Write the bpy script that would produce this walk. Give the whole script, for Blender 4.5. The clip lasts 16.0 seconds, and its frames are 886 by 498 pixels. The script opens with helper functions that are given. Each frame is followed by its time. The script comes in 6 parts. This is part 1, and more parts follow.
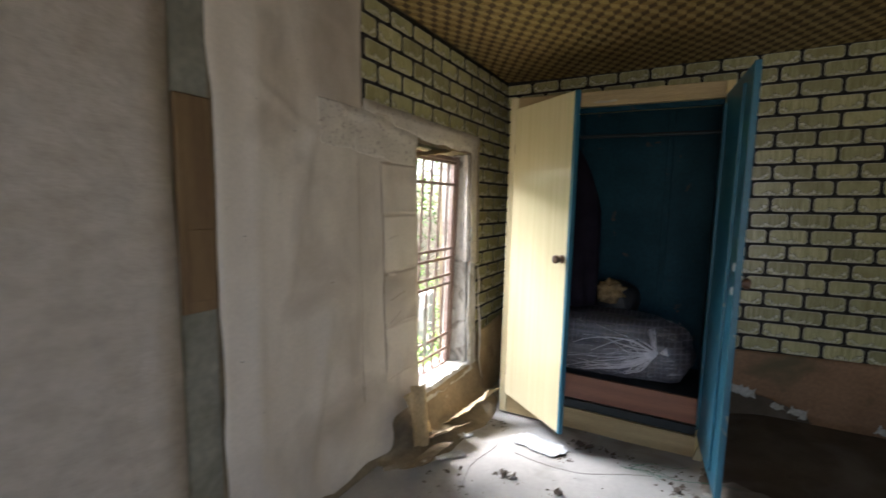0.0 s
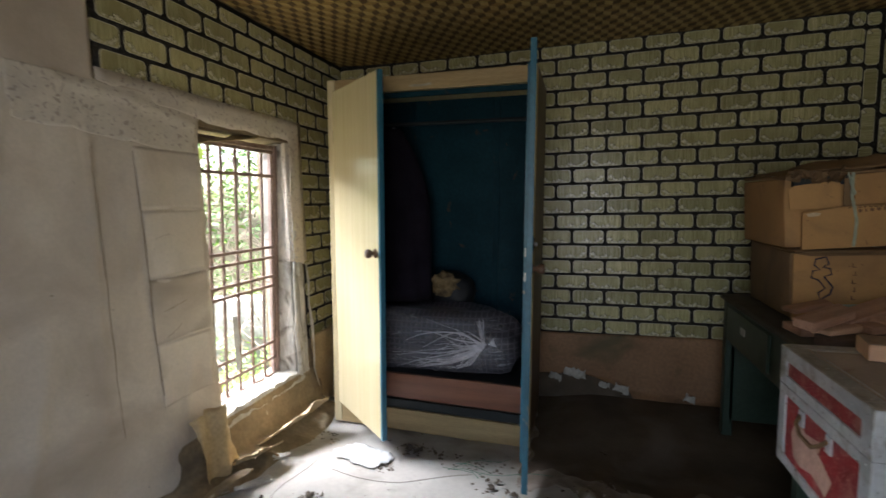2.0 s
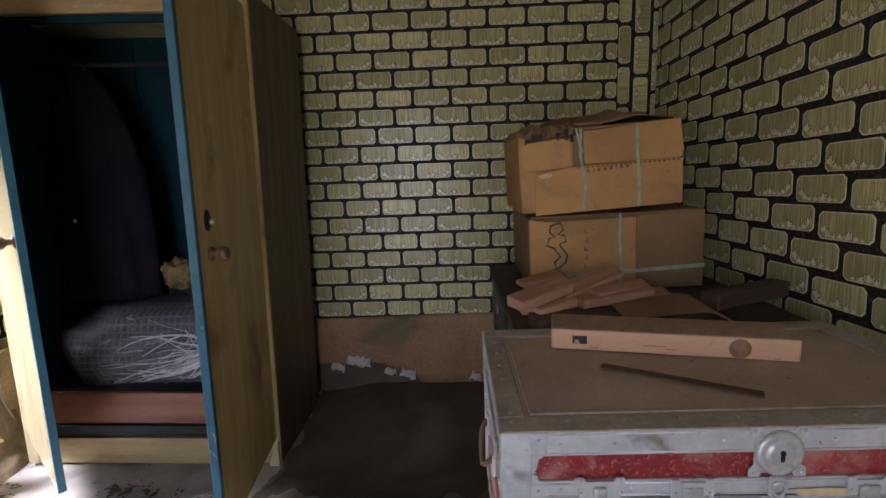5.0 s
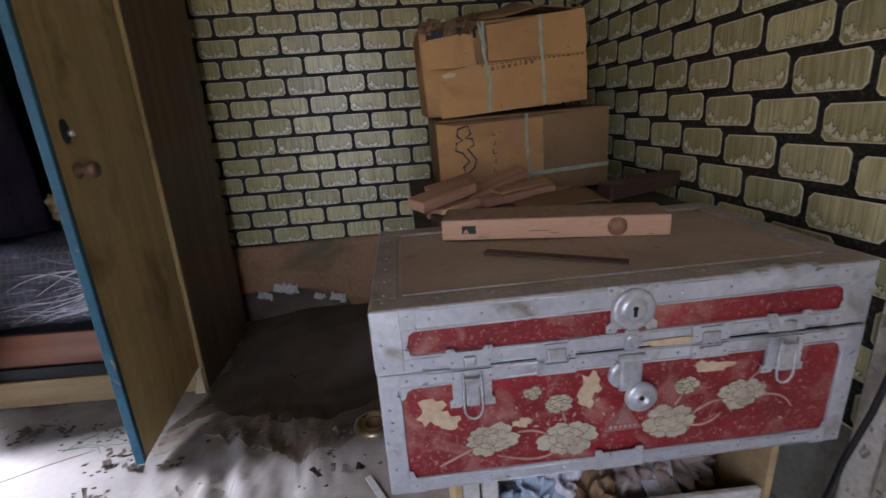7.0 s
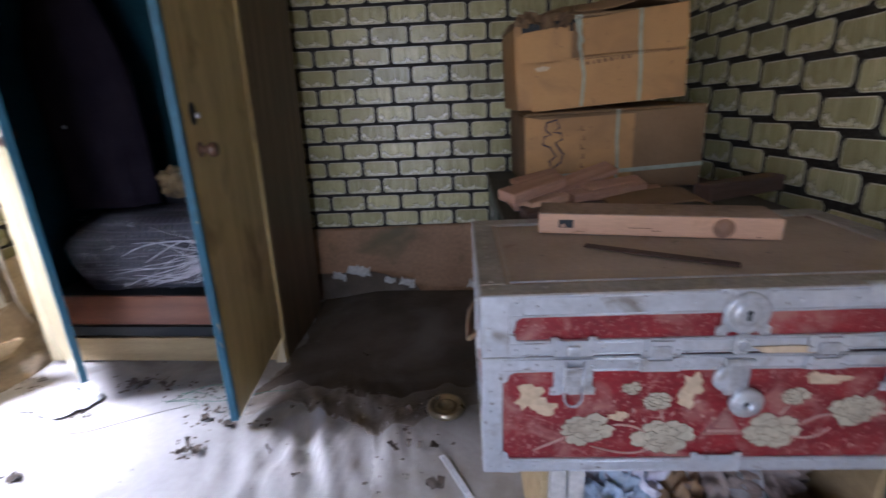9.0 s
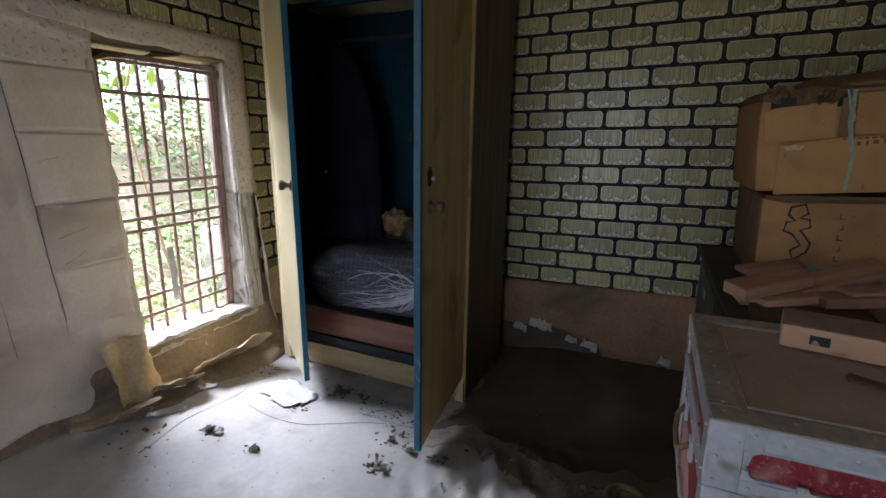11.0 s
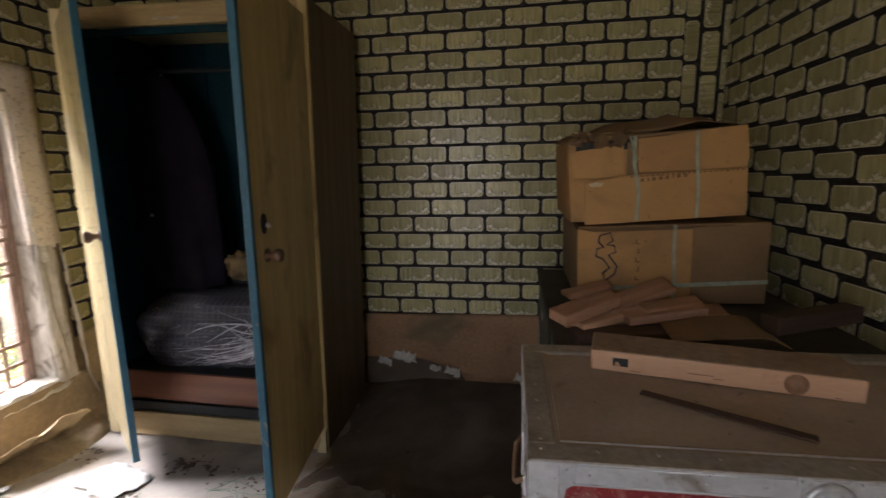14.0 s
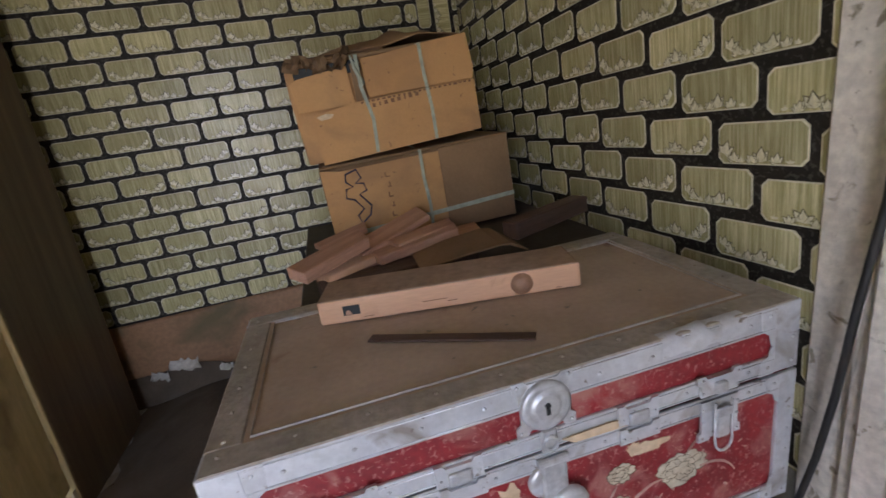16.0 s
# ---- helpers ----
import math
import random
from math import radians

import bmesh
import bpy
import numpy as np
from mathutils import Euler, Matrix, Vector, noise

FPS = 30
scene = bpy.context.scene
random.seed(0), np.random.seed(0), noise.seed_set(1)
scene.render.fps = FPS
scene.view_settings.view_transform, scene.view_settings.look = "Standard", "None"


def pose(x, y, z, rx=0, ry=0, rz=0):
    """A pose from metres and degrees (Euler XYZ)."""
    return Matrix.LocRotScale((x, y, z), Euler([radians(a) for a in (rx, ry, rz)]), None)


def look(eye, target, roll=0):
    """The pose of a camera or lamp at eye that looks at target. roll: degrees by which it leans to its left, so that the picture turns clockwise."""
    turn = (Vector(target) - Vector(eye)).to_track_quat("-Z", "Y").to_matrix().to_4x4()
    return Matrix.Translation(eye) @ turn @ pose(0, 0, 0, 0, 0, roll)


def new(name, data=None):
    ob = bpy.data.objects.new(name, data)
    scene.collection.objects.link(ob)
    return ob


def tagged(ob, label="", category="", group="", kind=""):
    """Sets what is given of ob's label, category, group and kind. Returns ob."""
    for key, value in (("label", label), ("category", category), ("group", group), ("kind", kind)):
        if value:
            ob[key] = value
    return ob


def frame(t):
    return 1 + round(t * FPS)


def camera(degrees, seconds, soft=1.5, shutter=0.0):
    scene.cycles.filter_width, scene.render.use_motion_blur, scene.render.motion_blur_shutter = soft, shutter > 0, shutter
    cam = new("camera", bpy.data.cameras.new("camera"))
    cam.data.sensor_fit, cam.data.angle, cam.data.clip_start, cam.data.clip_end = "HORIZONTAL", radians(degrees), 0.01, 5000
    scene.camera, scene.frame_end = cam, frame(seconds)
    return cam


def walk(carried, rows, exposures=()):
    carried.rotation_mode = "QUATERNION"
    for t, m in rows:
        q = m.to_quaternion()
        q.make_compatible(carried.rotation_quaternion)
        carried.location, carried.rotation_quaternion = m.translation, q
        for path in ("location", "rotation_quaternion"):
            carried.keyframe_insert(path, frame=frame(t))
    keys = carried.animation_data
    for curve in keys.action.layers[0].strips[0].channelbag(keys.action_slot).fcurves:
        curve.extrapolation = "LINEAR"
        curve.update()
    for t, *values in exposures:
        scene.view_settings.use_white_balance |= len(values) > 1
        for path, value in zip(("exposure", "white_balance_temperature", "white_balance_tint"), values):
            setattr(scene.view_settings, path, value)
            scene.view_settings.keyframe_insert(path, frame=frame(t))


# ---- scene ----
cam = camera(88.2, 16.0, 1.5, 0.5)
PATH = [
    (0, (0.488, 0.365, 1.316), (-0.462, 2.114, 1.125), 0.3),
    (0.5, (0.595, 0.554, 1.302), (-0.209, 2.378, 1.139), 0.5),
    (1, (0.65, 0.636, 1.277), (-0.05, 2.503, 1.115), -0.5),
    (1.5, (0.699, 0.656, 1.273), (0.091, 2.556, 1.12), -1.5),
    (2, (0.861, 0.75, 1.272), (0.289, 2.656, 1.071), -1.2),
    (2.5, (1.014, 0.835, 1.254), (0.531, 2.758, 0.994), -1.2),
    (2.6, (1.036, 0.846, 1.247), (0.581, 2.776, 0.985), -1.4),
    (3, (1.153, 0.952, 1.222), (0.901, 2.918, 0.957), -0.7),
    (3.1, (1.168, 0.964, 1.215), (0.965, 2.94, 0.979), -0.0),
    (3.5, (1.279, 1.142, 1.247), (1.188, 3.121, 0.969), -1.5),
    (3.7, (1.31, 1.179, 1.247), (1.28, 3.158, 0.959), -1.9),
    (5.8, (1.538, 1.333, 1.14), (1.445, 3.276, 0.676), -2.5),
    (6, (1.56, 1.345, 1.116), (1.486, 3.276, 0.6), -3.4),
    (6.5, (1.585, 1.313, 1.111), (1.611, 3.224, 0.522), -4.0),
    (7, (1.599, 1.281, 1.113), (1.735, 3.177, 0.493), -3.9),
    (7.5, (1.604, 1.26, 1.112), (1.86, 3.142, 0.485), -3.3),
    (8, (1.61, 1.244, 1.117), (1.934, 3.116, 0.491), -2.6),
    (8.5, (1.579, 1.24, 1.117), (1.822, 3.12, 0.478), -2.5),
    (9, (1.489, 1.25, 1.121), (1.398, 3.143, 0.481), -2.5),
    (9.5, (1.414, 1.241, 1.153), (1.037, 3.11, 0.547), -1.4),
    (9.7, (1.392, 1.233, 1.166), (0.902, 3.079, 0.574), -1.0),
    (11.8, (1.41, 1.211, 1.249), (0.578, 2.985, 0.848), -0.0),
    (12, (1.454, 1.229, 1.254), (0.736, 3.05, 0.842), -0.0),
    (12.5, (1.536, 1.304, 1.252), (0.985, 3.174, 0.803), 0.7),
    (13, (1.521, 1.329, 1.259), (1.05, 3.229, 0.848), 0.2),
    (13.5, (1.493, 1.29, 1.276), (1.086, 3.213, 0.907), -0.9),
    (14, (1.484, 1.278, 1.282), (1.189, 3.221, 0.911), -1.3),
    (14.5, (1.615, 1.337, 1.221), (1.646, 3.293, 0.802), -3.1),
    (15, (1.721, 1.413, 1.189), (1.967, 3.339, 0.711), -7.0),
    (15.5, (1.722, 1.459, 1.166), (2.05, 3.354, 0.618), -8.4),
    (16, (1.753, 1.467, 1.164), (2.165, 3.336, 0.581), -8.9),
]
walk(cam, [(t, look(eye, target, roll)) for t, eye, target, roll in PATH],
     exposures=[(0, 2.8, 6150, 15), (1, 2.8, 6250, 16), (2.5, 2.8, 6250, 14), (3.5, 3.1, 6800, 20), (6, 3.55, 6000, 24), (7, 3.45, 6000, 26), (8, 3.65, 5950, 26), (9, 3.65, 5550, 26),
                (9.7, 2.95, 5500, 23), (12, 2.6, 6100, 18), (13.5, 2.85, 6600, 22), (14, 2.95, 6900, 23), (14.5, 3.15, 7200, 25), (15, 3.8, 6700, 24), (16, 4.0, 6050, 24)])

# ---- light ----
world = bpy.data.worlds.new("overcast_sky")
scene.world = world
world.use_nodes = True
wn = world.node_tree
sky = wn.nodes.new("ShaderNodeTexSky")
sky.sky_type, sky.sun_disc = "NISHITA", False
sky.sun_elevation, sky.sun_rotation = radians(55), radians(-70)
sky.air_density, sky.dust_density = 1.0, 3.0
wn.links.new(sky.outputs[0], wn.nodes["Background"].inputs[0])
wn.nodes["Background"].inputs[1].default_value = 0.10

sun = new("sun", bpy.data.lights.new("sun", "SUN"))
sun.data.energy, sun.data.angle, sun.data.color = 3.0, radians(30), (1.0, 0.96, 0.9)
sun.matrix_world = look((-4, 5.5, 9), (-1, 3, 0))


def area_lamp(name, eye, target, w, h, power, colour):
    d = bpy.data.lights.new(name, "AREA")
    d.shape, d.size, d.size_y, d.energy, d.color = "RECTANGLE", w, h, power, colour
    ob = new(name, d)
    ob.matrix_world = look(eye, target)
    return ob


# sky light over the window, out of sight above its head, and in the entrance in the front wall
area_lamp("window_sky_light", (-2.65, 2.95, 3.0), (-0.3, 2.75, 0.6), 2.6, 1.8, 165, (0.90, 0.96, 1.0))
area_lamp("doorway_sky_light", (0.80, -0.26, 1.02), (1.1, 3.5, 1.05), 1.0, 1.9, 1.9, (0.88, 0.95, 1.0))


# ---- materials ----
def nodes_of(m):
    t = m.node_tree
    return t, t.nodes["Principled BSDF"]


def mat(name, c1, c2=None, rough=0.7, scale=6.0, fine=60.0, bump=0.15, metal=0.0, stain=None,
        stain_scale=2.5, stain_edge=(0.55, 0.72), stretch=(1, 1, 1), random_tone=0.0, spec=0.5, detail=6, spots=None, grain=(0.82, 1.12), folds=0.0):
    """Two-scale procedural surface: broad tone c1-c2, fine grain, relief, and stains with a shape."""
    m = bpy.data.materials.new(name)
    m.use_nodes = True
    t, p = nodes_of(m)
    N, L = t.nodes.new, t.links.new
    c2 = c2 or tuple(v * 0.75 for v in c1)
    tc = N("ShaderNodeTexCoord")
    info = N("ShaderNodeObjectInfo")
    add = N("ShaderNodeVectorMath")
    add.operation = "ADD"
    sc = N("ShaderNodeMath")
    sc.operation = "MULTIPLY"
    sc.inputs[1].default_value = 7.3
    L(info.outputs["Random"], sc.inputs[0])
    L(tc.outputs["Object"], add.inputs[0])
    L(sc.outputs[0], add.inputs[1])
    mp = N("ShaderNodeMapping")
    mp.inputs["Scale"].default_value = stretch
    L(add.outputs[0], mp.inputs["Vector"])
    n1 = N("ShaderNodeTexNoise")
    n1.inputs["Scale"].default_value, n1.inputs["Detail"].default_value = scale, detail
    L(mp.outputs[0], n1.inputs["Vector"])
    n2 = N("ShaderNodeTexNoise")
    n2.inputs["Scale"].default_value, n2.inputs["Detail"].default_value = fine, 4
    L(mp.outputs[0], n2.inputs["Vector"])
    mix = N("ShaderNodeMix")
    mix.data_type = "RGBA"
    mix.inputs[6].default_value, mix.inputs[7].default_value = (*c1, 1), (*c2, 1)
    r1 = N("ShaderNodeMapRange")
    r1.inputs[1].default_value, r1.inputs[2].default_value = 0.35, 0.65
    L(n1.outputs["Fac"], r1.inputs[0])
    L(r1.outputs[0], mix.inputs[0])
    out = mix.outputs[2]
    g = N("ShaderNodeMix")
    g.data_type, g.blend_type = "RGBA", "MULTIPLY"
    g.inputs[0].default_value = 1.0
    gr = N("ShaderNodeMapRange")
    gr.inputs[1].default_value, gr.inputs[2].default_value = 0.3, 0.7
    gr.inputs[3].default_value, gr.inputs[4].default_value = grain
    L(n2.outputs["Fac"], gr.inputs[0])
    L(out, g.inputs[6])
    L(gr.outputs[0], g.inputs[7])
    out = g.outputs[2]
    if random_tone:
        rt = N("ShaderNodeMapRange")
        rt.inputs[3].default_value, rt.inputs[4].default_value = 1 - random_tone, 1 + random_tone
        L(info.outputs["Random"], rt.inputs[0])
        rm = N("ShaderNodeMix")
        rm.data_type, rm.blend_type = "RGBA", "MULTIPLY"
        rm.inputs[0].default_value = 1.0
        L(out, rm.inputs[6])
        L(rt.outputs[0], rm.inputs[7])
        out = rm.outputs[2]
    for col, s, edge in ([(stain, stain_scale, stain_edge)] if stain else []) + ([spots] if spots else []):
        n3 = N("ShaderNodeTexNoise")
        n3.inputs["Scale"].default_value, n3.inputs["Detail"].default_value = s, 8
        n3.inputs["Distortion"].default_value = 0.6
        L(add.outputs[0], n3.inputs["Vector"])
        r3 = N("ShaderNodeMapRange")
        r3.inputs[1].default_value, r3.inputs[2].default_value = edge
        L(n3.outputs["Fac"], r3.inputs[0])
        sm = N("ShaderNodeMix")
        sm.data_type = "RGBA"
        sm.inputs[7].default_value = (*col, 1)
        L(r3.outputs[0], sm.inputs[0])
        L(out, sm.inputs[6])
        out = sm.outputs[2]
    L(out, p.inputs["Base Color"])
    rr = N("ShaderNodeMapRange")
    rr.inputs[3].default_value, rr.inputs[4].default_value = max(0.02, rough - 0.12), min(1, rough + 0.12)
    L(n1.outputs["Fac"], rr.inputs[0])
    L(rr.outputs[0], p.inputs["Roughness"])
    p.inputs["Metallic"].default_value = metal
    p.inputs["Specular IOR Level"].default_value = spec
    if bump:
        b = N("ShaderNodeBump")
        b.inputs["Strength"].default_value, b.inputs["Distance"].default_value = bump, 0.01
        bm_ = N("ShaderNodeMath")
        bm_.operation = "ADD"
        L(n1.outputs["Fac"], bm_.inputs[0])
        L(n2.outputs["Fac"], bm_.inputs[1])
        L(bm_.outputs[0], b.inputs["Height"])
        L(b.outputs[0], p.inputs["Normal"])
        if folds:
            fm_ = N("ShaderNodeMapping")
            fm_.inputs["Scale"].default_value = (1, 1, 0.4)
            fm_.inputs["Rotation"].default_value = (radians(8), 0, 0)
            L(add.outputs[0], fm_.inputs["Vector"])
            fn_ = N("ShaderNodeTexNoise")
            fn_.inputs["Scale"].default_value, fn_.inputs["Detail"].default_value, fn_.inputs["Distortion"].default_value = 3.2, 3, 0.9
            L(fm_.outputs[0], fn_.inputs["Vector"])
            b2 = N("ShaderNodeBump")
            b2.inputs["Strength"].default_value, b2.inputs["Distance"].default_value = 1.0, folds
            L(fn_.outputs["Fac"], b2.inputs["Height"])
            L(b2.outputs[0], b.inputs["Normal"])
    return m


M = {}
M["print_face"] = mat("printed_brick", (0.60, 0.555, 0.305), (0.31, 0.28, 0.12), 0.24, 16, 150, 0.03, stretch=(14, 14, 0.45), random_tone=0.22,
                      stain=(0.33, 0.29, 0.13), stain_scale=3.5, stain_edge=(0.52, 0.80), spec=0.38)
M["print_rim"] = mat("printed_rim", (0.72, 0.68, 0.47), (0.54, 0.50, 0.32), 0.32, 20, 120, 0.02)
M["print_leaf"] = mat("printed_leaf", (0.76, 0.72, 0.50), (0.58, 0.54, 0.33), 0.32, 40, 160, 0.02)
M["print_vein"] = mat("printed_leaf_shadow", (0.075, 0.066, 0.025), (0.14, 0.125, 0.05), 0.35, 40, 160, 0.02)
M["print_joint"] = mat("printed_joint", (0.012, 0.010, 0.008), (0.022, 0.018, 0.013), 0.6, 45, 140, 0.04, spec=0.25, stain=(0.060, 0.055, 0.042), stain_scale=85, stain_edge=(0.56, 0.60), spots=((0.085, 0.078, 0.062), 110, (0.66, 0.70)))
M["plaster"] = mat("bare_plaster", (0.30, 0.23, 0.14), (0.20, 0.15, 0.09), 0.9, 4, 45, 0.5, stain=(0.10, 0.075, 0.05), stain_scale=3, spots=((0.5, 0.45, 0.36), 9, (0.68, 0.72)))
M["white_paper"] = mat("aged_white_paper", (0.68, 0.60, 0.505), (0.58, 0.505, 0.415), 0.75, 2.2, 90, 0.10, grain=(0.94, 1.04), folds=0.006, stain=(0.38, 0.315, 0.245), stain_scale=2.3,
                       stain_edge=(0.50, 0.76), stretch=(1, 1, 0.8), spots=((0.17, 0.14, 0.11), 34, (0.735, 0.75)))
M["embossed_paper"] = mat("embossed_white_paper", (0.47, 0.41, 0.345), (0.40, 0.345, 0.285), 0.7, 14, 46, 0.42, grain=(0.95, 1.03), folds=0.03, stretch=(1, 1, 1.6),
                          stain=(0.36, 0.31, 0.25), stain_scale=2.0, stain_edge=(0.55, 0.8))
M["band_paper"] = mat("spotted_white_paper", (0.66, 0.60, 0.51), (0.56, 0.50, 0.42), 0.7, 5, 70, 0.15, grain=(0.95, 1.04), spots=((0.40, 0.34, 0.29), 55, (0.575, 0.63)))
M["brown_paper"] = mat("brown_paper", (0.34, 0.185, 0.088), (0.25, 0.135, 0.064), 0.6, 3, 50, 0.25, stain=(0.13, 0.095, 0.04), stain_scale=3.5, stain_edge=(0.60, 0.75))
M["tan_paper"] = mat("tan_paper", (0.48, 0.36, 0.20), (0.37, 0.27, 0.14), 0.65, 5, 60, 0.35, stain=(0.2, 0.13, 0.07), stain_scale=4)
M["torn_white"] = mat("torn_paper_back", (0.56, 0.53, 0.46), (0.38, 0.35, 0.29), 0.85, 12, 70, 0.4)
M["grey_wall"] = mat("grey_green_plaster", (0.25, 0.235, 0.185), (0.17, 0.16, 0.12), 0.85, 4, 40, 0.35, stain=(0.09, 0.085, 0.05), stain_scale=4)
M["jamb"] = mat("papered_jamb", (0.70, 0.645, 0.54), (0.58, 0.53, 0.44), 0.65, 4, 60, 0.3, spots=((0.26, 0.22, 0.15), 26, (0.63, 0.69)))
M["floor"] = mat("dusty_vinyl", (0.48, 0.45, 0.41), (0.35, 0.33, 0.30), 0.58, 2.5, 40, 0.03, grain=(0.93, 1.05), stain=(0.22, 0.195, 0.16), stain_scale=2.6,
                 stain_edge=(0.50, 0.72), spots=((0.07, 0.055, 0.04), 15, (0.70, 0.745)))
# dirt brown, darkened further for the shade behind wardrobe and trunk
M["dark_floor"] = mat("dark_brown_with_shade", (0.115, 0.083, 0.052), (0.075, 0.054, 0.034), 0.9, 5, 60, 0.12, grain=(0.92, 1.06), stain=(0.17, 0.135, 0.10), stain_scale=2.6, stain_edge=(0.50, 0.78))
M["dirt"] = mat("trodden_dirt", (0.25, 0.21, 0.165), (0.18, 0.145, 0.11), 0.9, 4, 60, 0.10, grain=(0.92, 1.06), stain=(0.35, 0.32, 0.28), stain_scale=4.0, stain_edge=(0.54, 0.74))
M["old_vinyl"] = mat("dirty_brown_vinyl", (0.40, 0.37, 0.33), (0.30, 0.27, 0.235), 0.7, 3, 50, 0.06, grain=(0.93, 1.05), stain=(0.17, 0.14, 0.105), stain_scale=3.0, stain_edge=(0.50, 0.74), spots=((0.08, 0.06, 0.045), 15, (0.70, 0.74)))
M["ceil_a"] = mat("ceiling_print_dark", (0.11, 0.062, 0.022), (0.08, 0.045, 0.016), 0.6, 6, 70, 0.1)
M["ceil_b"] = mat("ceiling_print_mid", (0.33, 0.215, 0.065), (0.26, 0.165, 0.05), 0.55, 6, 70, 0.1)
M["ceil_c"] = mat("ceiling_print_light", (0.50, 0.37, 0.15), (0.40, 0.29, 0.11), 0.55, 6, 70, 0.1)
M["laminate"] = mat("cream_laminate", (0.64, 0.545, 0.34), (0.59, 0.495, 0.295), 0.14, 3, 120, 0.02, stretch=(14, 14, 0.4), grain=(0.95, 1.03))
M["laminate_back"] = mat("yellow_laminate", (0.66, 0.52, 0.24), (0.54, 0.415, 0.185), 0.40, 3, 60, 0.05, stretch=(8, 8, 0.4), stain=(0.2, 0.13, 0.05), stain_scale=3)
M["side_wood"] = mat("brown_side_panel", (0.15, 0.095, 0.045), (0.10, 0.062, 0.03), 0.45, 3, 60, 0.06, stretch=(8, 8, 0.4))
# teal for the wardrobe's inside, its shade mixed into the colour
M["teal"] = mat("shaded_teal_paint", (0.005, 0.037, 0.052), (0.004, 0.027, 0.038), 0.6, 5, 50, 0.12, spec=0.15, stain=(0.05, 0.04, 0.03), stain_scale=9, stain_edge=(0.66, 0.7))
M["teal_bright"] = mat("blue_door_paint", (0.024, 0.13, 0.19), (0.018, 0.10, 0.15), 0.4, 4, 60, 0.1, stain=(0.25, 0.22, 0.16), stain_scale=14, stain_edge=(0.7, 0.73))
M["red_wood"] = mat("reddish_wood", (0.27, 0.105, 0.055), (0.20, 0.075, 0.04), 0.4, 3, 50, 0.08, stretch=(0.4, 6, 8))
# black of dark wood parts, also laid into gaps and holes as their shade
M["black_wood_and_gaps"] = mat("black_board_and_gap_shade", (0.012, 0.016, 0.016), None, 0.6, 4, 50, 0.1)
M["knob"] = mat("worn_knob", (0.16, 0.085, 0.045), (0.10, 0.05, 0.03), 0.4, 20, 90, 0.2)
M["metal"] = mat("galvanised_tin", (0.62, 0.64, 0.65), (0.50, 0.52, 0.53), 0.33, 9, 80, 0.12, metal=0.42, grain=(0.90, 1.06), stain=(0.30, 0.27, 0.23), stain_scale=12, stain_edge=(0.56, 0.72), spots=((0.20, 0.165, 0.13), 55, (0.66, 0.70)))
M["tin_top"] = mat("dusty_tin_edge", (0.47, 0.42, 0.35), (0.36, 0.32, 0.26), 0.55, 10, 70, 0.2, metal=0.25)
M["steel"] = mat("bright_steel", (0.60, 0.62, 0.62), (0.47, 0.48, 0.48), 0.40, 14, 90, 0.10, metal=0.55, stain=(0.3, 0.27, 0.23), stain_scale=20, stain_edge=(0.6, 0.75))
M["red"] = mat("worn_red_paint", (0.29, 0.016, 0.020), (0.17, 0.011, 0.014), 0.5, 5, 90, 0.08, stain=(0.35, 0.145, 0.115), stain_scale=15.0,
               stain_edge=(0.51, 0.70), spots=((0.37, 0.17, 0.14), 130, (0.56, 0.68)))
M["faded_red"] = mat("faded_red_label", (0.30, 0.115, 0.10), (0.24, 0.085, 0.075), 0.6, 20, 110, 0.08)
M["cream"] = mat("faded_cream_flower", (0.47, 0.42, 0.30), (0.40, 0.34, 0.24), 0.6, 16, 80, 0.1)
M["cream_dim"] = mat("faded_flower_line", (0.16, 0.125, 0.075), None, 0.6, 16, 80, 0.1)
M["stem"] = mat("faded_stem", (0.50, 0.31, 0.24), None, 0.6, 16, 80, 0.1)
M["peel"] = mat("peeled_paper", (0.58, 0.45, 0.29), (0.52, 0.39, 0.24), 0.75, 10, 70, 0.15)
M["dusty_top"] = mat("dusty_brown_board", (0.50, 0.39, 0.285), (0.38, 0.285, 0.20), 0.7, 4, 80, 0.05, grain=(0.92, 1.05), stain=(0.16, 0.06, 0.045), stain_scale=6, stain_edge=(0.64, 0.78), spots=((0.22, 0.19, 0.15), 30, (0.68, 0.72)))
M["card"] = mat("cardboard", (0.50, 0.275, 0.10), (0.43, 0.23, 0.085), 0.75, 3, 120, 0.05, grain=(0.95, 1.03), stain=(0.31, 0.17, 0.072), stain_scale=5.0, stain_edge=(0.52, 0.74), spots=((0.25, 0.135, 0.06), 42, (0.66, 0.72)))
M["card_dim"] = mat("dusty_dim_cardboard", (0.27, 0.16, 0.075), (0.20, 0.12, 0.055), 0.8, 3, 110, 0.06, grain=(0.93, 1.05), stain=(0.16, 0.10, 0.055), stain_scale=4)
M["strap"] = mat("pale_green_strap", (0.40, 0.44, 0.33), (0.30, 0.33, 0.25), 0.4, 20, 90, 0.1)
M["ink"] = mat("dark_blue_ink", (0.03, 0.03, 0.06), None, 0.6, 20, 90, 0.0)
M["faint_ink"] = mat("faded_brown_ink", (0.23, 0.115, 0.05), None, 0.7, 20, 90, 0.0)
M["timber"] = mat("pale_timber", (0.66, 0.40, 0.24), (0.60, 0.355, 0.21), 0.65, 4, 60, 0.06, stretch=(0.6, 4, 4), grain=(0.93, 1.04), stain=(0.36, 0.2, 0.1), stain_scale=8, stain_edge=(0.64, 0.74))
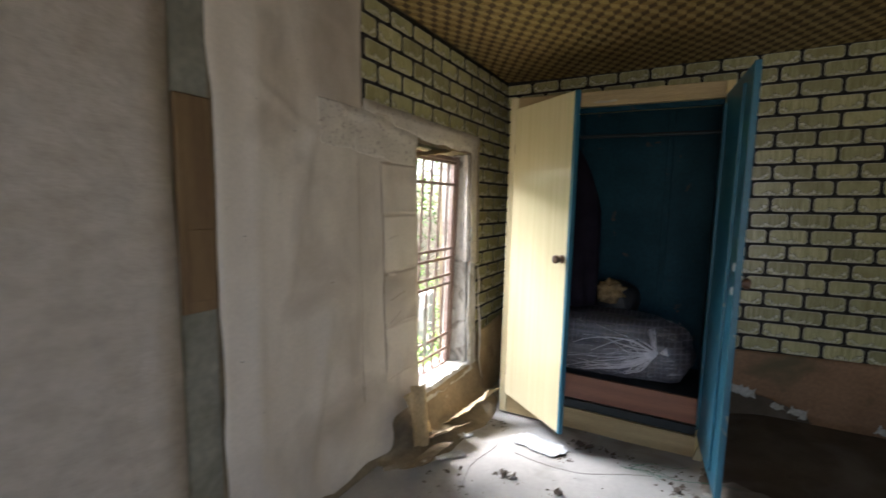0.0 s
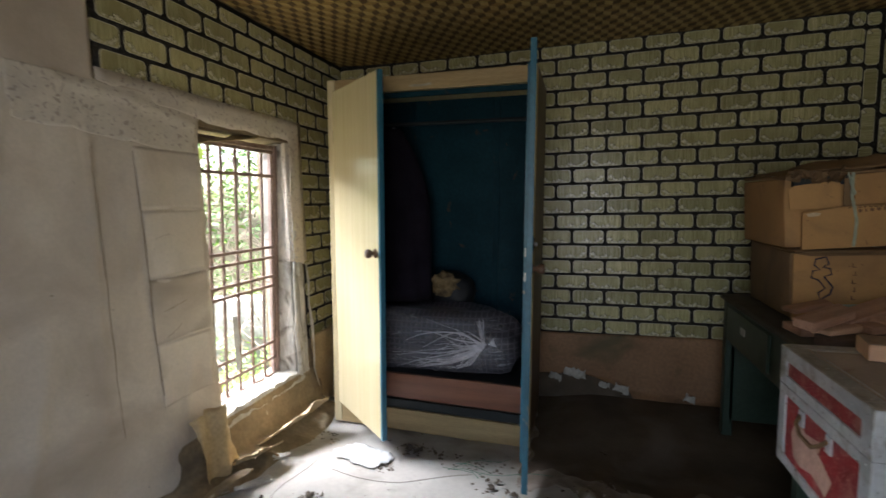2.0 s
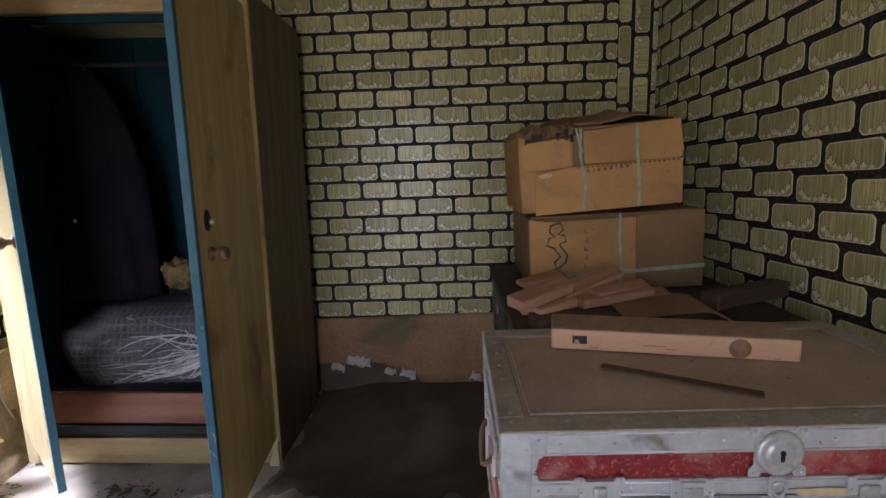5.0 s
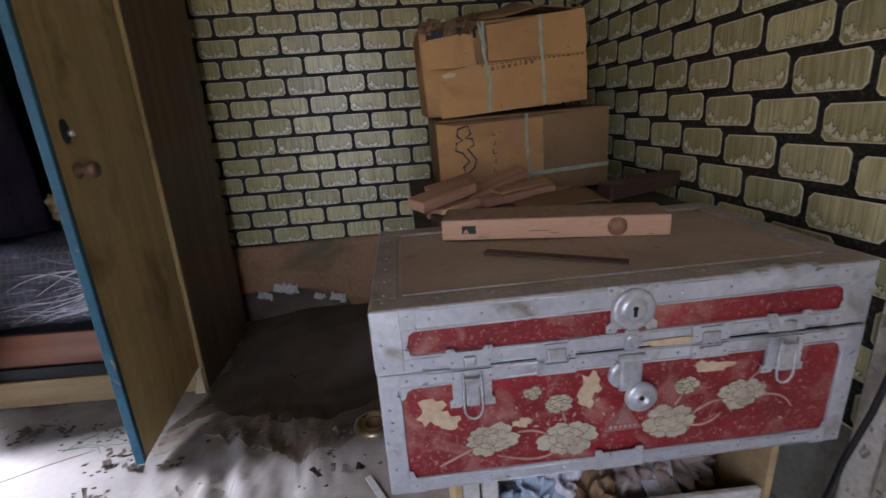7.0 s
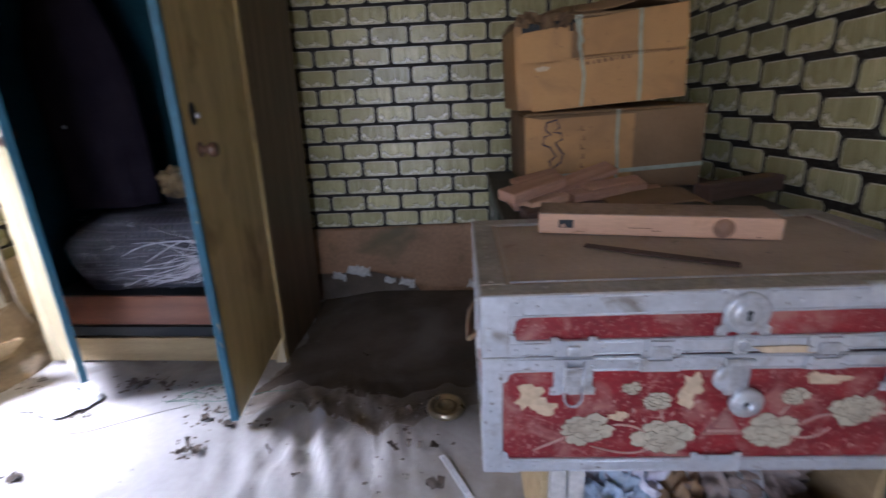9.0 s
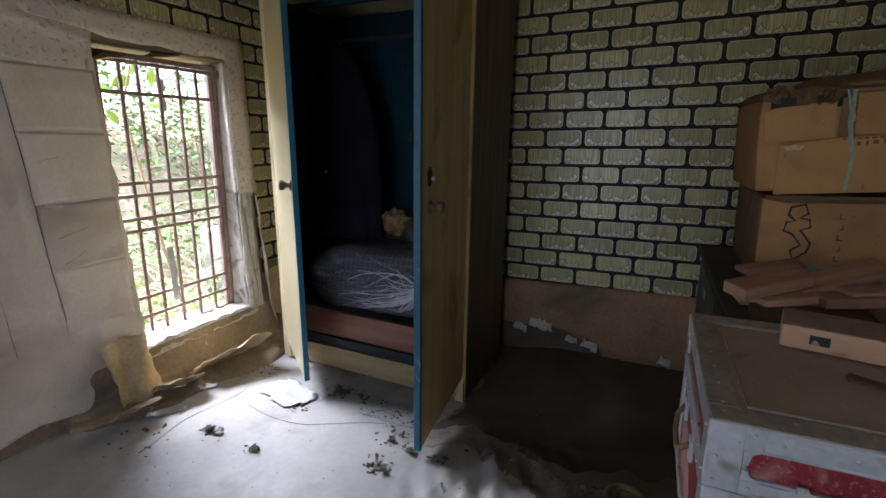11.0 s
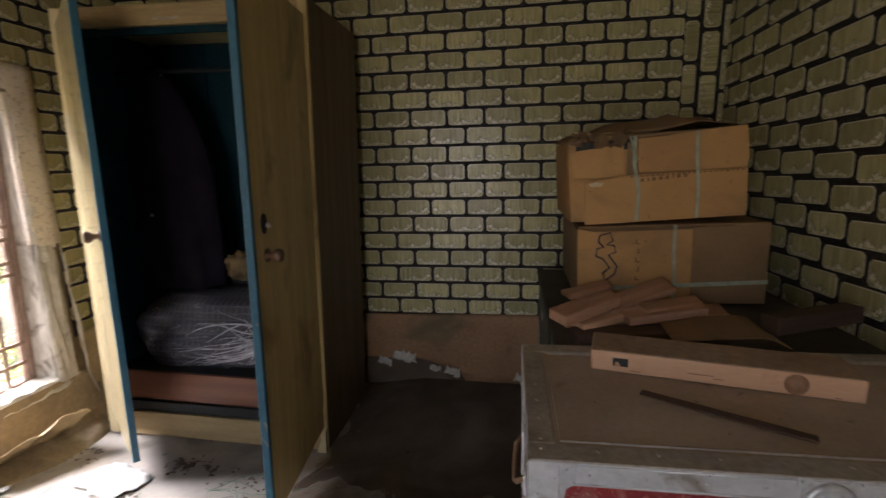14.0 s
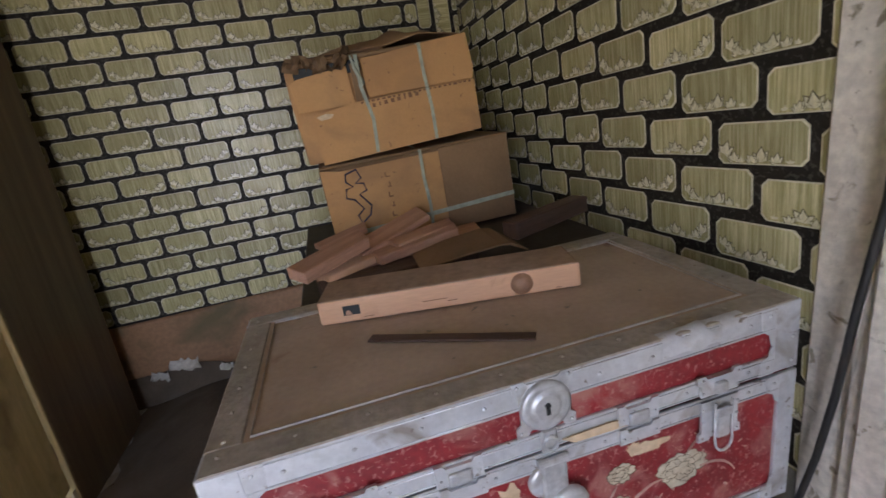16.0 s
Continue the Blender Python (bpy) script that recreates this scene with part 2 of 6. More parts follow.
M["timber_top"] = mat("dusty_timber", (0.42, 0.29, 0.20), (0.33, 0.225, 0.15), 0.8, 5, 60, 0.15)
M["dark_beam"] = mat("dark_timber", (0.10, 0.055, 0.035), (0.07, 0.04, 0.025), 0.7, 4, 60, 0.2, stretch=(0.5, 7, 7))
M["plug"] = mat("dark_wood_plug", (0.36, 0.20, 0.115), (0.26, 0.14, 0.08), 0.6, 14, 80, 0.2)
M["plank"] = mat("red_brown_plank", (0.56, 0.32, 0.20), (0.42, 0.23, 0.14), 0.7, 4, 60, 0.15, stretch=(0.5, 7, 7))
M["green_desk"] = mat("dark_green_paint", (0.035, 0.06, 0.042), (0.025, 0.045, 0.03), 0.45, 5, 60, 0.1)
M["desk_top"] = mat("dusty_dark_top", (0.075, 0.06, 0.04), (0.05, 0.04, 0.028), 0.7, 5, 60, 0.1)
M["dark_cloth"] = mat("dark_cloth", (0.016, 0.012, 0.018), (0.011, 0.008, 0.013), 0.95, 8, 120, 0.3, spec=0.1)
M["black_bag"] = mat("black_bundle", (0.012, 0.012, 0.014), None, 0.55, 8, 60, 0.3)
M["tan_cloth"] = mat("tan_cloth", (0.27, 0.18, 0.08), (0.10, 0.065, 0.03), 0.8, 14, 90, 0.5)
M["iron"] = mat("rusty_iron", (0.29, 0.195, 0.155), (0.20, 0.13, 0.10), 0.7, 12, 80, 0.35, metal=0.1)
M["old_iron"] = mat("worn_pale_iron", (0.40, 0.29, 0.25), (0.28, 0.19, 0.16), 0.7, 12, 80, 0.3)
M["grey_post"] = mat("flaking_grey_board", (0.52, 0.49, 0.43), (0.34, 0.32, 0.28), 0.85, 10, 60, 0.6, stain=(0.10, 0.085, 0.065), stain_scale=9, stretch=(1, 1, 0.4))
M["brass"] = mat("tarnished_brass", (0.45, 0.37, 0.24), (0.32, 0.26, 0.16), 0.32, 18, 80, 0.1, metal=0.85)
M["rubber"] = mat("black_cable", (0.02, 0.019, 0.017), None, 0.5, 20, 80, 0.1)
M["debris"] = mat("dirt_crumbs", (0.075, 0.055, 0.04), (0.14, 0.11, 0.08), 0.95, 20, 90, 0.4)
M["paper_scrap"] = mat("white_paper_scrap", (0.56, 0.56, 0.55), (0.44, 0.44, 0.43), 0.8, 12, 80, 0.2)
M["wire"] = mat("green_wire", (0.04, 0.17, 0.11), None, 0.5, 20, 80, 0.1)
M["fine_wire"] = mat("grey_wire", (0.16, 0.14, 0.12), None, 0.5, 20, 80, 0.1)
M["crate"] = mat("white_painted_board", (0.56, 0.54, 0.49), (0.47, 0.45, 0.40), 0.6, 6, 60, 0.15, stain=(0.3, 0.26, 0.2), stain_scale=5)
M["ply"] = mat("pale_plywood", (0.46, 0.33, 0.16), (0.37, 0.26, 0.12), 0.6, 4, 60, 0.06, stretch=(0.5, 7, 7))
M["old_wood"] = mat("weathered_brown_board", (0.19, 0.115, 0.05), (0.13, 0.075, 0.035), 0.75, 4, 60, 0.3, stretch=(7, 7, 0.5))
M["rag"] = mat("faded_rag", (0.34, 0.26, 0.21), (0.22, 0.17, 0.14), 0.9, 10, 80, 0.4)
M["clear_film"] = mat("crumpled_film", (0.74, 0.71, 0.74), (0.55, 0.52, 0.56), 0.2, 16, 70, 0.6)
M["blue_film"] = mat("pale_blue_film", (0.40, 0.48, 0.55), (0.32, 0.39, 0.46), 0.25, 16, 70, 0.4)
M["soil"] = mat("leaf_litter", (0.24, 0.20, 0.13), (0.15, 0.13, 0.075), 0.95, 2.5, 30, 0.8, stain=(0.14, 0.24, 0.06), stain_scale=1.3)
M["roof"] = mat("roof_slab", (0.2, 0.2, 0.2), None, 0.9)
M["concrete"] = mat("old_concrete", (0.36, 0.35, 0.33), (0.26, 0.255, 0.24), 0.9, 4, 40, 0.4, stain=(0.14, 0.14, 0.11), stain_scale=3)
M["leaf"] = mat("shrub_leaf", (0.17, 0.30, 0.07), (0.11, 0.21, 0.05), 0.5, 8, 60, 0.1)
M["leaf_light"] = mat("young_leaf", (0.32, 0.52, 0.09), (0.24, 0.42, 0.07), 0.45, 8, 60, 0.1)
M["twig"] = mat("dry_twig", (0.44, 0.36, 0.27), (0.30, 0.24, 0.17), 0.9, 10, 80, 0.3)

# tartan quilt seen through a clear bag: woven stripes in two directions
q = bpy.data.materials.new("dark_tartan_quilt_in_film")
q.use_nodes = True
qt, qp = nodes_of(q)
qc = qt.nodes.new("ShaderNodeTexCoord")
last = None
for axis, freq in ((0, 62.0), (2, 62.0)):
    sep = qt.nodes.new("ShaderNodeSeparateXYZ")
    qt.links.new(qc.outputs["Object"], sep.inputs[0])
    mu = qt.nodes.new("ShaderNodeMath")
    mu.operation, mu.inputs[1].default_value = "MULTIPLY", freq * 3.1
    qt.links.new(sep.outputs[axis], mu.inputs[0])
    si = qt.nodes.new("ShaderNodeMath")
    si.operation = "SINE"
    qt.links.new(mu.outputs[0], si.inputs[0])
    gt = qt.nodes.new("ShaderNodeMath")
    gt.operation, gt.inputs[1].default_value = "GREATER_THAN", 0.72
    qt.links.new(si.outputs[0], gt.inputs[0])
    if last is None:
        last = gt
    else:
        mx = qt.nodes.new("ShaderNodeMath")
        mx.operation = "MAXIMUM"
        qt.links.new(last.outputs[0], mx.inputs[0])
        qt.links.new(gt.outputs[0], mx.inputs[1])
        last = mx
qm = qt.nodes.new("ShaderNodeMix")
qm.data_type = "RGBA"
qm.inputs[6].default_value, qm.inputs[7].default_value = (0.045, 0.04, 0.048, 1), (0.105, 0.095, 0.11, 1)
qt.links.new(last.outputs[0], qm.inputs[0])
qt.links.new(qm.outputs[2], qp.inputs["Base Color"])
qp.inputs["Roughness"].default_value = 0.5
qp.inputs["Coat Weight"].default_value, qp.inputs["Coat Roughness"].default_value = 0.8, 0.16
qn = qt.nodes.new("ShaderNodeTexNoise")
qn.inputs["Scale"].default_value, qn.inputs["Detail"].default_value, qn.inputs["Distortion"].default_value = 14, 5, 1.5
qt.links.new(qc.outputs["Object"], qn.inputs["Vector"])
qb = qt.nodes.new("ShaderNodeBump")
qb.inputs["Strength"].default_value, qb.inputs["Distance"].default_value = 0.7, 0.02
qt.links.new(qn.outputs["Fac"], qb.inputs["Height"])
qt.links.new(qb.outputs[0], qp.inputs["Coat Normal"])
M["quilt"] = q

# crumpled clear film: milky streaks where it gathers paint its highlights, see-through between
M["bag_film"] = fmat = mat("clear_bag_film", (0.72, 0.70, 0.74), (0.55, 0.53, 0.58), 0.2, 12, 60, 0.3)
ft, fp = nodes_of(fmat)
fc = ft.nodes.new("ShaderNodeTexCoord")
fmp = ft.nodes.new("ShaderNodeMapping")
fmp.inputs["Scale"].default_value, fmp.inputs["Rotation"].default_value = (0.8, 1.0, 3.2), (0, radians(-22), 0)
ft.links.new(fc.outputs["Object"], fmp.inputs["Vector"])
fno = ft.nodes.new("ShaderNodeTexNoise")
fno.inputs["Scale"].default_value, fno.inputs["Detail"].default_value, fno.inputs["Distortion"].default_value = 16, 6, 1.2
ft.links.new(fmp.outputs[0], fno.inputs["Vector"])
far_ = ft.nodes.new("ShaderNodeMapRange")
far_.inputs[1].default_value, far_.inputs[2].default_value = 0.47, 0.64
far_.inputs[3].default_value, far_.inputs[4].default_value = 0.02, 0.38
ft.links.new(fno.outputs["Fac"], far_.inputs[0])
ft.links.new(far_.outputs[0], fp.inputs["Alpha"])


# ---- mesh helpers ----
def finish(name, bm, material, parent=None, label="", smooth=False):
    me = bpy.data.meshes.new(name)
    bm.normal_update()
    bm.to_mesh(me)
    bm.free()
    mats = material if isinstance(material, (list, tuple)) else [material]
    for m in mats:
        me.materials.append(m)
    if smooth:
        me.polygons.foreach_set("use_smooth", [True] * len(me.polygons))
    ob = new(name, me)
    if parent is not None:
        ob.parent = parent
    if label:
        ob["label"] = label
    return ob


def part(name, bm, material, parent, label="", smooth=False):
    return finish(name, bm, material, parent, label, smooth)


def thing(name, at, label, category, group="", turn=0.0, tilt=(0, 0)):
    e = new(name)
    e.empty_display_size = 0.1
    e.matrix_world = pose(*at, tilt[0], tilt[1], turn)
    return tagged(e, label, category, group)


def box(lo, hi, bevel=0.0, bm=None, m=None, segs=1, idx=0):
    """A box between two corners, its edges bevelled, added to bm."""
    b = bmesh.new()
    bmesh.ops.create_cube(b, size=1)
    for v in b.verts:
        v.co = Vector([lo[i] + (v.co[i] + 0.5) * (hi[i] - lo[i]) for i in range(3)])
    if bevel:
        bmesh.ops.bevel(b, geom=b.edges[:], offset=bevel, segments=segs, affect="EDGES", profile=0.5)
    if m is not None:
        bmesh.ops.transform(b, matrix=m, verts=b.verts)
    for f in b.faces:
        f.material_index = idx
    if bm is None:
        return b
    join(bm, b)
    return bm


def join(bm, other):
    me = bpy.data.meshes.new("tmp")
    other.to_mesh(me)
    other.free()
    bm.from_mesh(me)
    bpy.data.meshes.remove(me)
    return bm


def cyl(r, depth, m=None, segs=20, r2=None, bm=None, idx=0):
    b = bmesh.new()
    bmesh.ops.create_cone(b, cap_ends=True, segments=segs, radius1=r, radius2=r if r2 is None else r2, depth=depth)
    if m is not None:
        bmesh.ops.transform(b, matrix=m, verts=b.verts)
    for f in b.faces:
        f.material_index = idx
    return b if bm is None else join(bm, b)


def lathe(profile, segs=28, m=None, bm=None):
    """Turned shape: (radius, height) pairs round z."""
    b = bmesh.new()
    rings = []
    for r, z in profile:
        if r < 1e-5:
            rings.append([b.verts.new((0, 0, z))])
        else:
            rings.append([b.verts.new((r * math.cos(2 * math.pi * k / segs), r * math.sin(2 * math.pi * k / segs), z)) for k in range(segs)])
    for a, c in zip(rings, rings[1:]):
        for k in range(segs):
            k2 = (k + 1) % segs
            vs = [a[k % len(a)], a[k2 % len(a)], c[k2 % len(c)], c[k % len(c)]]
            u = []
            for v in vs:
                if v not in u:
                    u.append(v)
            if len(u) > 2:
                b.faces.new(u)
    bmesh.ops.recalc_face_normals(b, faces=b.faces)
    if m is not None:
        bmesh.ops.transform(b, matrix=m, verts=b.verts)
    return b if bm is None else join(bm, b)


def tube(points, r, segs=8, bm=None, closed=False):
    """A round rod along points."""
    b = bmesh.new()
    pts = [Vector(p) for p in points]
    n = len(pts)
    rings = []
    for i, p in enumerate(pts):
        d = (pts[(i + 1) % n] - pts[i - 1]) if closed else (pts[min(i + 1, n - 1)] - pts[max(i - 1, 0)])
        d.normalize()
        up = Vector((0, 0, 1)) if abs(d.z) < 0.9 else Vector((0, 1, 0))
        s = d.cross(up).normalized()
        u = s.cross(d)
        rr = r[i] if isinstance(r, (list, tuple)) else r
        rings.append([b.verts.new(p + s * rr * math.cos(2 * math.pi * k / segs) + u * rr * math.sin(2 * math.pi * k / segs)) for k in range(segs)])
    for i in range(n if closed else n - 1):
        a, c = rings[i], rings[(i + 1) % n]
        for k in range(segs):
            b.faces.new((a[k], a[(k + 1) % segs], c[(k + 1) % segs], c[k]))
    if not closed:
        b.faces.new(rings[0][::-1])
        b.faces.new(rings[-1])
    bmesh.ops.recalc_face_normals(b, faces=b.faces)
    return b if bm is None else join(bm, b)


def sheet(outline, thick, bm=None, m=None, idx=0):
    """A flat piece from a 2D outline in x-z, with its face towards -y."""
    b = bmesh.new()
    f = b.faces.new([b.verts.new((x, 0, z)) for x, z in outline])
    if f.normal.y > 0:
        f.normal_flip()
    b.normal_update()
    if f.normal.y > 0:
        bmesh.ops.reverse_faces(b, faces=[f])
    ext = bmesh.ops.extrude_face_region(b, geom=[f])
    for v in [g for g in ext["geom"] if isinstance(g, bmesh.types.BMVert)]:
        v.co.y -= thick
    bmesh.ops.recalc_face_normals(b, faces=b.faces)
    if len(outline) > 4:
        bmesh.ops.triangulate(b, faces=[g for g in b.faces if len(g.verts) > 4])
    if m is not None:
        bmesh.ops.transform(b, matrix=m, verts=b.verts)
    for g in b.faces:
        g.material_index = idx
    return b if bm is None else join(bm, b)


def blob(size, seed, rough=0.18, freq=2.2, sub=4, flat=0.25):
    """A soft lump, its underside flattened to rest on z = 0."""
    b = bmesh.new()
    bmesh.ops.create_icosphere(b, subdivisions=sub, radius=1)
    for v in b.verts:
        d = v.co.copy()
        k = 1 + rough * noise.fractal(d * freq + Vector((seed, seed * 2, 0)), 1.0, 2.0, 4)
        v.co = Vector((d.x * size[0] * k, d.y * size[1] * k, d.z * size[2] * k))
    lo = min(v.co.z for v in b.verts) * (1 - flat)
    for v in b.verts:
        v.co.z = max(v.co.z, lo) - lo
    return b


def crumpled(w, h, seed, amp=0.03, n=14, freq=14.0):
    """A creased sheet lying on z = 0, about w by h, with an uneven edge."""
    b = bmesh.new()
    rows = []
    rng = random.Random(seed)
    for j in range(n + 1):
        row = []
        for i in range(n + 1):
            x, y = (i / n - 0.5) * w, (j / n - 0.5) * h
            p = Vector((x * freq + seed, y * freq, seed * 0.3))
            z = amp * abs(noise.fractal(p * 0.5, 1.0, 2.0, 3)) + amp * 0.4 * abs(noise.noise(p * 1.7))
            edge = i in (0, n) or j in (0, n)
            row.append(b.verts.new((x + (rng.uniform(-0.02, 0.02) * w if edge else 0), y + (rng.uniform(-0.03, 0.03) * h if edge else 0), z + 0.002)))
        rows.append(row)
    for j in range(n):
        for i in range(n):
            b.faces.new((rows[j][i], rows[j][i + 1], rows[j + 1][i + 1], rows[j + 1][i]))
    return b


def solid(ob, t):
    md = ob.modifiers.new("thickness", "SOLIDIFY")
    md.thickness, md.offset = t, 0
    return ob


def structure(name, bm, material, label, category="wall", smooth=False):
    return tagged(finish(name, bm, material, None, "", smooth), label, category, "", "structure")


# ---- the room: shell ----
XL, XR, YB, YF, ZC = -0.85, 2.55, 3.895, -0.15, 2.28
WY0, WY1, WZ0, WZ1 = 2.46, 3.215, 0.205, 1.655      # window opening in the left wall

b = box((XL - 0.02, YB, -0.25), (XR + 0.25, YB + 0.2, 2.5))
wall_back = structure("wall_back", b, M["print_joint"], "wall papered with black-jointed olive brick print")
b = box((XR, YF, -0.25), (XR + 0.22, YB, 2.5))
wall_right = structure("wall_right", b, M["print_joint"], "wall papered with black-jointed olive brick print")
b = bmesh.new()
for lo, hi in (((XL - 0.24, YF, -0.25), (XL, WY0, 2.5)), ((XL - 0.24, WY1, -0.25), (XL, YB + 0.2, 2.5)),
               ((XL - 0.24, WY0, -0.25), (XL, WY1, WZ0)), ((XL - 0.24, WY0, WZ1), (XL, WY1, 2.5))):
    box(lo, hi, bm=b)
wall_left = structure("wall_left", b, M["plaster"], "bare brown plaster wall with torn paper and a barred window")
DX0, DX1, DZ = 0.25, 1.35, 2.0                       # entrance in the front wall, behind the camera
b = bmesh.new()
for lo, hi in (((XL - 0.24, YF - 0.2, -0.25), (DX0, YF, 2.5)), ((DX1, YF - 0.2, -0.25), (XR + 0.22, YF, 2.5)), ((DX0, YF - 0.2, DZ), (DX1, YF, 2.5))):
    box(lo, hi, bm=b)
structure("wall_front", b, M["white_paper"], "plain aged papered wall")
b = box((XL - 1.0, YF - 0.9, 2.5), (XR + 0.8, YB + 0.8, 2.62))
structure("roof", b, M["roof"], "plain grey roof slab over the room", "roof")


def floor_height(x, y):
    s = lambda a: max(0.0, min(1.0, a)) ** 2 * (3 - 2 * max(0.0, min(1.0, a)))
    z = -0.09 * s((y - 2.5) / 0.75) * (1 - 0.5 * s((x - 0.6) / 0.4) * s((y - 3.0) / 0.6))
    z += 0.006 * noise.fractal(Vector((x * 1.6, y * 1.6, 3.1)), 1.0, 2.0, 3)
    wr = math.exp(-((x - 0.98) / 0.26) ** 2 - ((y - 2.55) / 0.28) ** 2)
    z += wr * 0.05 * (noise.fractal(Vector((x * 15 + y * 5, y * 4 - x * 3, 1.0)), 1.0, 2.0, 2) + 0.25)
    z += 0.010 * math.exp(-((x - 0.42 - 0.75 * (y - 1.8)) / 0.045) ** 2) * s((2.6 - y) / 0.2) * s((y - 1.5) / 0.3)
    if x > 1.165 + 0.02 * math.sin(y * 9) and y < 2.72:
        z += 0.006
    return z - 0.004


nx, ny = 150, 205
verts, faces = [], []
for j in range(ny + 1):
    for i in range(nx + 1):
        x, y = XL + (XR - XL) * i / nx, YF - 0.2 + (YB - YF + 0.2) * j / ny
        verts.append((x, y, floor_height(x, y)))
for j in range(ny):
    for i in range(nx):
        a = j * (nx + 1) + i
        faces.append((a, a + 1, a + nx + 2, a + nx + 1))
me = bpy.data.meshes.new("floor")
me.from_pydata(verts, [], faces)
me.materials.append(M["floor"])
me.polygons.foreach_set("use_smooth", [True] * len(faces))
tagged(new("floor", me), "pale dusty vinyl floor with dirt and creases", "floor", "", "structure")



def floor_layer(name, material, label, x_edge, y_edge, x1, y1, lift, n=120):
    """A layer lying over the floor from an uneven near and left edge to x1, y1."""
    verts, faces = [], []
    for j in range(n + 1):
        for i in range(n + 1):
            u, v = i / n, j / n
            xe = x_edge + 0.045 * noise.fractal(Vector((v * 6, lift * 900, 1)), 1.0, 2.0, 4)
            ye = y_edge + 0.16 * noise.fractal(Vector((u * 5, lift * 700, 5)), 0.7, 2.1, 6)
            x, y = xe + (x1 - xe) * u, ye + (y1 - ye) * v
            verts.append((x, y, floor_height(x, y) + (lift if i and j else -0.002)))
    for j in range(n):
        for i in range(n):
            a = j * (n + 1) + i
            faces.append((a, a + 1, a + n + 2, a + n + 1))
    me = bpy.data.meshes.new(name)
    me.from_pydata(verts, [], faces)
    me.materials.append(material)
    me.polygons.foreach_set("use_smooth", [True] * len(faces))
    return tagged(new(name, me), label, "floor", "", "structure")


# brown vinyl strip beside the trunk, and dirty floor with painted shade in the back of the room
floor_layer("old_vinyl", M["old_vinyl"], "dirty brown old vinyl strip on floor", 1.168, 1.2, 2.543, 3.0, 0.0035)
floor_layer("dusty_dirt", M["dirt"], "thin brown dirt trodden over floor", 0.60, 2.66, 2.542, 3.4, 0.0042)
floor_layer("dark_floor", M["dark_floor"], "dark dirty floor at the back wall, shade painted in", 0.60, 2.83, 2.544, 3.89, 0.005)

# ceiling: paper printed with tumbling blocks in three browns
e = 0.046
verts, faces, kinds = [], [], []
d3 = [Vector((math.cos(a), math.sin(a))) * e for a in (0.0, 2 * math.pi / 3, 4 * math.pi / 3)]
for r in range(-2, 120):
    for c in range(-2, 62):
        p0 = Vector((XL - 0.05 + c * e * math.sqrt(3) + (r % 2) * e * math.sqrt(3) / 2, YF + r * e * 1.5))
        if p0.x > XR + 0.1 or p0.y > YB + 0.1:
            continue
        rot = [Vector((d.y, d.x)) for d in d3]
        for k in range(3):
            u, v = rot[k], rot[(k + 1) % 3]
            quad = [p0, p0 + u, p0 + u + v, p0 + v]
            i0 = len(verts)
            for w in quad:
                sag = 0.03 * max(0.0, min(1.0, (XL + 0.6 - w.x) / 0.6)) + 0.010 * noise.noise(Vector((w.x * 2, w.y * 2, 0)))
                verts.append((w.x, w.y, ZC - 0.02 + sag))
            faces.append((i0, i0 + 3, i0 + 2, i0 + 1))
            kinds.append(k)
me = bpy.data.meshes.new("ceiling")
me.from_pydata(verts, [], faces)
for k in ("ceil_a", "ceil_b", "ceil_c"):
    me.materials.append(M[k])
me.polygons.foreach_set("material_index", kinds)
ceiling = tagged(new("ceiling", me), "ceiling paper printed with brown and tan blocks", "ceiling", "", "structure")


# ---- the printed bricks of the wallpaper ----
PX, PZ, BW, BH, Z0 = 0.2085, 0.0998, 0.189, 0.0825, 0.43
brick_cache = {}


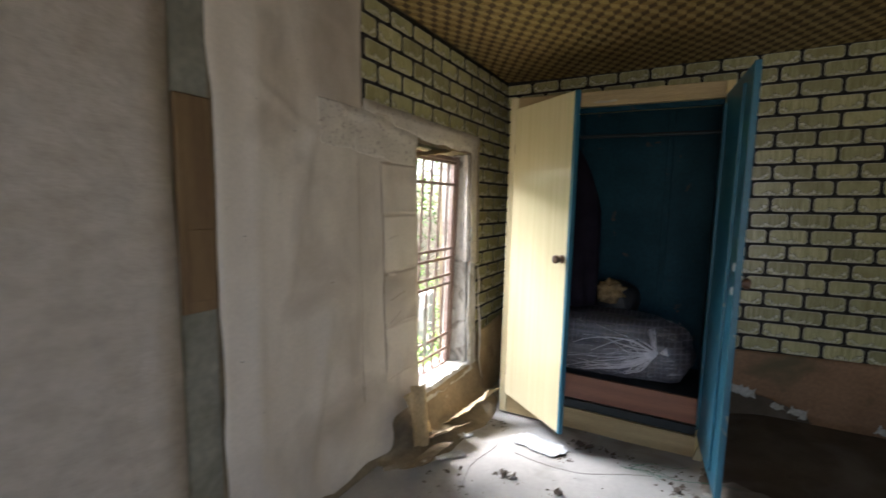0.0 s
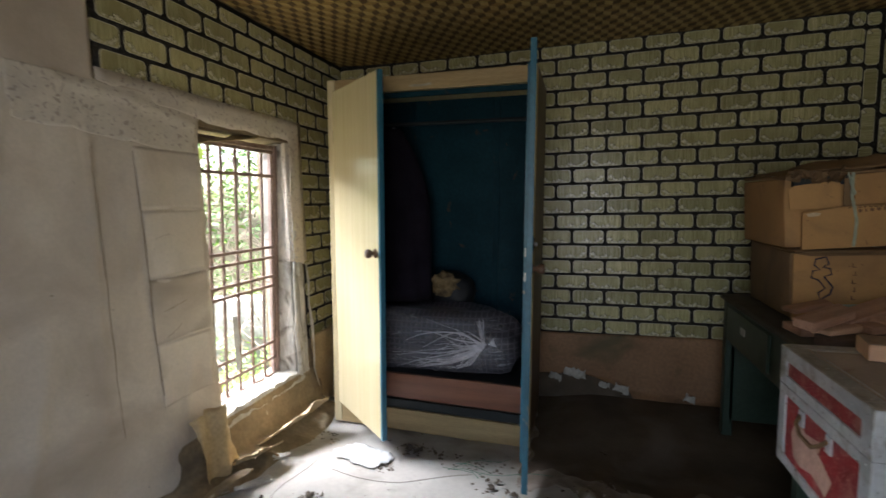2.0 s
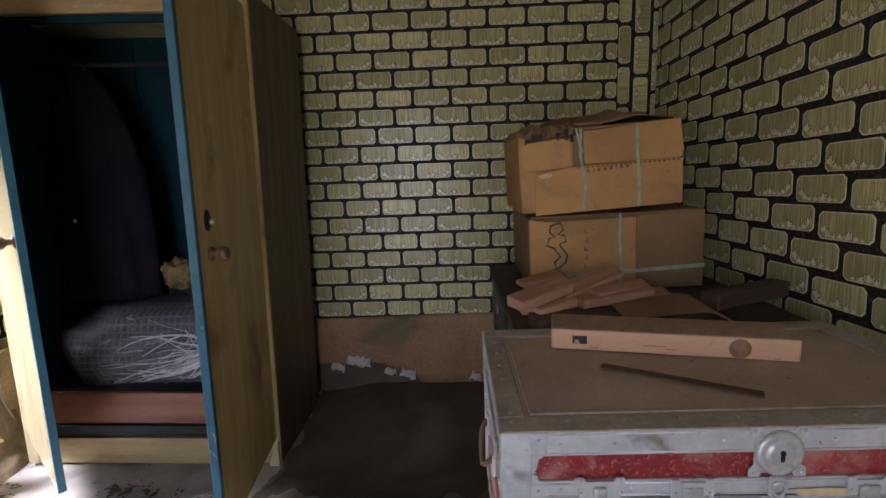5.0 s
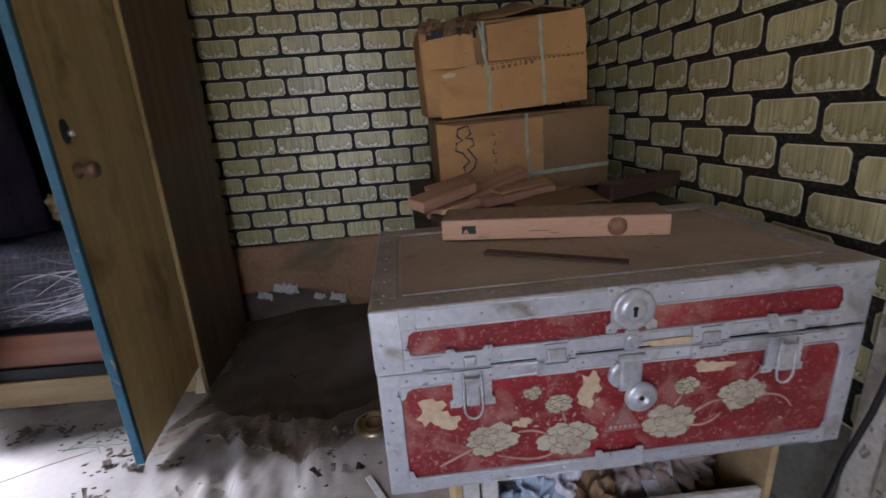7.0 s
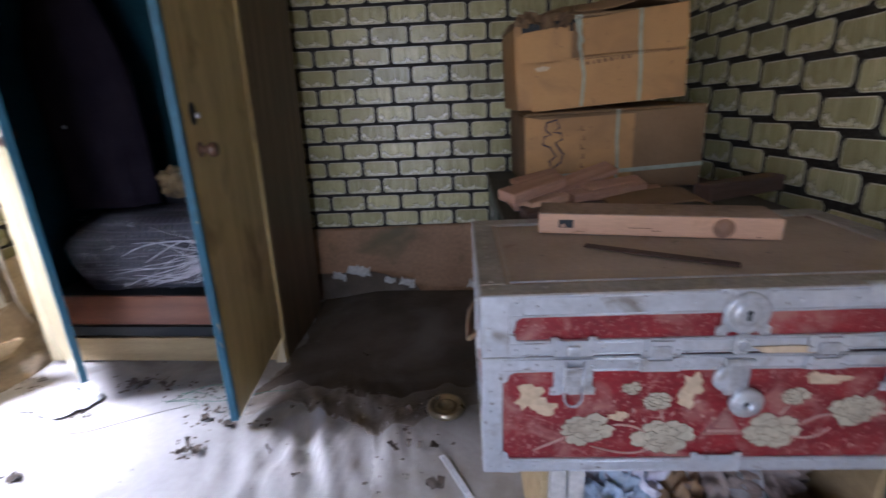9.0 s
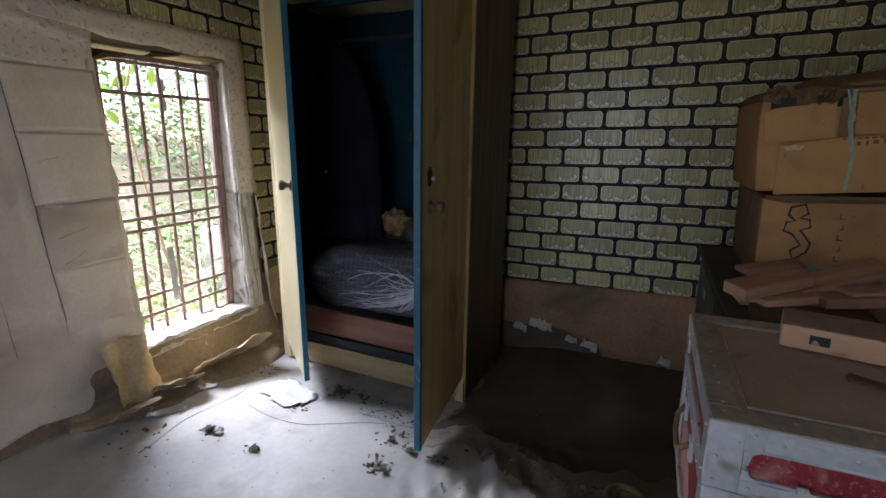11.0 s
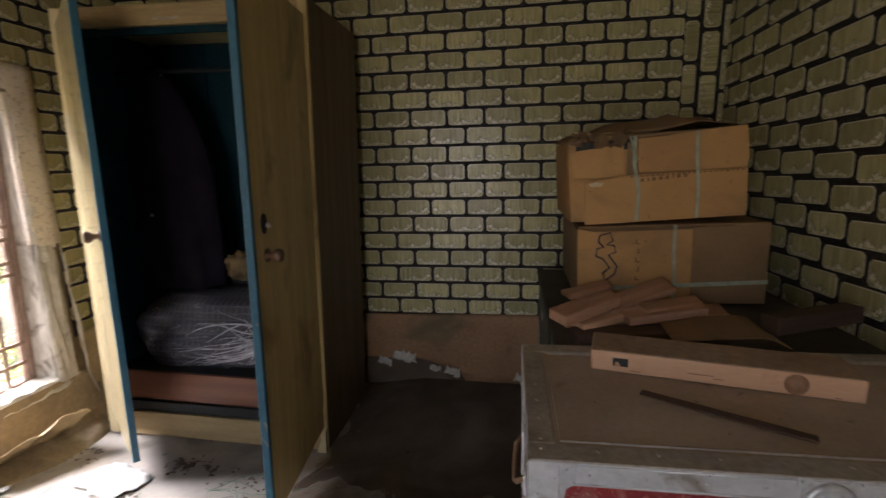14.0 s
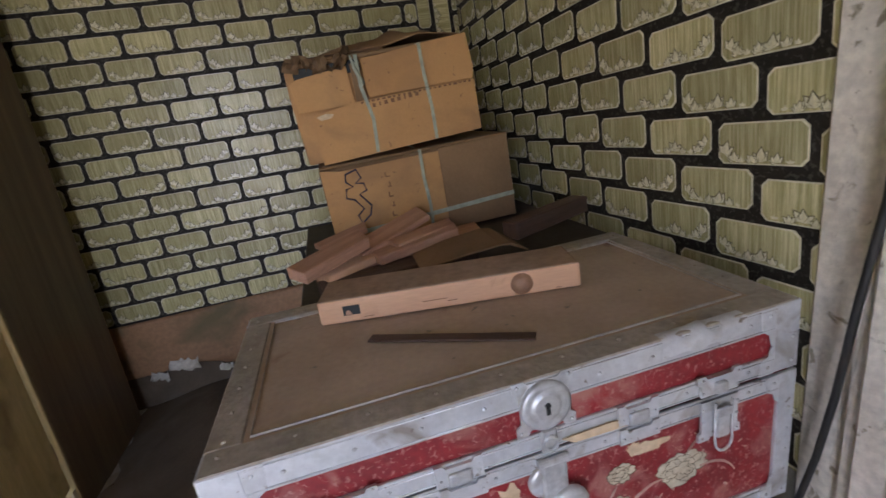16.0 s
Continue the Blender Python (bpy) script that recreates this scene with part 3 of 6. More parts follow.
def brick_mesh(x0, x1, z0, z1, kind):
    """One printed brick: pale rim, striped face and a cluster of leaves, clipped to x0..x1, z0..z1 about its centre."""
    key = (round(x0, 3), round(x1, 3), round(z0, 3), round(z1, 3), kind)
    if key in brick_cache:
        return brick_cache[key]
    b = bmesh.new()
    c = min(0.012, (x1 - x0) * 0.3, (z1 - z0) * 0.3)

    def ring(o, y):
        a0, a1, e0, e1, k = x0 + o, x1 - o, z0 + o, z1 - o, c
        pts = [(a0 + k, e0), (a1 - k, e0), (a1, e0 + k), (a1, e1 - k), (a1 - k, e1), (a0 + k, e1), (a0, e1 - k), (a0, e0 + k)]
        return [b.verts.new((px, y, pz)) for px, pz in pts]
    r0, r1, r2 = ring(0, 0.0), ring(0.0005, -0.0016), ring(0.0032, -0.0016)
    for a, d, idx in ((r0, r1, 1), (r1, r2, 1)):
        for i in range(8):
            f = b.faces.new((a[i], a[(i + 1) % 8], d[(i + 1) % 8], d[i]))
            f.material_index = idx
    f = b.faces.new(r2)
    f.material_index = 0
    rng = random.Random(kind * 77 + 5)
    side = -1 if kind % 2 else 1
    level = 0
    for lx, lz, size in ((0.078, -0.022, 0.025), (0.058, -0.034, 0.019), (0.036, -0.038, 0.012), (-0.008, -0.037, 0.027), (0.017, -0.038, 0.016), (-0.037, -0.038, 0.017), (-0.062, -0.038, 0.010)):
        cx, cz = side * (lx + rng.uniform(-0.005, 0.005)), lz * BH / 0.0825 + rng.uniform(0.0, 0.003)
        lobes = (-1.38, 1.34, -0.78, 0.74, 0.0) if size > 0.0125 else (-0.9, 0.85, 0.0)
        for turn in lobes:
            ang = turn + rng.uniform(-0.16, 0.16) - side * 0.25 * (lx > 0.07)
            ln = size * (1.0 - 0.10 * abs(turn)) * rng.uniform(0.88, 1.12)
            dx, dz = math.sin(ang), math.cos(ang)

            def lobe_pts(grow):
                w, l = ln * 0.33 * grow, ln * (1 + (grow - 1) * 0.45)
                return [(cx + dx * l * a + dz * w * k, cz + dz * l * a - dx * w * k) for a, k in ((0.0, 0), (0.42, 1), (1.0, 0), (0.42, -1))]
            back, front = lobe_pts(1.3), lobe_pts(1.0)
            if any(not (x0 + 0.0008 < px < x1 - 0.0008 and z0 + 0.0008 < pz < z1 - 0.004) for px, pz in back):
                continue
            level += 1
            y = -0.0018 - 0.00005 * level
            if size > 0.0125:
                b.faces.new([b.verts.new((px, y, pz)) for px, pz in back]).material_index = 3
            vs = [b.verts.new((px, y - 0.00003, pz)) for px, pz in front]
            b.faces.new([vs[k] for k in (0, 1, 2)]).material_index = 2
            b.faces.new([vs[k] for k in (0, 2, 3)]).material_index = 1
    b.normal_update()
    for f in b.faces:
        if f.normal.y > 0.5:
            f.normal_flip()
    me = bpy.data.meshes.new("brick")
    b.to_mesh(me)
    b.free()
    for k in ("print_face", "print_rim", "print_leaf", "print_vein"):
        me.materials.append(M[k])
    brick_cache[key] = me
    return me


def brick_course(wall, to_world, s0, s1, zlo, zhi, phase, rows, slope=0.0, s_ref=0.0, parity=0, skip=None, bow=None, mirrored=False):
    """Lay printed bricks along a wall: s runs along it, joints fall at phase + n * PX; clipped to s0..s1 and zlo..zhi."""
    for i in range(rows[0], rows[1]):
        off = phase + (PX / 2 if (i + parity) % 2 else 0)
        n0, n1 = math.floor((s0 - off) / PX) - 1, math.ceil((s1 - off) / PX) + 1
        for n in range(n0, n1):
            sc = off + (n + 0.5) * PX
            zc = Z0 + PZ * i
            if skip and skip(sc, zc):
                continue
            a0, a1 = max(-BW / 2, s0 - sc), min(BW / 2, s1 - sc)
            if mirrored:
                a0, a1 = -a1, -a0
            e0, e1 = max(-BH / 2, zlo - zc), min(BH / 2, zhi - zc)
            if a1 - a0 < 0.02 or e1 - e0 < 0.014:
                continue
            ob = new("brick", brick_mesh(a0, a1, e0, e1, (i * 3 + n) % 4))
            ob.parent = wall
            dz = slope * (sc - s_ref) + (bow(sc, zc) if bow else 0.0)
            ob.matrix_basis = to_world(sc, zc + dz)


def on_back(s, z):
    return pose(s, YB - 0.0006, z)


def on_right(s, z):
    return Matrix.Translation((XR - 0.0006, s, z)) @ Matrix.Rotation(radians(-90), 4, "Z") @ Matrix.Rotation(radians(-2.2), 4, "Y")


def on_left(s, z):
    return Matrix.Translation((XL + 0.0057, s, z)) @ Matrix.Rotation(radians(90), 4, "Z")


# ---- paper on the walls ----
def wall_patch(name, to_world, outline, material, label, lift=0.003, bulge=0.0, seed=1, cells=26, parent=None, category="wallpaper", ridges=()):
    """A sheet of paper on a wall, cut to an outline in (s, z), with gentle billows."""
    from_s, to_s = min(p[0] for p in outline), max(p[0] for p in outline)
    from_z, to_z = min(p[1] for p in outline), max(p[1] for p in outline)
    b = bmesh.new()
    b.faces.new([b.verts.new((s, 0, z)) for s, z in outline])
    step = max(to_s - from_s, to_z - from_z) / cells
    for ax, lo, hi in ((0, from_s, to_s), (2, from_z, to_z)):
        k = lo + step
        while k < hi - step * 0.3:
            co, no = [0, 0, 0], [0, 0, 0]
            co[ax], no[ax] = k, 1
            bmesh.ops.bisect_plane(b, geom=b.verts[:] + b.edges[:] + b.faces[:], plane_co=co, plane_no=no)
            k += step
    bmesh.ops.triangulate(b, faces=[f for f in b.faces if len(f.verts) > 4])
    for v in b.verts:
        s, z = v.co.x, v.co.z
        w = noise.fractal(Vector((s * 4.2 + 0.8 * z + seed, z * 1.2, seed)), 0.9, 2.0, 2)
        w2 = abs(noise.noise(Vector((s * 13 - 4 * z + seed, z * 3.5 + 1.5 * s, 0))))
        m = to_world(s, z)
        rise = 0.0
        for (sa, za), (sb, zb), wd, ht in ridges:
            ds, dz_ = sb - sa, zb - za
            t = max(0.0, min(1.0, ((s - sa) * ds + (z - za) * dz_) / (ds * ds + dz_ * dz_)))
            q_ = (s - sa - t * ds) ** 2 + (z - za - t * dz_) ** 2
            rise += 0.62 * ht * math.exp(-q_ / (wd * wd)) * (0.35 + 0.65 * math.sin(math.pi * (0.15 + 0.7 * t)))
        v.co = m @ Vector((0, -lift - rise - bulge * (0.5 + 0.55 * w + 0.12 * w2), 0))
    b.normal_update()
    ref = to_world(0, 0).to_3x3() @ Vector((0, -1, 0))
    if sum((f.normal.dot(ref) for f in b.faces)) < 0:
        bmesh.ops.reverse_faces(b, faces=b.faces[:])
    return solid(structure(name, b, material, label, category, True), 0.0015)


rng = random.Random(4)


def ragged(p, q, n, amp):
    """Points from p to q along an uneven torn line."""
    out = []
    for i in range(n):
        t = i / n
        out.append((p[0] + (q[0] - p[0]) * t + (rng.uniform(-amp, amp) if i else 0), p[1] + (q[1] - p[1]) * t + (rng.uniform(-amp, amp) if i else 0)))
    return out


plain_left = lambda s, z: Matrix.Translation((XL, s, z)) @ Matrix.Rotation(radians(90), 4, "Z")
plain_back = lambda s, z: pose(s, YB, z)
plain_right = lambda s, z: Matrix.Translation((XR, s, z)) @ Matrix.Rotation(radians(-90), 4, "Z")

RIDGES = (((1.56, 0.95), (1.72, 1.58), 0.022, 0.020), ((1.72, 1.58), (1.90, 1.715), 0.018, 0.022), ((1.90, 1.715), (2.16, 1.70), 0.016, 0.020), ((2.16, 1.70), (2.48, 1.645), 0.02, 0.018),
                   ((1.95, 0.35), (1.985, 1.62), 0.012, 0.012), ((2.09, 1.38), (2.14, 0.80), 0.010, 0.014), ((2.14, 0.95), (2.33, 0.985), 0.010, 0.012), ((2.19, 0.70), (2.36, 0.712), 0.010, 0.010), ((2.15, 1.25), (2.40, 1.27), 0.010, 0.007),
                   ((1.66, 0.2), (1.80, 0.85), 0.03, 0.022), ((1.42, 0.3), (1.45, 1.9), 0.03, 0.018), ((2.30, 0.25), (2.36, 0.60), 0.022, 0.018), ((1.40, 1.75), (1.72, 1.60), 0.02, 0.012))
# large aged paper on the left wall, torn at its foot and along the window
big = ([(1.285, ZC)] + ragged((1.285, ZC), (1.30, 0.05), 14, 0.008)[1:] + ragged((1.30, 0.05), (2.12, 0.06), 8, 0.03)
       + ragged((2.12, 0.06), (2.47, 0.03), 5, 0.03) + ragged((2.47, 0.03), (2.515, 0.30), 4, 0.012)
       + ragged((2.515, 0.30), (2.490, 1.62), 22, 0.008) + [(2.49, 1.655), (2.53, 1.74), (2.03, 1.745), (2.03, ZC)])
wall_patch("wallpaper_white", plain_left, big, M["white_paper"], "aged white wallpaper, billowed, stained and torn", 0.006, 0.026, 2.0, 130,
           ridges=RIDGES)
# a spotted strip over the window's height, and a brittle overlay beside it, cracked across
wall_patch("wallpaper_strip", plain_left, [(1.76, 1.742)] + ragged((1.75, 1.742), (1.755, 1.575), 5, 0.004) + ragged((1.76, 1.57), (2.20, 1.53), 12, 0.008)
           + ragged((2.20, 1.53), (2.485, 1.50), 8, 0.006) + [(2.50, 1.735)], M["band_paper"], "spotted white paper strip, wrinkled", 0.0078, 0.026, 2.0, 45, ridges=RIDGES)
for z0, z1 in ((0.42, 0.698), (0.702, 0.978), (0.983, 1.262), (1.267, 1.52)):
    xa, xb = 2.225 - 0.05 * z0, 2.225 - 0.05 * z1
    piece = ragged((xb, z1), (xa, z0), 7, 0.004) + ragged((xa, z0), (2.39, z0 + 0.012), 6, 0.0018) + [(2.40, z0 + 0.008), (2.486, z0 + 0.004)] + [(2.482, z1)] + [(2.44, z1 + 0.001)]
    wall_patch("wallpaper_overlay", plain_left, piece, M["white_paper"], "brittle cream paper overlay, cracked across", 0.0080, 0.026, 2.0, 17, ridges=RIDGES)
for (sa, za), (sb, zb), wd in (((2.148, 1.50), (2.206, 0.40), 0.0026), ((2.235, 0.835), (2.36, 0.865), 0.0016), ((2.24, 0.72), (2.33, 0.765), 0.0014), ((2.215, 1.15), (2.29, 1.165), 0.0012), ((1.985, 1.50), (2.02, 0.30), 0.0012)):
    one = ragged((sa, za), (sb, zb), 14, 0.0025)
    across = (wd, 0.0) if abs(zb - za) > abs(sb - sa) else (0.0, wd)
    wall_patch("paper_crack", plain_left, one + [(p[0] + across[0] * rng.uniform(0.2, 1.3), p[1] + across[1] * rng.uniform(0.2, 1.3)) for p in one[::-1]], M["old_wood"], "dark crack in the brittle paper", 0.0104, 0.026, 2.0, 17, ridges=RIDGES)
wall_patch("wallpaper_near", plain_left, [(YF, ZC), (YF, 0.0), (1.15, 0.0)] + ragged((1.15, 0.0), (1.16, ZC), 10, 0.006) + [(1.16, ZC)],
           M["embossed_paper"], "aged white textured wallpaper", 0.02, 0.02, 7.0, 30)
# printed paper over the window and in the corner
wall_patch("brick_paper_left", plain_left, [(2.03, 1.785), (3.297, 1.785), (3.297, 0.40), (YB, 0.40), (YB, ZC), (2.03, ZC)], M["print_joint"], "black-jointed olive brick wallpaper", 0.0045, 0, 1.0, 4)
# paper border round the window
band = ([(2.03, 1.79), (2.03, 1.745)] + ragged((2.30, 1.70), (2.62, 1.665), 5, 0.01) + ragged((2.62, 1.665), (3.165, 1.66), 6, 0.008)
        + ragged((3.165, 1.66), (3.168, 0.93), 12, 0.006) + ragged((3.168, 0.93), (3.292, 0.90), 6, 0.015) + [(3.296, 0.92), (3.298, 1.78)])
wall_patch("wallpaper_border", plain_left, band, M["band_paper"], "spotted white paper border round the window", 0.020, 0.012, 4.0, 30)
# brown paper along the foot of the back wall, with a torn edge
dado = [(XL, 0.378)] + ragged((XL, 0.10), (0.62, 0.09), 8, 0.01) + ragged((0.62, 0.09), (0.90, 0.10), 6, 0.012) + ragged((0.90, 0.10), (1.22, 0.0), 7, 0.022) \
    + ragged((1.22, -0.06), (1.60, -0.045), 6, 0.01) + ragged((1.6, -0.05), (XR, -0.05), 4, 0.01) + [(XR, 0.40), (1.45, 0.392), (0.8, 0.380)]
wall_patch("wallpaper_brown", plain_back, dado, M["brown_paper"], "plain brown paper strip, torn along the floor", 0.006, 0.010, 9.0, 40)
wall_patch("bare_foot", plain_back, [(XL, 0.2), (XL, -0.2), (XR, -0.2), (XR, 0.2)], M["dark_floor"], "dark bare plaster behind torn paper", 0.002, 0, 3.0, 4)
for s0, s1, z0, dz in ((0.66, 0.75, 0.065, 0.045), (0.76, 0.91, 0.095, 0.055), (0.99, 1.06, 0.035, 0.035), (1.08, 1.18, 0.015, 0.050), (1.50, 1.57, -0.015, 0.05)):
    o = ragged((s0, z0), (s0 + 0.02, z0 + dz), 2, 0.006) + ragged((s0 + 0.02, z0 + dz), (s1, z0 + dz * 0.5), 9, 0.012) + ragged((s1, z0 + dz * 0.8), (s1, z0 - dz * 0.5), 2, 0.008) \
        + ragged((s1, z0 - dz * 0.5), (s0, z0), 9, 0.012)
    wall_patch("torn_edge", plain_back, o, M["torn_white"], "white torn paper edge curling from wall", 0.022, 0.012, s0 * 9, 8)
# foot of the right wall, and the papered jamb beside it
wall_patch("wall_foot_right", plain_right, [(YF, -0.2), (YB, -0.2), (YB, 0.40), (2.1, 0.345), (YF, 0.33)], M["grey_wall"], "grey green bare plaster with stains", 0.003, 0, 5.0, 6)
# tan paper in the corner beside the wardrobe
tan = [(3.30, 0.42)] + ragged((3.30, 0.42), (3.36, -0.10), 7, 0.012) + [(3.56, -0.10), (YB, -0.09), (YB, 0.47), (3.6, 0.45)]
wall_patch("wallpaper_tan", plain_left, tan, M["tan_paper"], "tan wallpaper foot curling off the wall", 0.02, 0.035, 6.0, 14)


# ---- door jamb on the right wall ----
b = box((XR - 0.012, 1.955, -0.05), (XR + 0.05, 2.045, ZC), 0.006)
box((XR - 0.045, 1.872, -0.05), (XR + 0.05, 1.935, ZC), 0.008, b)
box((XR - 0.028, 1.935, -0.05), (XR + 0.05, 1.956, ZC), 0.0, b)
door_jamb = structure("door_jamb", b, M["jamb"], "door jamb covered in spotted cream paper", "door frame")
wall_patch("wallpaper_jamb", plain_right, [(YF, -0.05), (1.872, -0.05), (1.872, ZC), (YF, ZC)], M["white_paper"], "aged cream wallpaper", 0.03, 0.012, 3.3, 16)
chips = bmesh.new()
for n in range(34):
    z = 0.36 + n * 0.011
    sheet([(0, 0), (rng.uniform(0.003, 0.009), 0.002), (rng.uniform(0.002, 0.007), rng.uniform(0.008, 0.016)), (0, 0.012)], 0.0015, chips,
          Matrix.Translation((XR - 0.046, 1.874, z)) @ Matrix.Rotation(radians(-90), 4, "Z"))
tagged(finish("paint_chips", chips, M["torn_white"]), "row of small white chips along jamb edge", "paint chips", "", "stuff")
b = blob((0.05, 0.06, 0.05), 3.0, 0.3, 2.0, 3, 0.0)
cb = finish("torn_paper_bulge", b, M["torn_white"], None, "", True)
cb.matrix_world = pose(XR - 0.02, 2.0, 1.23)
tagged(cb, "crumpled torn white paper on the jamb", "paper")
b = tube([(XR - 0.055, 2.05, 0.0), (XR - 0.05, 2.012, 0.30), (XR - 0.045, 1.985, 0.45), (XR - 0.05, 1.962, 0.60), (XR - 0.05, 1.945, 0.78), (XR - 0.05, 1.925, 0.95),
          (XR - 0.052, 1.915, 1.25), (XR - 0.052, 1.91, 1.7), (XR - 0.052, 1.91, ZC)], 0.0065, 8)
tagged(finish("cable", b, M["rubber"], None, "", True), "black cable running down papered door jamb", "cable")

# ---- board and grey post in the left wall ----
b = box((XL + 0.004, 1.16, -0.02), (XL + 0.012, 1.285, ZC))
structure("wall_gap", b, M["grey_wall"], "strip of stained grey plaster between papers", "wall")
b = box((XL + 0.014, 1.165, 0.985), (XL + 0.034, 1.283, 1.635), 0.004)
box((XL + 0.035, 1.178, 1.02), (XL + 0.040, 1.27, 1.24), 0.003, b)
tagged(finish("wooden_board", b, M["old_wood"]), "weathered brown board set in grey plaster", "board")

# ---- window: bars, frame, sill, flaking post ----
win = thing("window_1", (-1.005, 2.95, WZ0), "barred window with rusty brown iron grille, no glass", "window", "", 0, (0, 2.75))
win["kind"] = "structure"
b = bmesh.new()
for lo, hi in (((-0.018, -0.525, 0.0), (0.018, -0.490, 1.43)), ((-0.030, 0.206, 0.0), (0.024, 0.272, 1.435)),
               ((-0.018, -0.525, -0.002), (0.018, 0.207, 0.022)), ((-0.018, -0.525, 1.405), (0.018, 0.207, 1.43))):
    box(lo, hi, 0.003, b)
part("window_frame", b, M["iron"], win, "rusty angle iron frame")
part("inner_stop", box((-0.012, 0.184, 0.0), (0.010, 0.2055, 1.42), 0.002), M["old_iron"], win, "pale worn inner frame strip")
for y in (-0.492, -0.392, -0.292, -0.207, -0.102, 0.007, 0.112):
    part("upright_bar", box((-0.006, y - 0.008, 0.02), (0.006, y + 0.008, 1.41), 0.002), M["iron"], win)
for z in (1.392, 1.250, 0.820, 0.757, 0.640, 0.580, 0.222, 0.118):
    part("cross_bar", box((0.006, -0.51, z - 0.009), (0.016, 0.215, z + 0.009), 0.002), M["iron"], win)
b = bmesh.new()
for z in (0.15, 0.3, 0.62, 0.9, 1.2, 1.36):
    cyl(0.005, 0.006, Matrix.Translation((0.026, 0.24, z)) @ Matrix.Rotation(radians(90), 4, "Y"), 8, bm=b)
part("bolt", b, M["iron"], win)
# rough window foot with crumbled plaster
b = bmesh.new()
n = 30
rows = []
for i in range(n + 1):
    s = WY0 + (WY1 - WY0) * i / n
    row = []
    for j in range(9):
        x = XL - 0.22 + 0.25 * j / 8
        z = WZ0 + 0.012 + 0.018 * noise.fractal(Vector((s * 16, x * 16, 2)), 1.0, 2.0, 3) - (0.05 if j == 8 else 0.0)
        row.append(b.verts.new((x, s, z)))
    rows.append(row)
for i in range(n):
    for j in range(8):
        b.faces.new((rows[i][j], rows[i][j + 1], rows[i + 1][j + 1], rows[i + 1][j]))
bmesh.ops.reverse_faces(b, faces=b.faces[:])
solid(structure("window_sill", b, M["torn_white"], "crumbling whitish plaster window sill", "window sill"), 0.01)
b = box((XL - 0.20, 3.178, 0.21), (XL - 0.012, 3.230, 1.652), 0.008, segs=2)
bmesh.ops.subdivide_edges(b, edges=b.edges[:], cuts=5, use_grid_fill=True)
for v in b.verts:
    v.co += noise.noise_vector(Vector((v.co.x * 30, v.co.y * 30, v.co.z * 7))) * 0.006
structure("window_jamb", b, M["grey_post"], "flaking grey window jamb", "window frame")
b = box((XL - 0.030, 3.170, 0.93), (XL - 0.0005, 3.2145, 1.652), 0.004)
structure("window_reveal", b, M["band_paper"], "spotted white papered window reveal", "window frame")
b = box((XL + 0.002, 3.168, 0.20), (XL + 0.028, 3.270, 0.93), 0.008)
bmesh.ops.subdivide_edges(b, edges=b.edges[:], cuts=6, use_grid_fill=True)
for v in b.verts:
    v.co.x += 0.016 * noise.noise(Vector((v.co.x * 9, v.co.y * 38, v.co.z * 6)))
    v.co.y += 0.010 * noise.noise(Vector((v.co.y * 20, v.co.z * 16, 3)))
structure("rotten_board", b, M["grey_post"], "rotten flaking board beside the window", "board")
b = tube([(XL + 0.03, 3.284, 0.90), (XL + 0.04, 3.290, 0.78), (XL + 0.03, 3.296, 0.66), (XL + 0.04, 3.306, 0.5), (XL + 0.045, 3.308, 0.36), (XL + 0.03, 3.322, 0.20), (XL + 0.05, 3.345, 0.06)], [0.004, 0.009, 0.006, 0.012, 0.008, 0.006, 0.004], 6)
tagged(finish("torn_paper_edge", b, M["torn_white"], None, "", True), "curled white torn paper edge", "paper")
# rag of plaster paper under the window head, and strips caught in the bars
o = crumpled(0.10, 0.66, 5, 0.03, 16)
ob = solid(finish("torn_head_paper", o, M["tan_paper"], None, "", True), 0.002)
ob.matrix_world = pose(XL - 0.04, 2.84, 1.632, 10, 8, 0)
tagged(ob, "torn tan paper hanging under window head", "paper")
for y, z, l, seed in ((2.86, 1.46, 0.16, 3), (2.79, 0.52, 0.30, 8), (3.178, 1.06, 0.22, 12), (3.20, 0.90, 0.12, 15)):
    o = crumpled(0.035, l, seed, 0.02, 8, 30)
    ob = solid(finish("plastic_strip", o, M["paper_scrap"], None, "", True), 0.001)
    ob.matrix_world = pose(-0.965 if y < 3.1 else XL + 0.02, y, z, 90, 0, 90)
    tagged(ob, "white plastic strip caught on the window bars", "plastic strip")


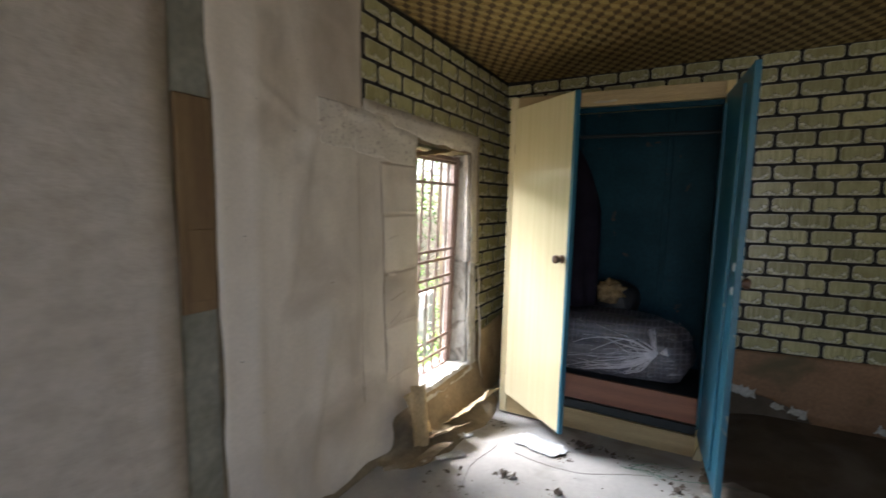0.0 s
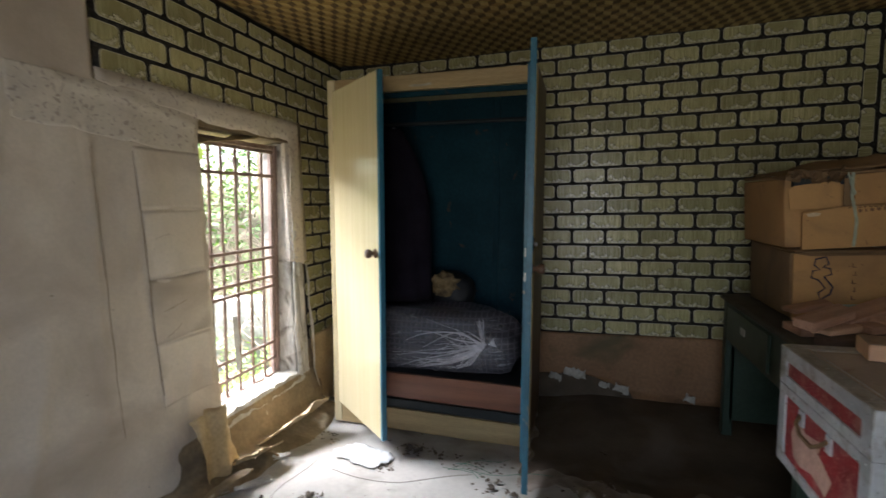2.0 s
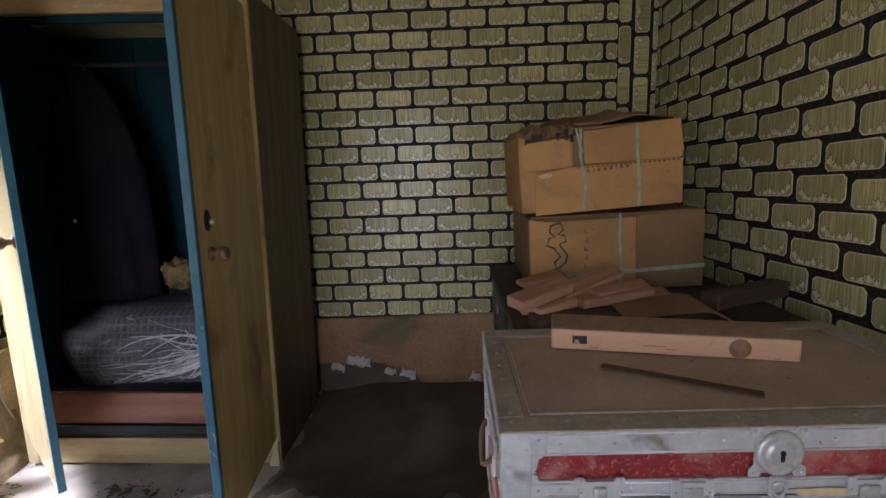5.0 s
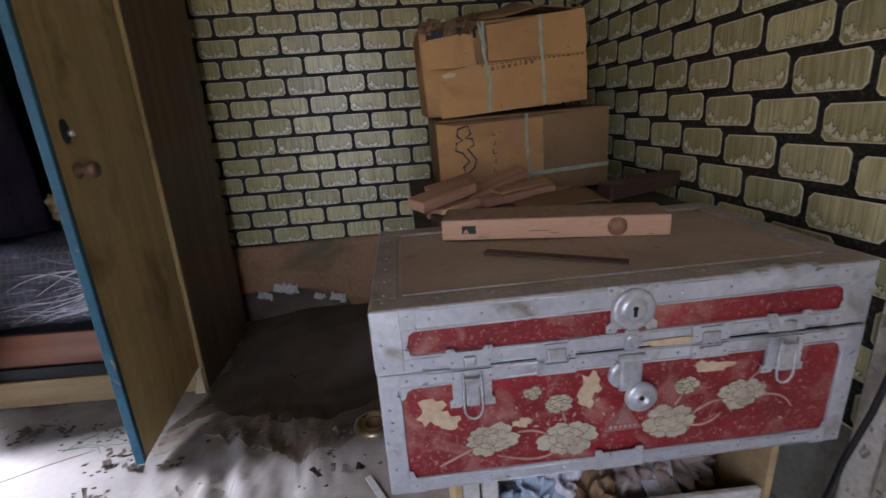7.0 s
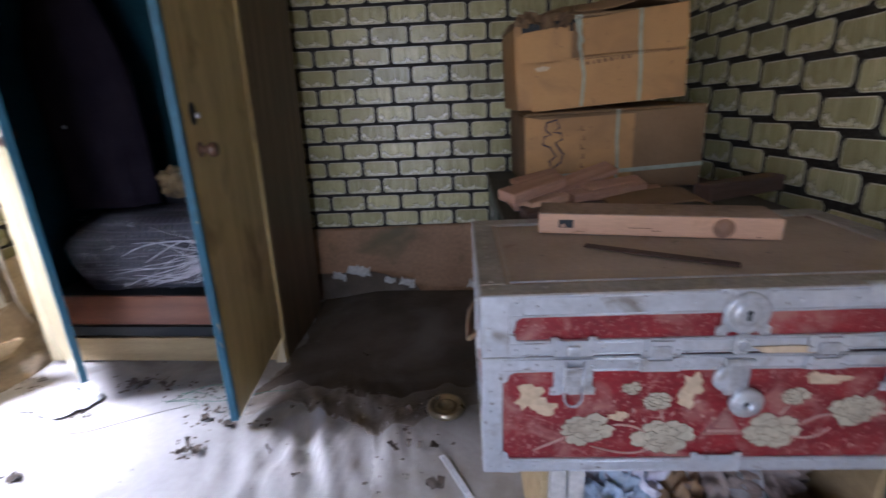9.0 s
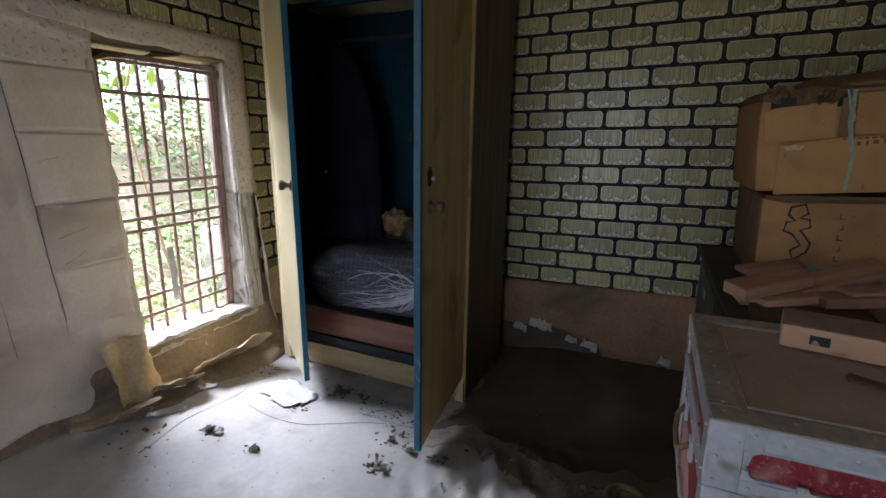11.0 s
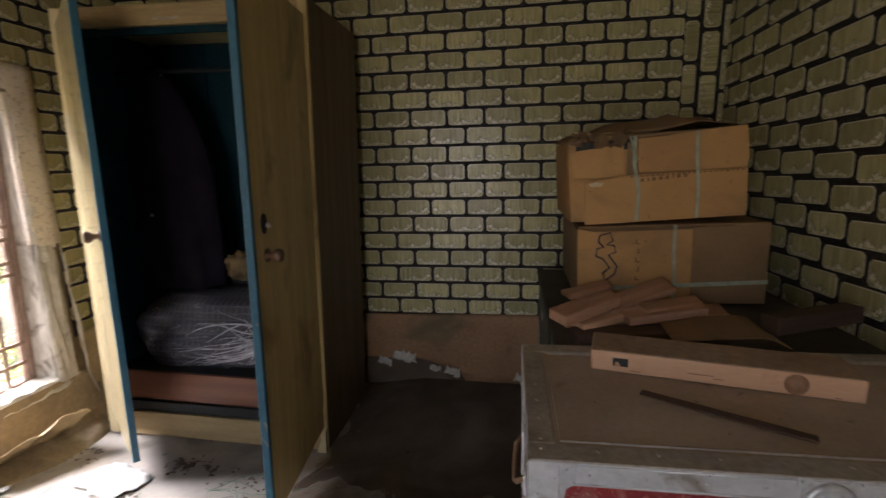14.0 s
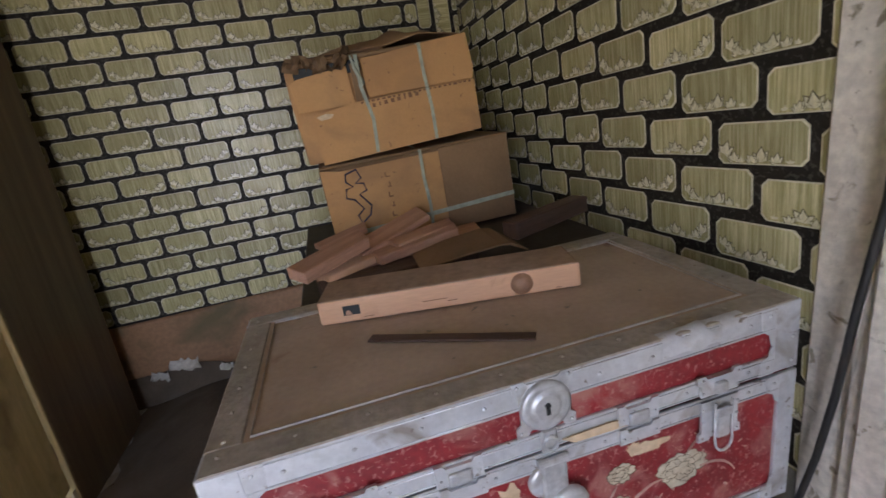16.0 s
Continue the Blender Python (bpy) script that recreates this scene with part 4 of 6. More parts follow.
# ---- wardrobe ----
def wardrobe():
    w = thing("wardrobe", (0.0, 3.195, -0.088), "cream laminate two-door wardrobe with teal inside, both doors open", "wardrobe", "", 0, (0, 1.35))
    hw, dep, h = 0.605, 0.585, 2.066
    part("side_panel", box((-hw, 0.0, 0.0), (-hw + 0.022, dep, h), 0.003), M["laminate_back"], w)
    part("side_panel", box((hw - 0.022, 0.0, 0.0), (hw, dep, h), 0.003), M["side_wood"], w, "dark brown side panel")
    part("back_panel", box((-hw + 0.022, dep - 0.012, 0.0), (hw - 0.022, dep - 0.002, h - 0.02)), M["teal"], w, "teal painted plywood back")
    part("top_panel", box((-hw + 0.022, 0.012, h - 0.022), (hw - 0.022, dep - 0.012, h - 0.002), 0.002), M["laminate_back"], w)
    part("top_rail", box((-hw + 0.05, -0.004, h - 0.085), (hw - 0.04, 0.018, h), 0.003), M["ply"], w, "worn yellowish wooden top rail")
    part("stile", box((-hw, -0.006, 0.0), (-hw + 0.05, 0.016, h), 0.003), M["laminate"], w)
    part("stile", box((hw - 0.04, -0.006, 0.0), (hw, 0.016, h), 0.003), M["laminate_back"], w)
    part("plinth", box((-hw + 0.05, -0.002, 0.0), (hw - 0.04, 0.018, 0.130), 0.003), M["ply"], w, "yellowish wooden plinth")
    part("gap_board", box((-hw + 0.05, 0.012, 0.132), (hw - 0.04, 0.03, 0.184), 0.002), M["black_wood_and_gaps"], w)
    part("drawer_front", box((-hw + 0.05, 0.03, 0.186), (hw - 0.04, 0.05, 0.340), 0.003), M["red_wood"], w, "reddish wooden drawer front")
    part("shelf", box((-hw + 0.022, 0.052, 0.322), (hw - 0.022, dep - 0.014, 0.338), 0.002), M["black_wood_and_gaps"], w)
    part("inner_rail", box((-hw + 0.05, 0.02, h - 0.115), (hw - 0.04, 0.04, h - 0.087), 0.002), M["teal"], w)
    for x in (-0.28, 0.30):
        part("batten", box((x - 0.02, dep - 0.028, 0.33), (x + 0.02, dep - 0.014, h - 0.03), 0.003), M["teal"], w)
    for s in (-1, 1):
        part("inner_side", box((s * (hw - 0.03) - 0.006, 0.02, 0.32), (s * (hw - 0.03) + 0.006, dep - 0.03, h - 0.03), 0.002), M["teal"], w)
    part("hanging_rod", tube([(-hw + 0.03, 0.28, 1.845), (hw - 0.03, 0.28, 1.845)], 0.012, 10), M["black_wood_and_gaps"], w)
    # chip on the top rail
    part("chipped_patch", sheet([(-0.10, 1.868), (-0.06, 1.876), (-0.02, 1.871), (0.03, 1.879), (0.035, 1.866), (-0.03, 1.860), (-0.08, 1.862)], 0.0015,
                                m=Matrix.Translation((0, -0.0042, 0.136))), M["cream"], w)
    # the foot bracket by the open door
    part("foot_block", sheet([(0, 0.0), (0.05, 0.0), (0.05, 0.13), (0.03, 0.10)], 0.02, m=Matrix.Translation((hw - 0.052, -0.008, 0.0))), M["laminate"], w)

    def leaf(side, hinge, ang, front, back, width, z0, z1):
        d = new("door")
        d.parent = w
        d.matrix_basis = pose(*hinge, 0, 0, ang)
        d["label"] = "open cream door with round knob" if side < 0 else "open blue-edged laminate door"
        ln = -side * width
        lo, hi = min(0, ln), max(0, ln)
        part("door_face", box((lo, -0.011, z0), (hi, -0.003, z1), 0.002), front, d)
        part("door_back", box((lo + 0.0005, -0.0028, z0 + 0.001), (hi - 0.0005, 0.012, z1 - 0.001), 0.002), back, d)
        ex = ln
        part("door_edge", box((min(ex, ex + side * 0.02) - 0.001, -0.0125, z0 - 0.001), (max(ex, ex + side * 0.02) + 0.001, 0.0135, z1 + 0.001), 0.002), M["teal_bright"], d, "blue painted edge")
        for z in (z0 + 0.16, z1 - 0.25):
            part("hinge", cyl(0.006, 0.07, Matrix.Translation((0, -0.006, z)), 10), M["iron"], d)
        kx = ln + side * (0.055 if side < 0 else 0.098)
        kz = (z0 + z1) / 2 + (0.045 if side < 0 else 0.025)
        k = part("knob", lathe([(0, 0), (0.024, 0.0), (0.024, 0.004), (0.012, 0.008), (0.011, 0.02), (0.021, 0.03), (0.024, 0.042), (0.020, 0.052), (0, 0.054)],
                               m=Matrix.Translation((kx, -0.011, kz)) @ Matrix.Rotation(radians(90), 4, "X")), M["knob"], d, "worn turned wooden knob", True)
        return d

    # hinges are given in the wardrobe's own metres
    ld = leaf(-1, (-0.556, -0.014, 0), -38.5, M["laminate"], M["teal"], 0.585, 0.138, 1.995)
    rd = leaf(1, (0.580, -0.010, 0), 96.0, M["laminate_back"], M["teal_bright"], 0.60, 0.138, 1.995)
    part("lock_plate", lathe([(0, 0), (0.02, 0.0), (0.02, 0.004), (0.012, 0.008), (0, 0.009)], m=Matrix.Translation((-0.512, -0.011, 1.20)) @ Matrix.Rotation(radians(90), 4, "X") @ Matrix.Diagonal((1, 1.7, 1, 1))),
         M["black_wood_and_gaps"], rd, "dark lock plate", True)
    part("lock_barrel", lathe([(0, 0), (0.009, 0.0), (0.009, 0.012), (0, 0.013)], m=Matrix.Translation((-0.507, -0.019, 1.195)) @ Matrix.Rotation(radians(90), 4, "X")), M["steel"], rd, "steel lock barrel", True)
    for z, c in ((1.15, 0.012), (1.05, 0.01)):
        part("catch", box((-0.585, 0.013, z), (-0.57, 0.02, z + 0.035), 0.002), M["steel"], rd)
    part("inner_strip", box((-0.47, 0.0125, 0.20), (-0.44, 0.024, 1.94), 0.002), M["teal_bright"], rd)
    part("inner_strip", box((-0.05, 0.0125, 0.20), (-0.02, 0.024, 1.94), 0.002), M["teal_bright"], rd)
    return w


wardrobe()

# quilt in its clear bag on the wardrobe shelf
qb_ = thing("quilt_bag", (0.005, 3.475, 0.252), "dark tartan quilt packed in crumpled clear plastic bag", "bag")
qm_ = blob((0.53, 0.215, 0.225), 1.0, 0.13, 1.8, 5, 0.30)
for v in qm_.verts:
    u = max(-1.0, min(1.0, v.co.x / 0.56))
    v.co.x = 0.555 * math.copysign(abs(u) ** 0.42, u)
part("quilt", qm_, M["quilt"], qb_, "", True)
b = bmesh.new()
r2 = random.Random(9)
def quilt_front(x, z):
    k = 1 - abs(x / 0.555) ** 3.2 - ((z - 0.157) / 0.225) ** 2
    return -0.222 * math.sqrt(max(0.0, k)) - 0.006


for n in range(60):
    a = r2.uniform(-2.9, -0.1) if n % 4 else r2.uniform(0.2, 2.9)
    ln = r2.uniform(0.12, 0.60)
    x1, z1 = 0.34 - ln * abs(math.cos(a * 0.5 + 0.5)) - 0.03, 0.20 + 0.16 * math.sin(a) + r2.uniform(-0.03, 0.03)
    bow = r2.uniform(-0.06, 0.08)
    pts = []
    for k in range(9):
        t = k / 8
        x, z = 0.34 + (x1 - 0.34) * t, 0.20 + (z1 - 0.20) * t + bow * math.sin(math.pi * t) + 0.006 * math.sin(9 * t + n)
        z = max(0.02, min(0.37, z))
        pts.append((x, quilt_front(x, z) - (0.02 * (1 - t) if k else 0.02), z))
    w0 = r2.uniform(0.0014, 0.0070)
    tube(pts, [w0 * (1 - 0.7 * k / 8) for k in range(9)], 4, b)
fb_ = bmesh.new()
rows = []
for j in range(41):
    row = []
    for i in range(81):
        x, z = -0.50 + 0.98 * i / 80, 0.012 + 0.355 * j / 40
        ang = math.atan2(z - 0.20, x - 0.34)
        rad = math.hypot(z - 0.20, x - 0.34)
        wr = abs(noise.noise(Vector((ang * 7, rad * 3, 4)))) + 0.5 * abs(noise.noise(Vector((ang * 17, rad * 6, 9)))) + 0.4 * noise.noise(Vector((x * 9, z * 14, 2)))
        row.append(fb_.verts.new((x, quilt_front(x, z) - 0.004 - 0.030 * wr, z)))
    rows.append(row)
for j in range(40):
    for i in range(80):
        fb_.faces.new((rows[j][i], rows[j][i + 1], rows[j + 1][i + 1], rows[j + 1][i]))
part("bag_film", fb_, M["bag_film"], qb_, "crumpled clear plastic film", True)
tagged(part("plastic_crease", b, M["clear_film"], qb_, "gathered clear plastic creases", True), kind="stuff")
part("bag_knot", lathe([(0, 0), (0.012, 0.0), (0.008, 0.012), (0.02, 0.035), (0.03, 0.06), (0.0, 0.05)], 12, Matrix.Translation((0.34, -0.185, 0.20)) @ Matrix.Rotation(radians(75), 4, "Y")),
     M["clear_film"], qb_, "", True)
bundle = thing("dark_bundle", (0.06, 3.61, 0.57), "black rolled bundle with tan cloth showing", "bundle")
part("bundle_roll", blob((0.15, 0.10, 0.14), 5.0, 0.12, 1.6, 4, 0.2), M["black_bag"], bundle, "", True)
tc_ = part("tan_cushion", blob((0.085, 0.045, 0.066), 8.0, 0.55, 2.6, 4, 0.1), M["tan_cloth"], bundle, "crumpled tan cloth", True)
tc_.matrix_basis = pose(-0.03, -0.095, 0.105)
coat = thing("hanging_coat", (-0.27, 3.465, 0.66), "dark garment hanging on wardrobe rod", "coat")
b = bmesh.new()
rings = []
for i in range(13):
    z = 1.07 * i / 12
    wd = 0.215 * (1 - 0.75 * (i / 12) ** 5)
    if i == 12:
        wd = 0.06
    row = []
    for k in range(26):
        a = 2 * math.pi * k / 26
        f = 1 + 0.14 * math.sin(5 * a + z * 3) + 0.08 * noise.noise(Vector((a * 3, z * 4, 1)))
        row.append(b.verts.new((wd * math.cos(a) * f, 0.085 * math.sin(a) * f, z)))
    rings.append(row)
for a, c in zip(rings, rings[1:]):
    for k in range(26):
        b.faces.new((a[k], a[(k + 1) % 26], c[(k + 1) % 26], c[k]))
b.faces.new(rings[-1])
b.faces.new(rings[0][::-1])
part("garment", b, M["dark_cloth"], coat, "", True)
part("hanger_hook", tube([(0, 0, 1.065), (0, 0, 1.08), (0.014, 0, 1.088), (0.016, 0, 1.075)], 0.0025, 6), M["steel"], coat)
part("button", lathe([(0, 0), (0.009, 0), (0.008, 0.003), (0, 0.004)], 12, Matrix.Translation((-0.07, -0.092, 0.39)) @ Matrix.Rotation(radians(90), 4, "X")), M["steel"], coat)


# ---- trunk ----
TX0, TX1, TY0, TY1, TZ0, TZS, TZ1 = 1.520, 2.452, 1.998, 2.505, 0.382, 0.652, 0.780


def rivets(pts, facing, r=0.0035):
    b = bmesh.new()
    for p in pts:
        m = Matrix.Translation(p) @ (Matrix.Rotation(radians(90), 4, "X") if facing == "front" else Matrix.Rotation(radians(-90), 4, "Y") if facing == "side" else Matrix.Identity(4))
        lathe([(r, 0), (r * 0.8, 0.0016), (r * 0.35, 0.0026), (0, 0.0028)], 7, m, b)
    return b


def petal_flower(cx, cz, size, seed, n=6):
    """A rose seen from the front: rings of notched petals, outermost first."""
    rr = random.Random(seed)
    pieces = []
    for ring, (reach, wd, count) in enumerate(((1.0, 0.66, n), (0.66, 0.72, n - 1), (0.38, 0.9, 3))):
        for k in range(count):
            a = 2 * math.pi * k / count + 0.5 * ring + rr.uniform(-0.2, 0.2)
            r1 = size * reach * rr.uniform(0.86, 1.12)
            pts = [(cx, cz)]
            for t, rf in ((-1.0, 0.55), (-0.9, 0.8), (-0.6, 0.97), (-0.25, 1.05), (0.0, 0.96), (0.28, 1.06), (0.65, 0.95), (0.92, 0.76), (1.0, 0.52)):
                f = r1 * rf * rr.uniform(0.95, 1.05)
                pts.append((cx + math.cos(a + t * wd) * f, cz + math.sin(a + t * wd) * f * 0.74))
            pieces.append(pts)
    return pieces


def trunk():
    t = thing("trunk", ((TX0 + TX1) / 2, TY0, TZ0), "worn red floral trunk with tin edging and latches, lid ajar", "trunk")
    W, D, S, H = (TX1 - TX0) / 2, TY1 - TY0, TZS - TZ0, TZ1 - TZ0
    inner = Matrix.Identity(4)
    body = part("body", box((-W + 0.003, 0.003, 0.003), (W - 0.003, D - 0.003, S - 0.006), 0.002), M["red"], t, "worn red painted body")
    lid_tilt = radians(0.35)
    lid = part("lid", box((-W + 0.003, 0.003, S + 0.008), (W - 0.003, D - 0.003, H - 0.004), 0.002), M["red"], t, "red lid with dusty brown top")
    lid.matrix_basis = Matrix.Translation((0, 0, -W * math.sin(lid_tilt) + 0.002)) @ Matrix.Rotation(-lid_tilt, 4, "Y")
    part("lid_top", box((-W + 0.03, 0.03, H - 0.005), (W - 0.03, D - 0.03, H - 0.001), 0.002), M["dusty_top"], lid, "dusty brown top board")
    # black strip between body and lid: the gap's shade put in as colour
    gap = part("gap_shadow_strip", box((-W + 0.012, 0.012, S - 0.008), (W - 0.012, D - 0.012, S + 0.010)), M["black_wood_and_gaps"], t)
    tb = 0.048
    # tin on the lid's top
    for nm, lo, hi in (("front", (-W, -0.002, H - 0.004), (W, tb, H + 0.002)), ("back", (-W, D - tb, H - 0.004), (W, D + 0.002, H + 0.002)),
                       ("l", (-W - 0.002, tb, H - 0.004), (-W + tb, D - tb, H + 0.002)), ("r", (W - tb, tb, H - 0.004), (W + 0.002, D - tb, H + 0.002))):
        part("top_edging", box(lo, hi, 0.002), M["tin_top"], lid)
    # raised bead round the top board
    o = 0.058
    part("top_bead", tube([(-W + o, o, H + 0.001), (W - o, o, H + 0.001), (W - o, D - o, H + 0.001), (-W + o, D - o, H + 0.001)], 0.0022, 6, closed=True), M["tin_top"], lid)
    rp = [(-W + 0.02 + k * (2 * W - 0.04) / 9, 0.03, H + 0.002) for k in range(10)] + [(-W + 0.022, 0.06 + k * 0.07, H + 0.002) for k in range(6)] \
        + [(-W + 0.02 + k * (2 * W - 0.04) / 9, D - 0.03, H + 0.002) for k in range(10)] + [(W - 0.022, 0.06 + k * 0.07, H + 0.002) for k in range(6)]
    tagged(part("rivet", rivets(rp, "top"), M["tin_top"], lid), kind="stuff")

    def strips(parent, z0, z1, top_h, bot_h, end_w):
        part("front_edging", box((-W - 0.001, -0.003, z1 - top_h), (W + 0.001, 0.004, z1), 0.0015), M["metal"], parent)
        part("front_edging", box((-W - 0.001, -0.003, z0), (W + 0.001, 0.004, z0 + bot_h), 0.0015), M["metal"], parent)
        for z in (z1 - top_h + 0.005, z1 - 0.004, z0 + bot_h - 0.005, z0 + 0.004):
            part("pressed_ridge", tube([(-W + end_w, -0.003, z), (0, -0.0032, z), (W - end_w, -0.003, z)], 0.0016, 6), M["metal"], parent, "", True)
        for s in (-1, 1):
            lo, hi = sorted((s * (W + 0.0014), s * (W - end_w)))
            part("corner_edging", box((lo, -0.0036, z0 - 0.0005), (hi, 0.004, z1 + 0.0005), 0.0015), M["metal"], parent)
            # a notched corner plate
            c = end_w
            pl = [(W - c, z0), (W - c - 0.030, z0), (W - c - 0.026, z0 + bot_h * 0.9), (W - c - 0.012, z0 + bot_h + 0.004), (W - c - 0.008, z0 + bot_h + 0.018), (W - c, z0 + bot_h + 0.022)]
            part("corner_plate", sheet([(s * x, z) for x, z in pl], 0.0012, m=Matrix.Translation((0, -0.003, 0))), M["metal"], parent)
            pl = [(x, z1 - (z - z0) * (top_h / max(bot_h, 0.01))) for x, z in pl]
            part("corner_plate", sheet([(s * x, z) for x, z in pl], 0.0012, m=Matrix.Translation((0, -0.003, 0))), M["metal"], parent)
            # side faces
            lo, hi = sorted((s * (W - 0.004), s * (W + 0.003)))
            part("side_edging", box((lo, -0.001, z1 - top_h), (hi, D, z1), 0.0015), M["metal"], parent)
            part("side_edging", box((lo, -0.001, z0), (hi, D, z0 + bot_h), 0.0015), M["metal"], parent)
            lo2, hi2 = sorted((s * (W - 0.004), s * (W + 0.0036)))
            part("side_edging", box((lo2, -0.001, z0), (hi2, 0.045, z1), 0.0015), M["metal"], parent)
            part("side_edging", box((lo2, D - 0.045, z0), (hi2, D, z1), 0.0015), M["metal"], parent)
        pts = []
        for s in (-1, 1):
            for k in range(max(2, int((z1 - z0) / 0.045))):
                pts.append((s * (W - 0.012), -0.0036, z0 + 0.015 + k * 0.045))
            pts += [(s * (W - end_w - 0.012), -0.0042, z0 + 0.014), (s * (W - end_w - 0.012), -0.0042, z1 - 0.014)]
        pts += [(-W + 0.1 + k * (2 * W - 0.2) / 8, -0.003, z1 - top_h / 2) for k in range(9)]
        pts += [(-W + 0.1 + k * (2 * W - 0.2) / 6, -0.003, z0 + bot_h / 2) for k in range(7)]
        tagged(part("rivet", rivets(pts, "front"), M["steel"], parent), kind="stuff")
        tagged(part("rivet", rivets([(-W - 0.0034, 0.02 + k * (D - 0.04) / 7, z) for k in range(8) for z in (z1 - top_h / 2, z0 + bot_h / 2)], "side"), M["steel"], parent), kind="stuff")

    strips(lid, S + 0.004, H, 0.044, 0.032, 0.050)
    strips(body, 0.0, S - 0.002, 0.032, 0.032, 0.036)
    # dent in the lid's front edge
    b = bmesh.new()
    rows = []
    for k in range(25):
        x = 0.20 + k * 0.0065
        d = math.sin(math.pi * k / 24)
        wv = 0.5 + 0.5 * math.sin(k * 0.75)
        rows.append([b.verts.new(p) for p in ((x, 0.016, H + 0.0022), (x, 0.008, H + 0.003 + 0.008 * d * wv), (x, -0.004 - 0.008 * d * wv, H + 0.001 - 0.008 * d * (1 - wv)),
                                              (x, -0.0055 - 0.010 * d * (1 - wv), H - 0.014), (x, -0.0045, H - 0.030 - 0.004 * d * wv))])
    for r0, r1 in zip(rows, rows[1:]):
        for m in range(4):
            b.faces.new((r0[m], r0[m + 1], r1[m + 1], r1[m]))
    part("dented_edge", b, M["metal"], lid, "bent bright dented tin edge", True)
    # round keyhole plate
    kx = -0.001
    kz = H - 0.043
    plate = [(-0.048, -0.046), (-0.030, -0.046), (-0.026, -0.038), (0.026, -0.038), (0.030, -0.046), (0.048, -0.046), (0.048, -0.030), (0.040, -0.024), (0.040, 0.024),
             (0.048, 0.030), (0.048, 0.046), (0.030, 0.046), (0.024, 0.04), (-0.024, 0.04), (-0.030, 0.046), (-0.048, 0.046), (-0.048, 0.03), (-0.04, 0.024), (-0.04, -0.024), (-0.048, -0.030)]
    lock = part("lock_plate", sheet([(kx + x, kz + z) for x, z in plate], 0.002, m=Matrix.Translation((0, -0.003, 0))), M["steel"], lid, "round pressed steel keyhole plate")
    part("lock_disc", lathe([(0.040, 0), (0.040, 0.005), (0.034, 0.008), (0.028, 0.006), (0.024, 0.006), (0.021, 0.009), (0.017, 0.010), (0, 0.010)], 32,
                            Matrix.Translation((kx, -0.005, kz)) @ Matrix.Rotation(radians(90), 4, "X")), M["steel"], lock, "", True)
    kb = cyl(0.0045, 0.003, Matrix.Translation((kx, -0.0155, kz + 0.004)) @ Matrix.Rotation(radians(90), 4, "X"), 14)
    box((kx - 0.003, -0.017, kz - 0.011), (kx + 0.003, -0.014, kz + 0.004), 0, kb)
    part("keyhole", kb, M["black_wood_and_gaps"], lock)
    tagged(part("rivet", rivets([(kx + sx * 0.041, -0.005, kz + sz * 0.039) for sx in (-1, 1) for sz in (-1, 1)], "front"), M["steel"], lock), kind="stuff")
    part("hasp_loop", box((kx - 0.014, -0.011, S + 0.002), (kx + 0.014, -0.004, kz - 0.040), 0.004), M["steel"], lid)
    part("hasp_eye", tube([(kx + 0.010 * math.cos(a), -0.013, S + 0.022 + 0.012 * math.sin(a)) for a in np.linspace(0, 2 * math.pi, 13)[:-1]], 0.003, 6, closed=True), M["steel"], lid)
    # hanging hasp on the body
    hasp = part("hasp", box((kx - 0.022, -0.014, S - 0.085), (kx + 0.022, -0.004, S - 0.012), 0.006, segs=2), M["steel"], body, "swinging steel hasp with round lock")
    part("hasp_hinge", cyl(0.007, 0.05, Matrix.Translation((kx, -0.009, S - 0.014)) @ Matrix.Rotation(radians(90), 4, "Y"), 12), M["steel"], hasp)
    part("hasp_ear", lathe([(0.030, 0), (0.030, 0.004), (0.020, 0.007), (0, 0.007)], 22, Matrix.Translation((kx - 0.012, -0.0035, S - 0.05)) @ Matrix.Rotation(radians(90), 4, "X")), M["metal"], hasp, "", True)
    hd = part("hasp_disc", lathe([(0.031, 0), (0.031, 0.007), (0.026, 0.011), (0.018, 0.010), (0.015, 0.014), (0.010, 0.014), (0.008, 0.008), (0, 0.008)], 26,
                                 Matrix.Translation((kx + 0.020, -0.012, S - 0.097)) @ Matrix.Rotation(radians(90), 4, "X")), M["steel"], hasp, "", True)
    part("hasp_keyhole", cyl(0.005, 0.002, Matrix.Translation((kx + 0.020, -0.0205, S - 0.098)) @ Matrix.Rotation(radians(90), 4, "X"), 10), M["black_wood_and_gaps"], hasp)

    def latch(x, tag):
        la = part("latch", sheet([(x - 0.042, S + 0.045), (x - 0.042, S + 0.03), (x - 0.036, S + 0.026), (x - 0.036, S + 0.006), (x + 0.036, S + 0.006), (x + 0.036, S + 0.026), (x + 0.042, S + 0.03),
                                  (x + 0.042, S + 0.045), (x + 0.028, S + 0.045), (x + 0.024, S + 0.038), (x - 0.024, S + 0.038), (x - 0.028, S + 0.045)], 0.0045, m=Matrix.Translation((0, -0.0045, 0))), M["metal"], lid, "pressed steel draw latch")
        part("latch_hook", box((x - 0.012, -0.017, S + 0.008), (x + 0.012, -0.006, S + 0.030), 0.005, segs=2), M["steel"], la)
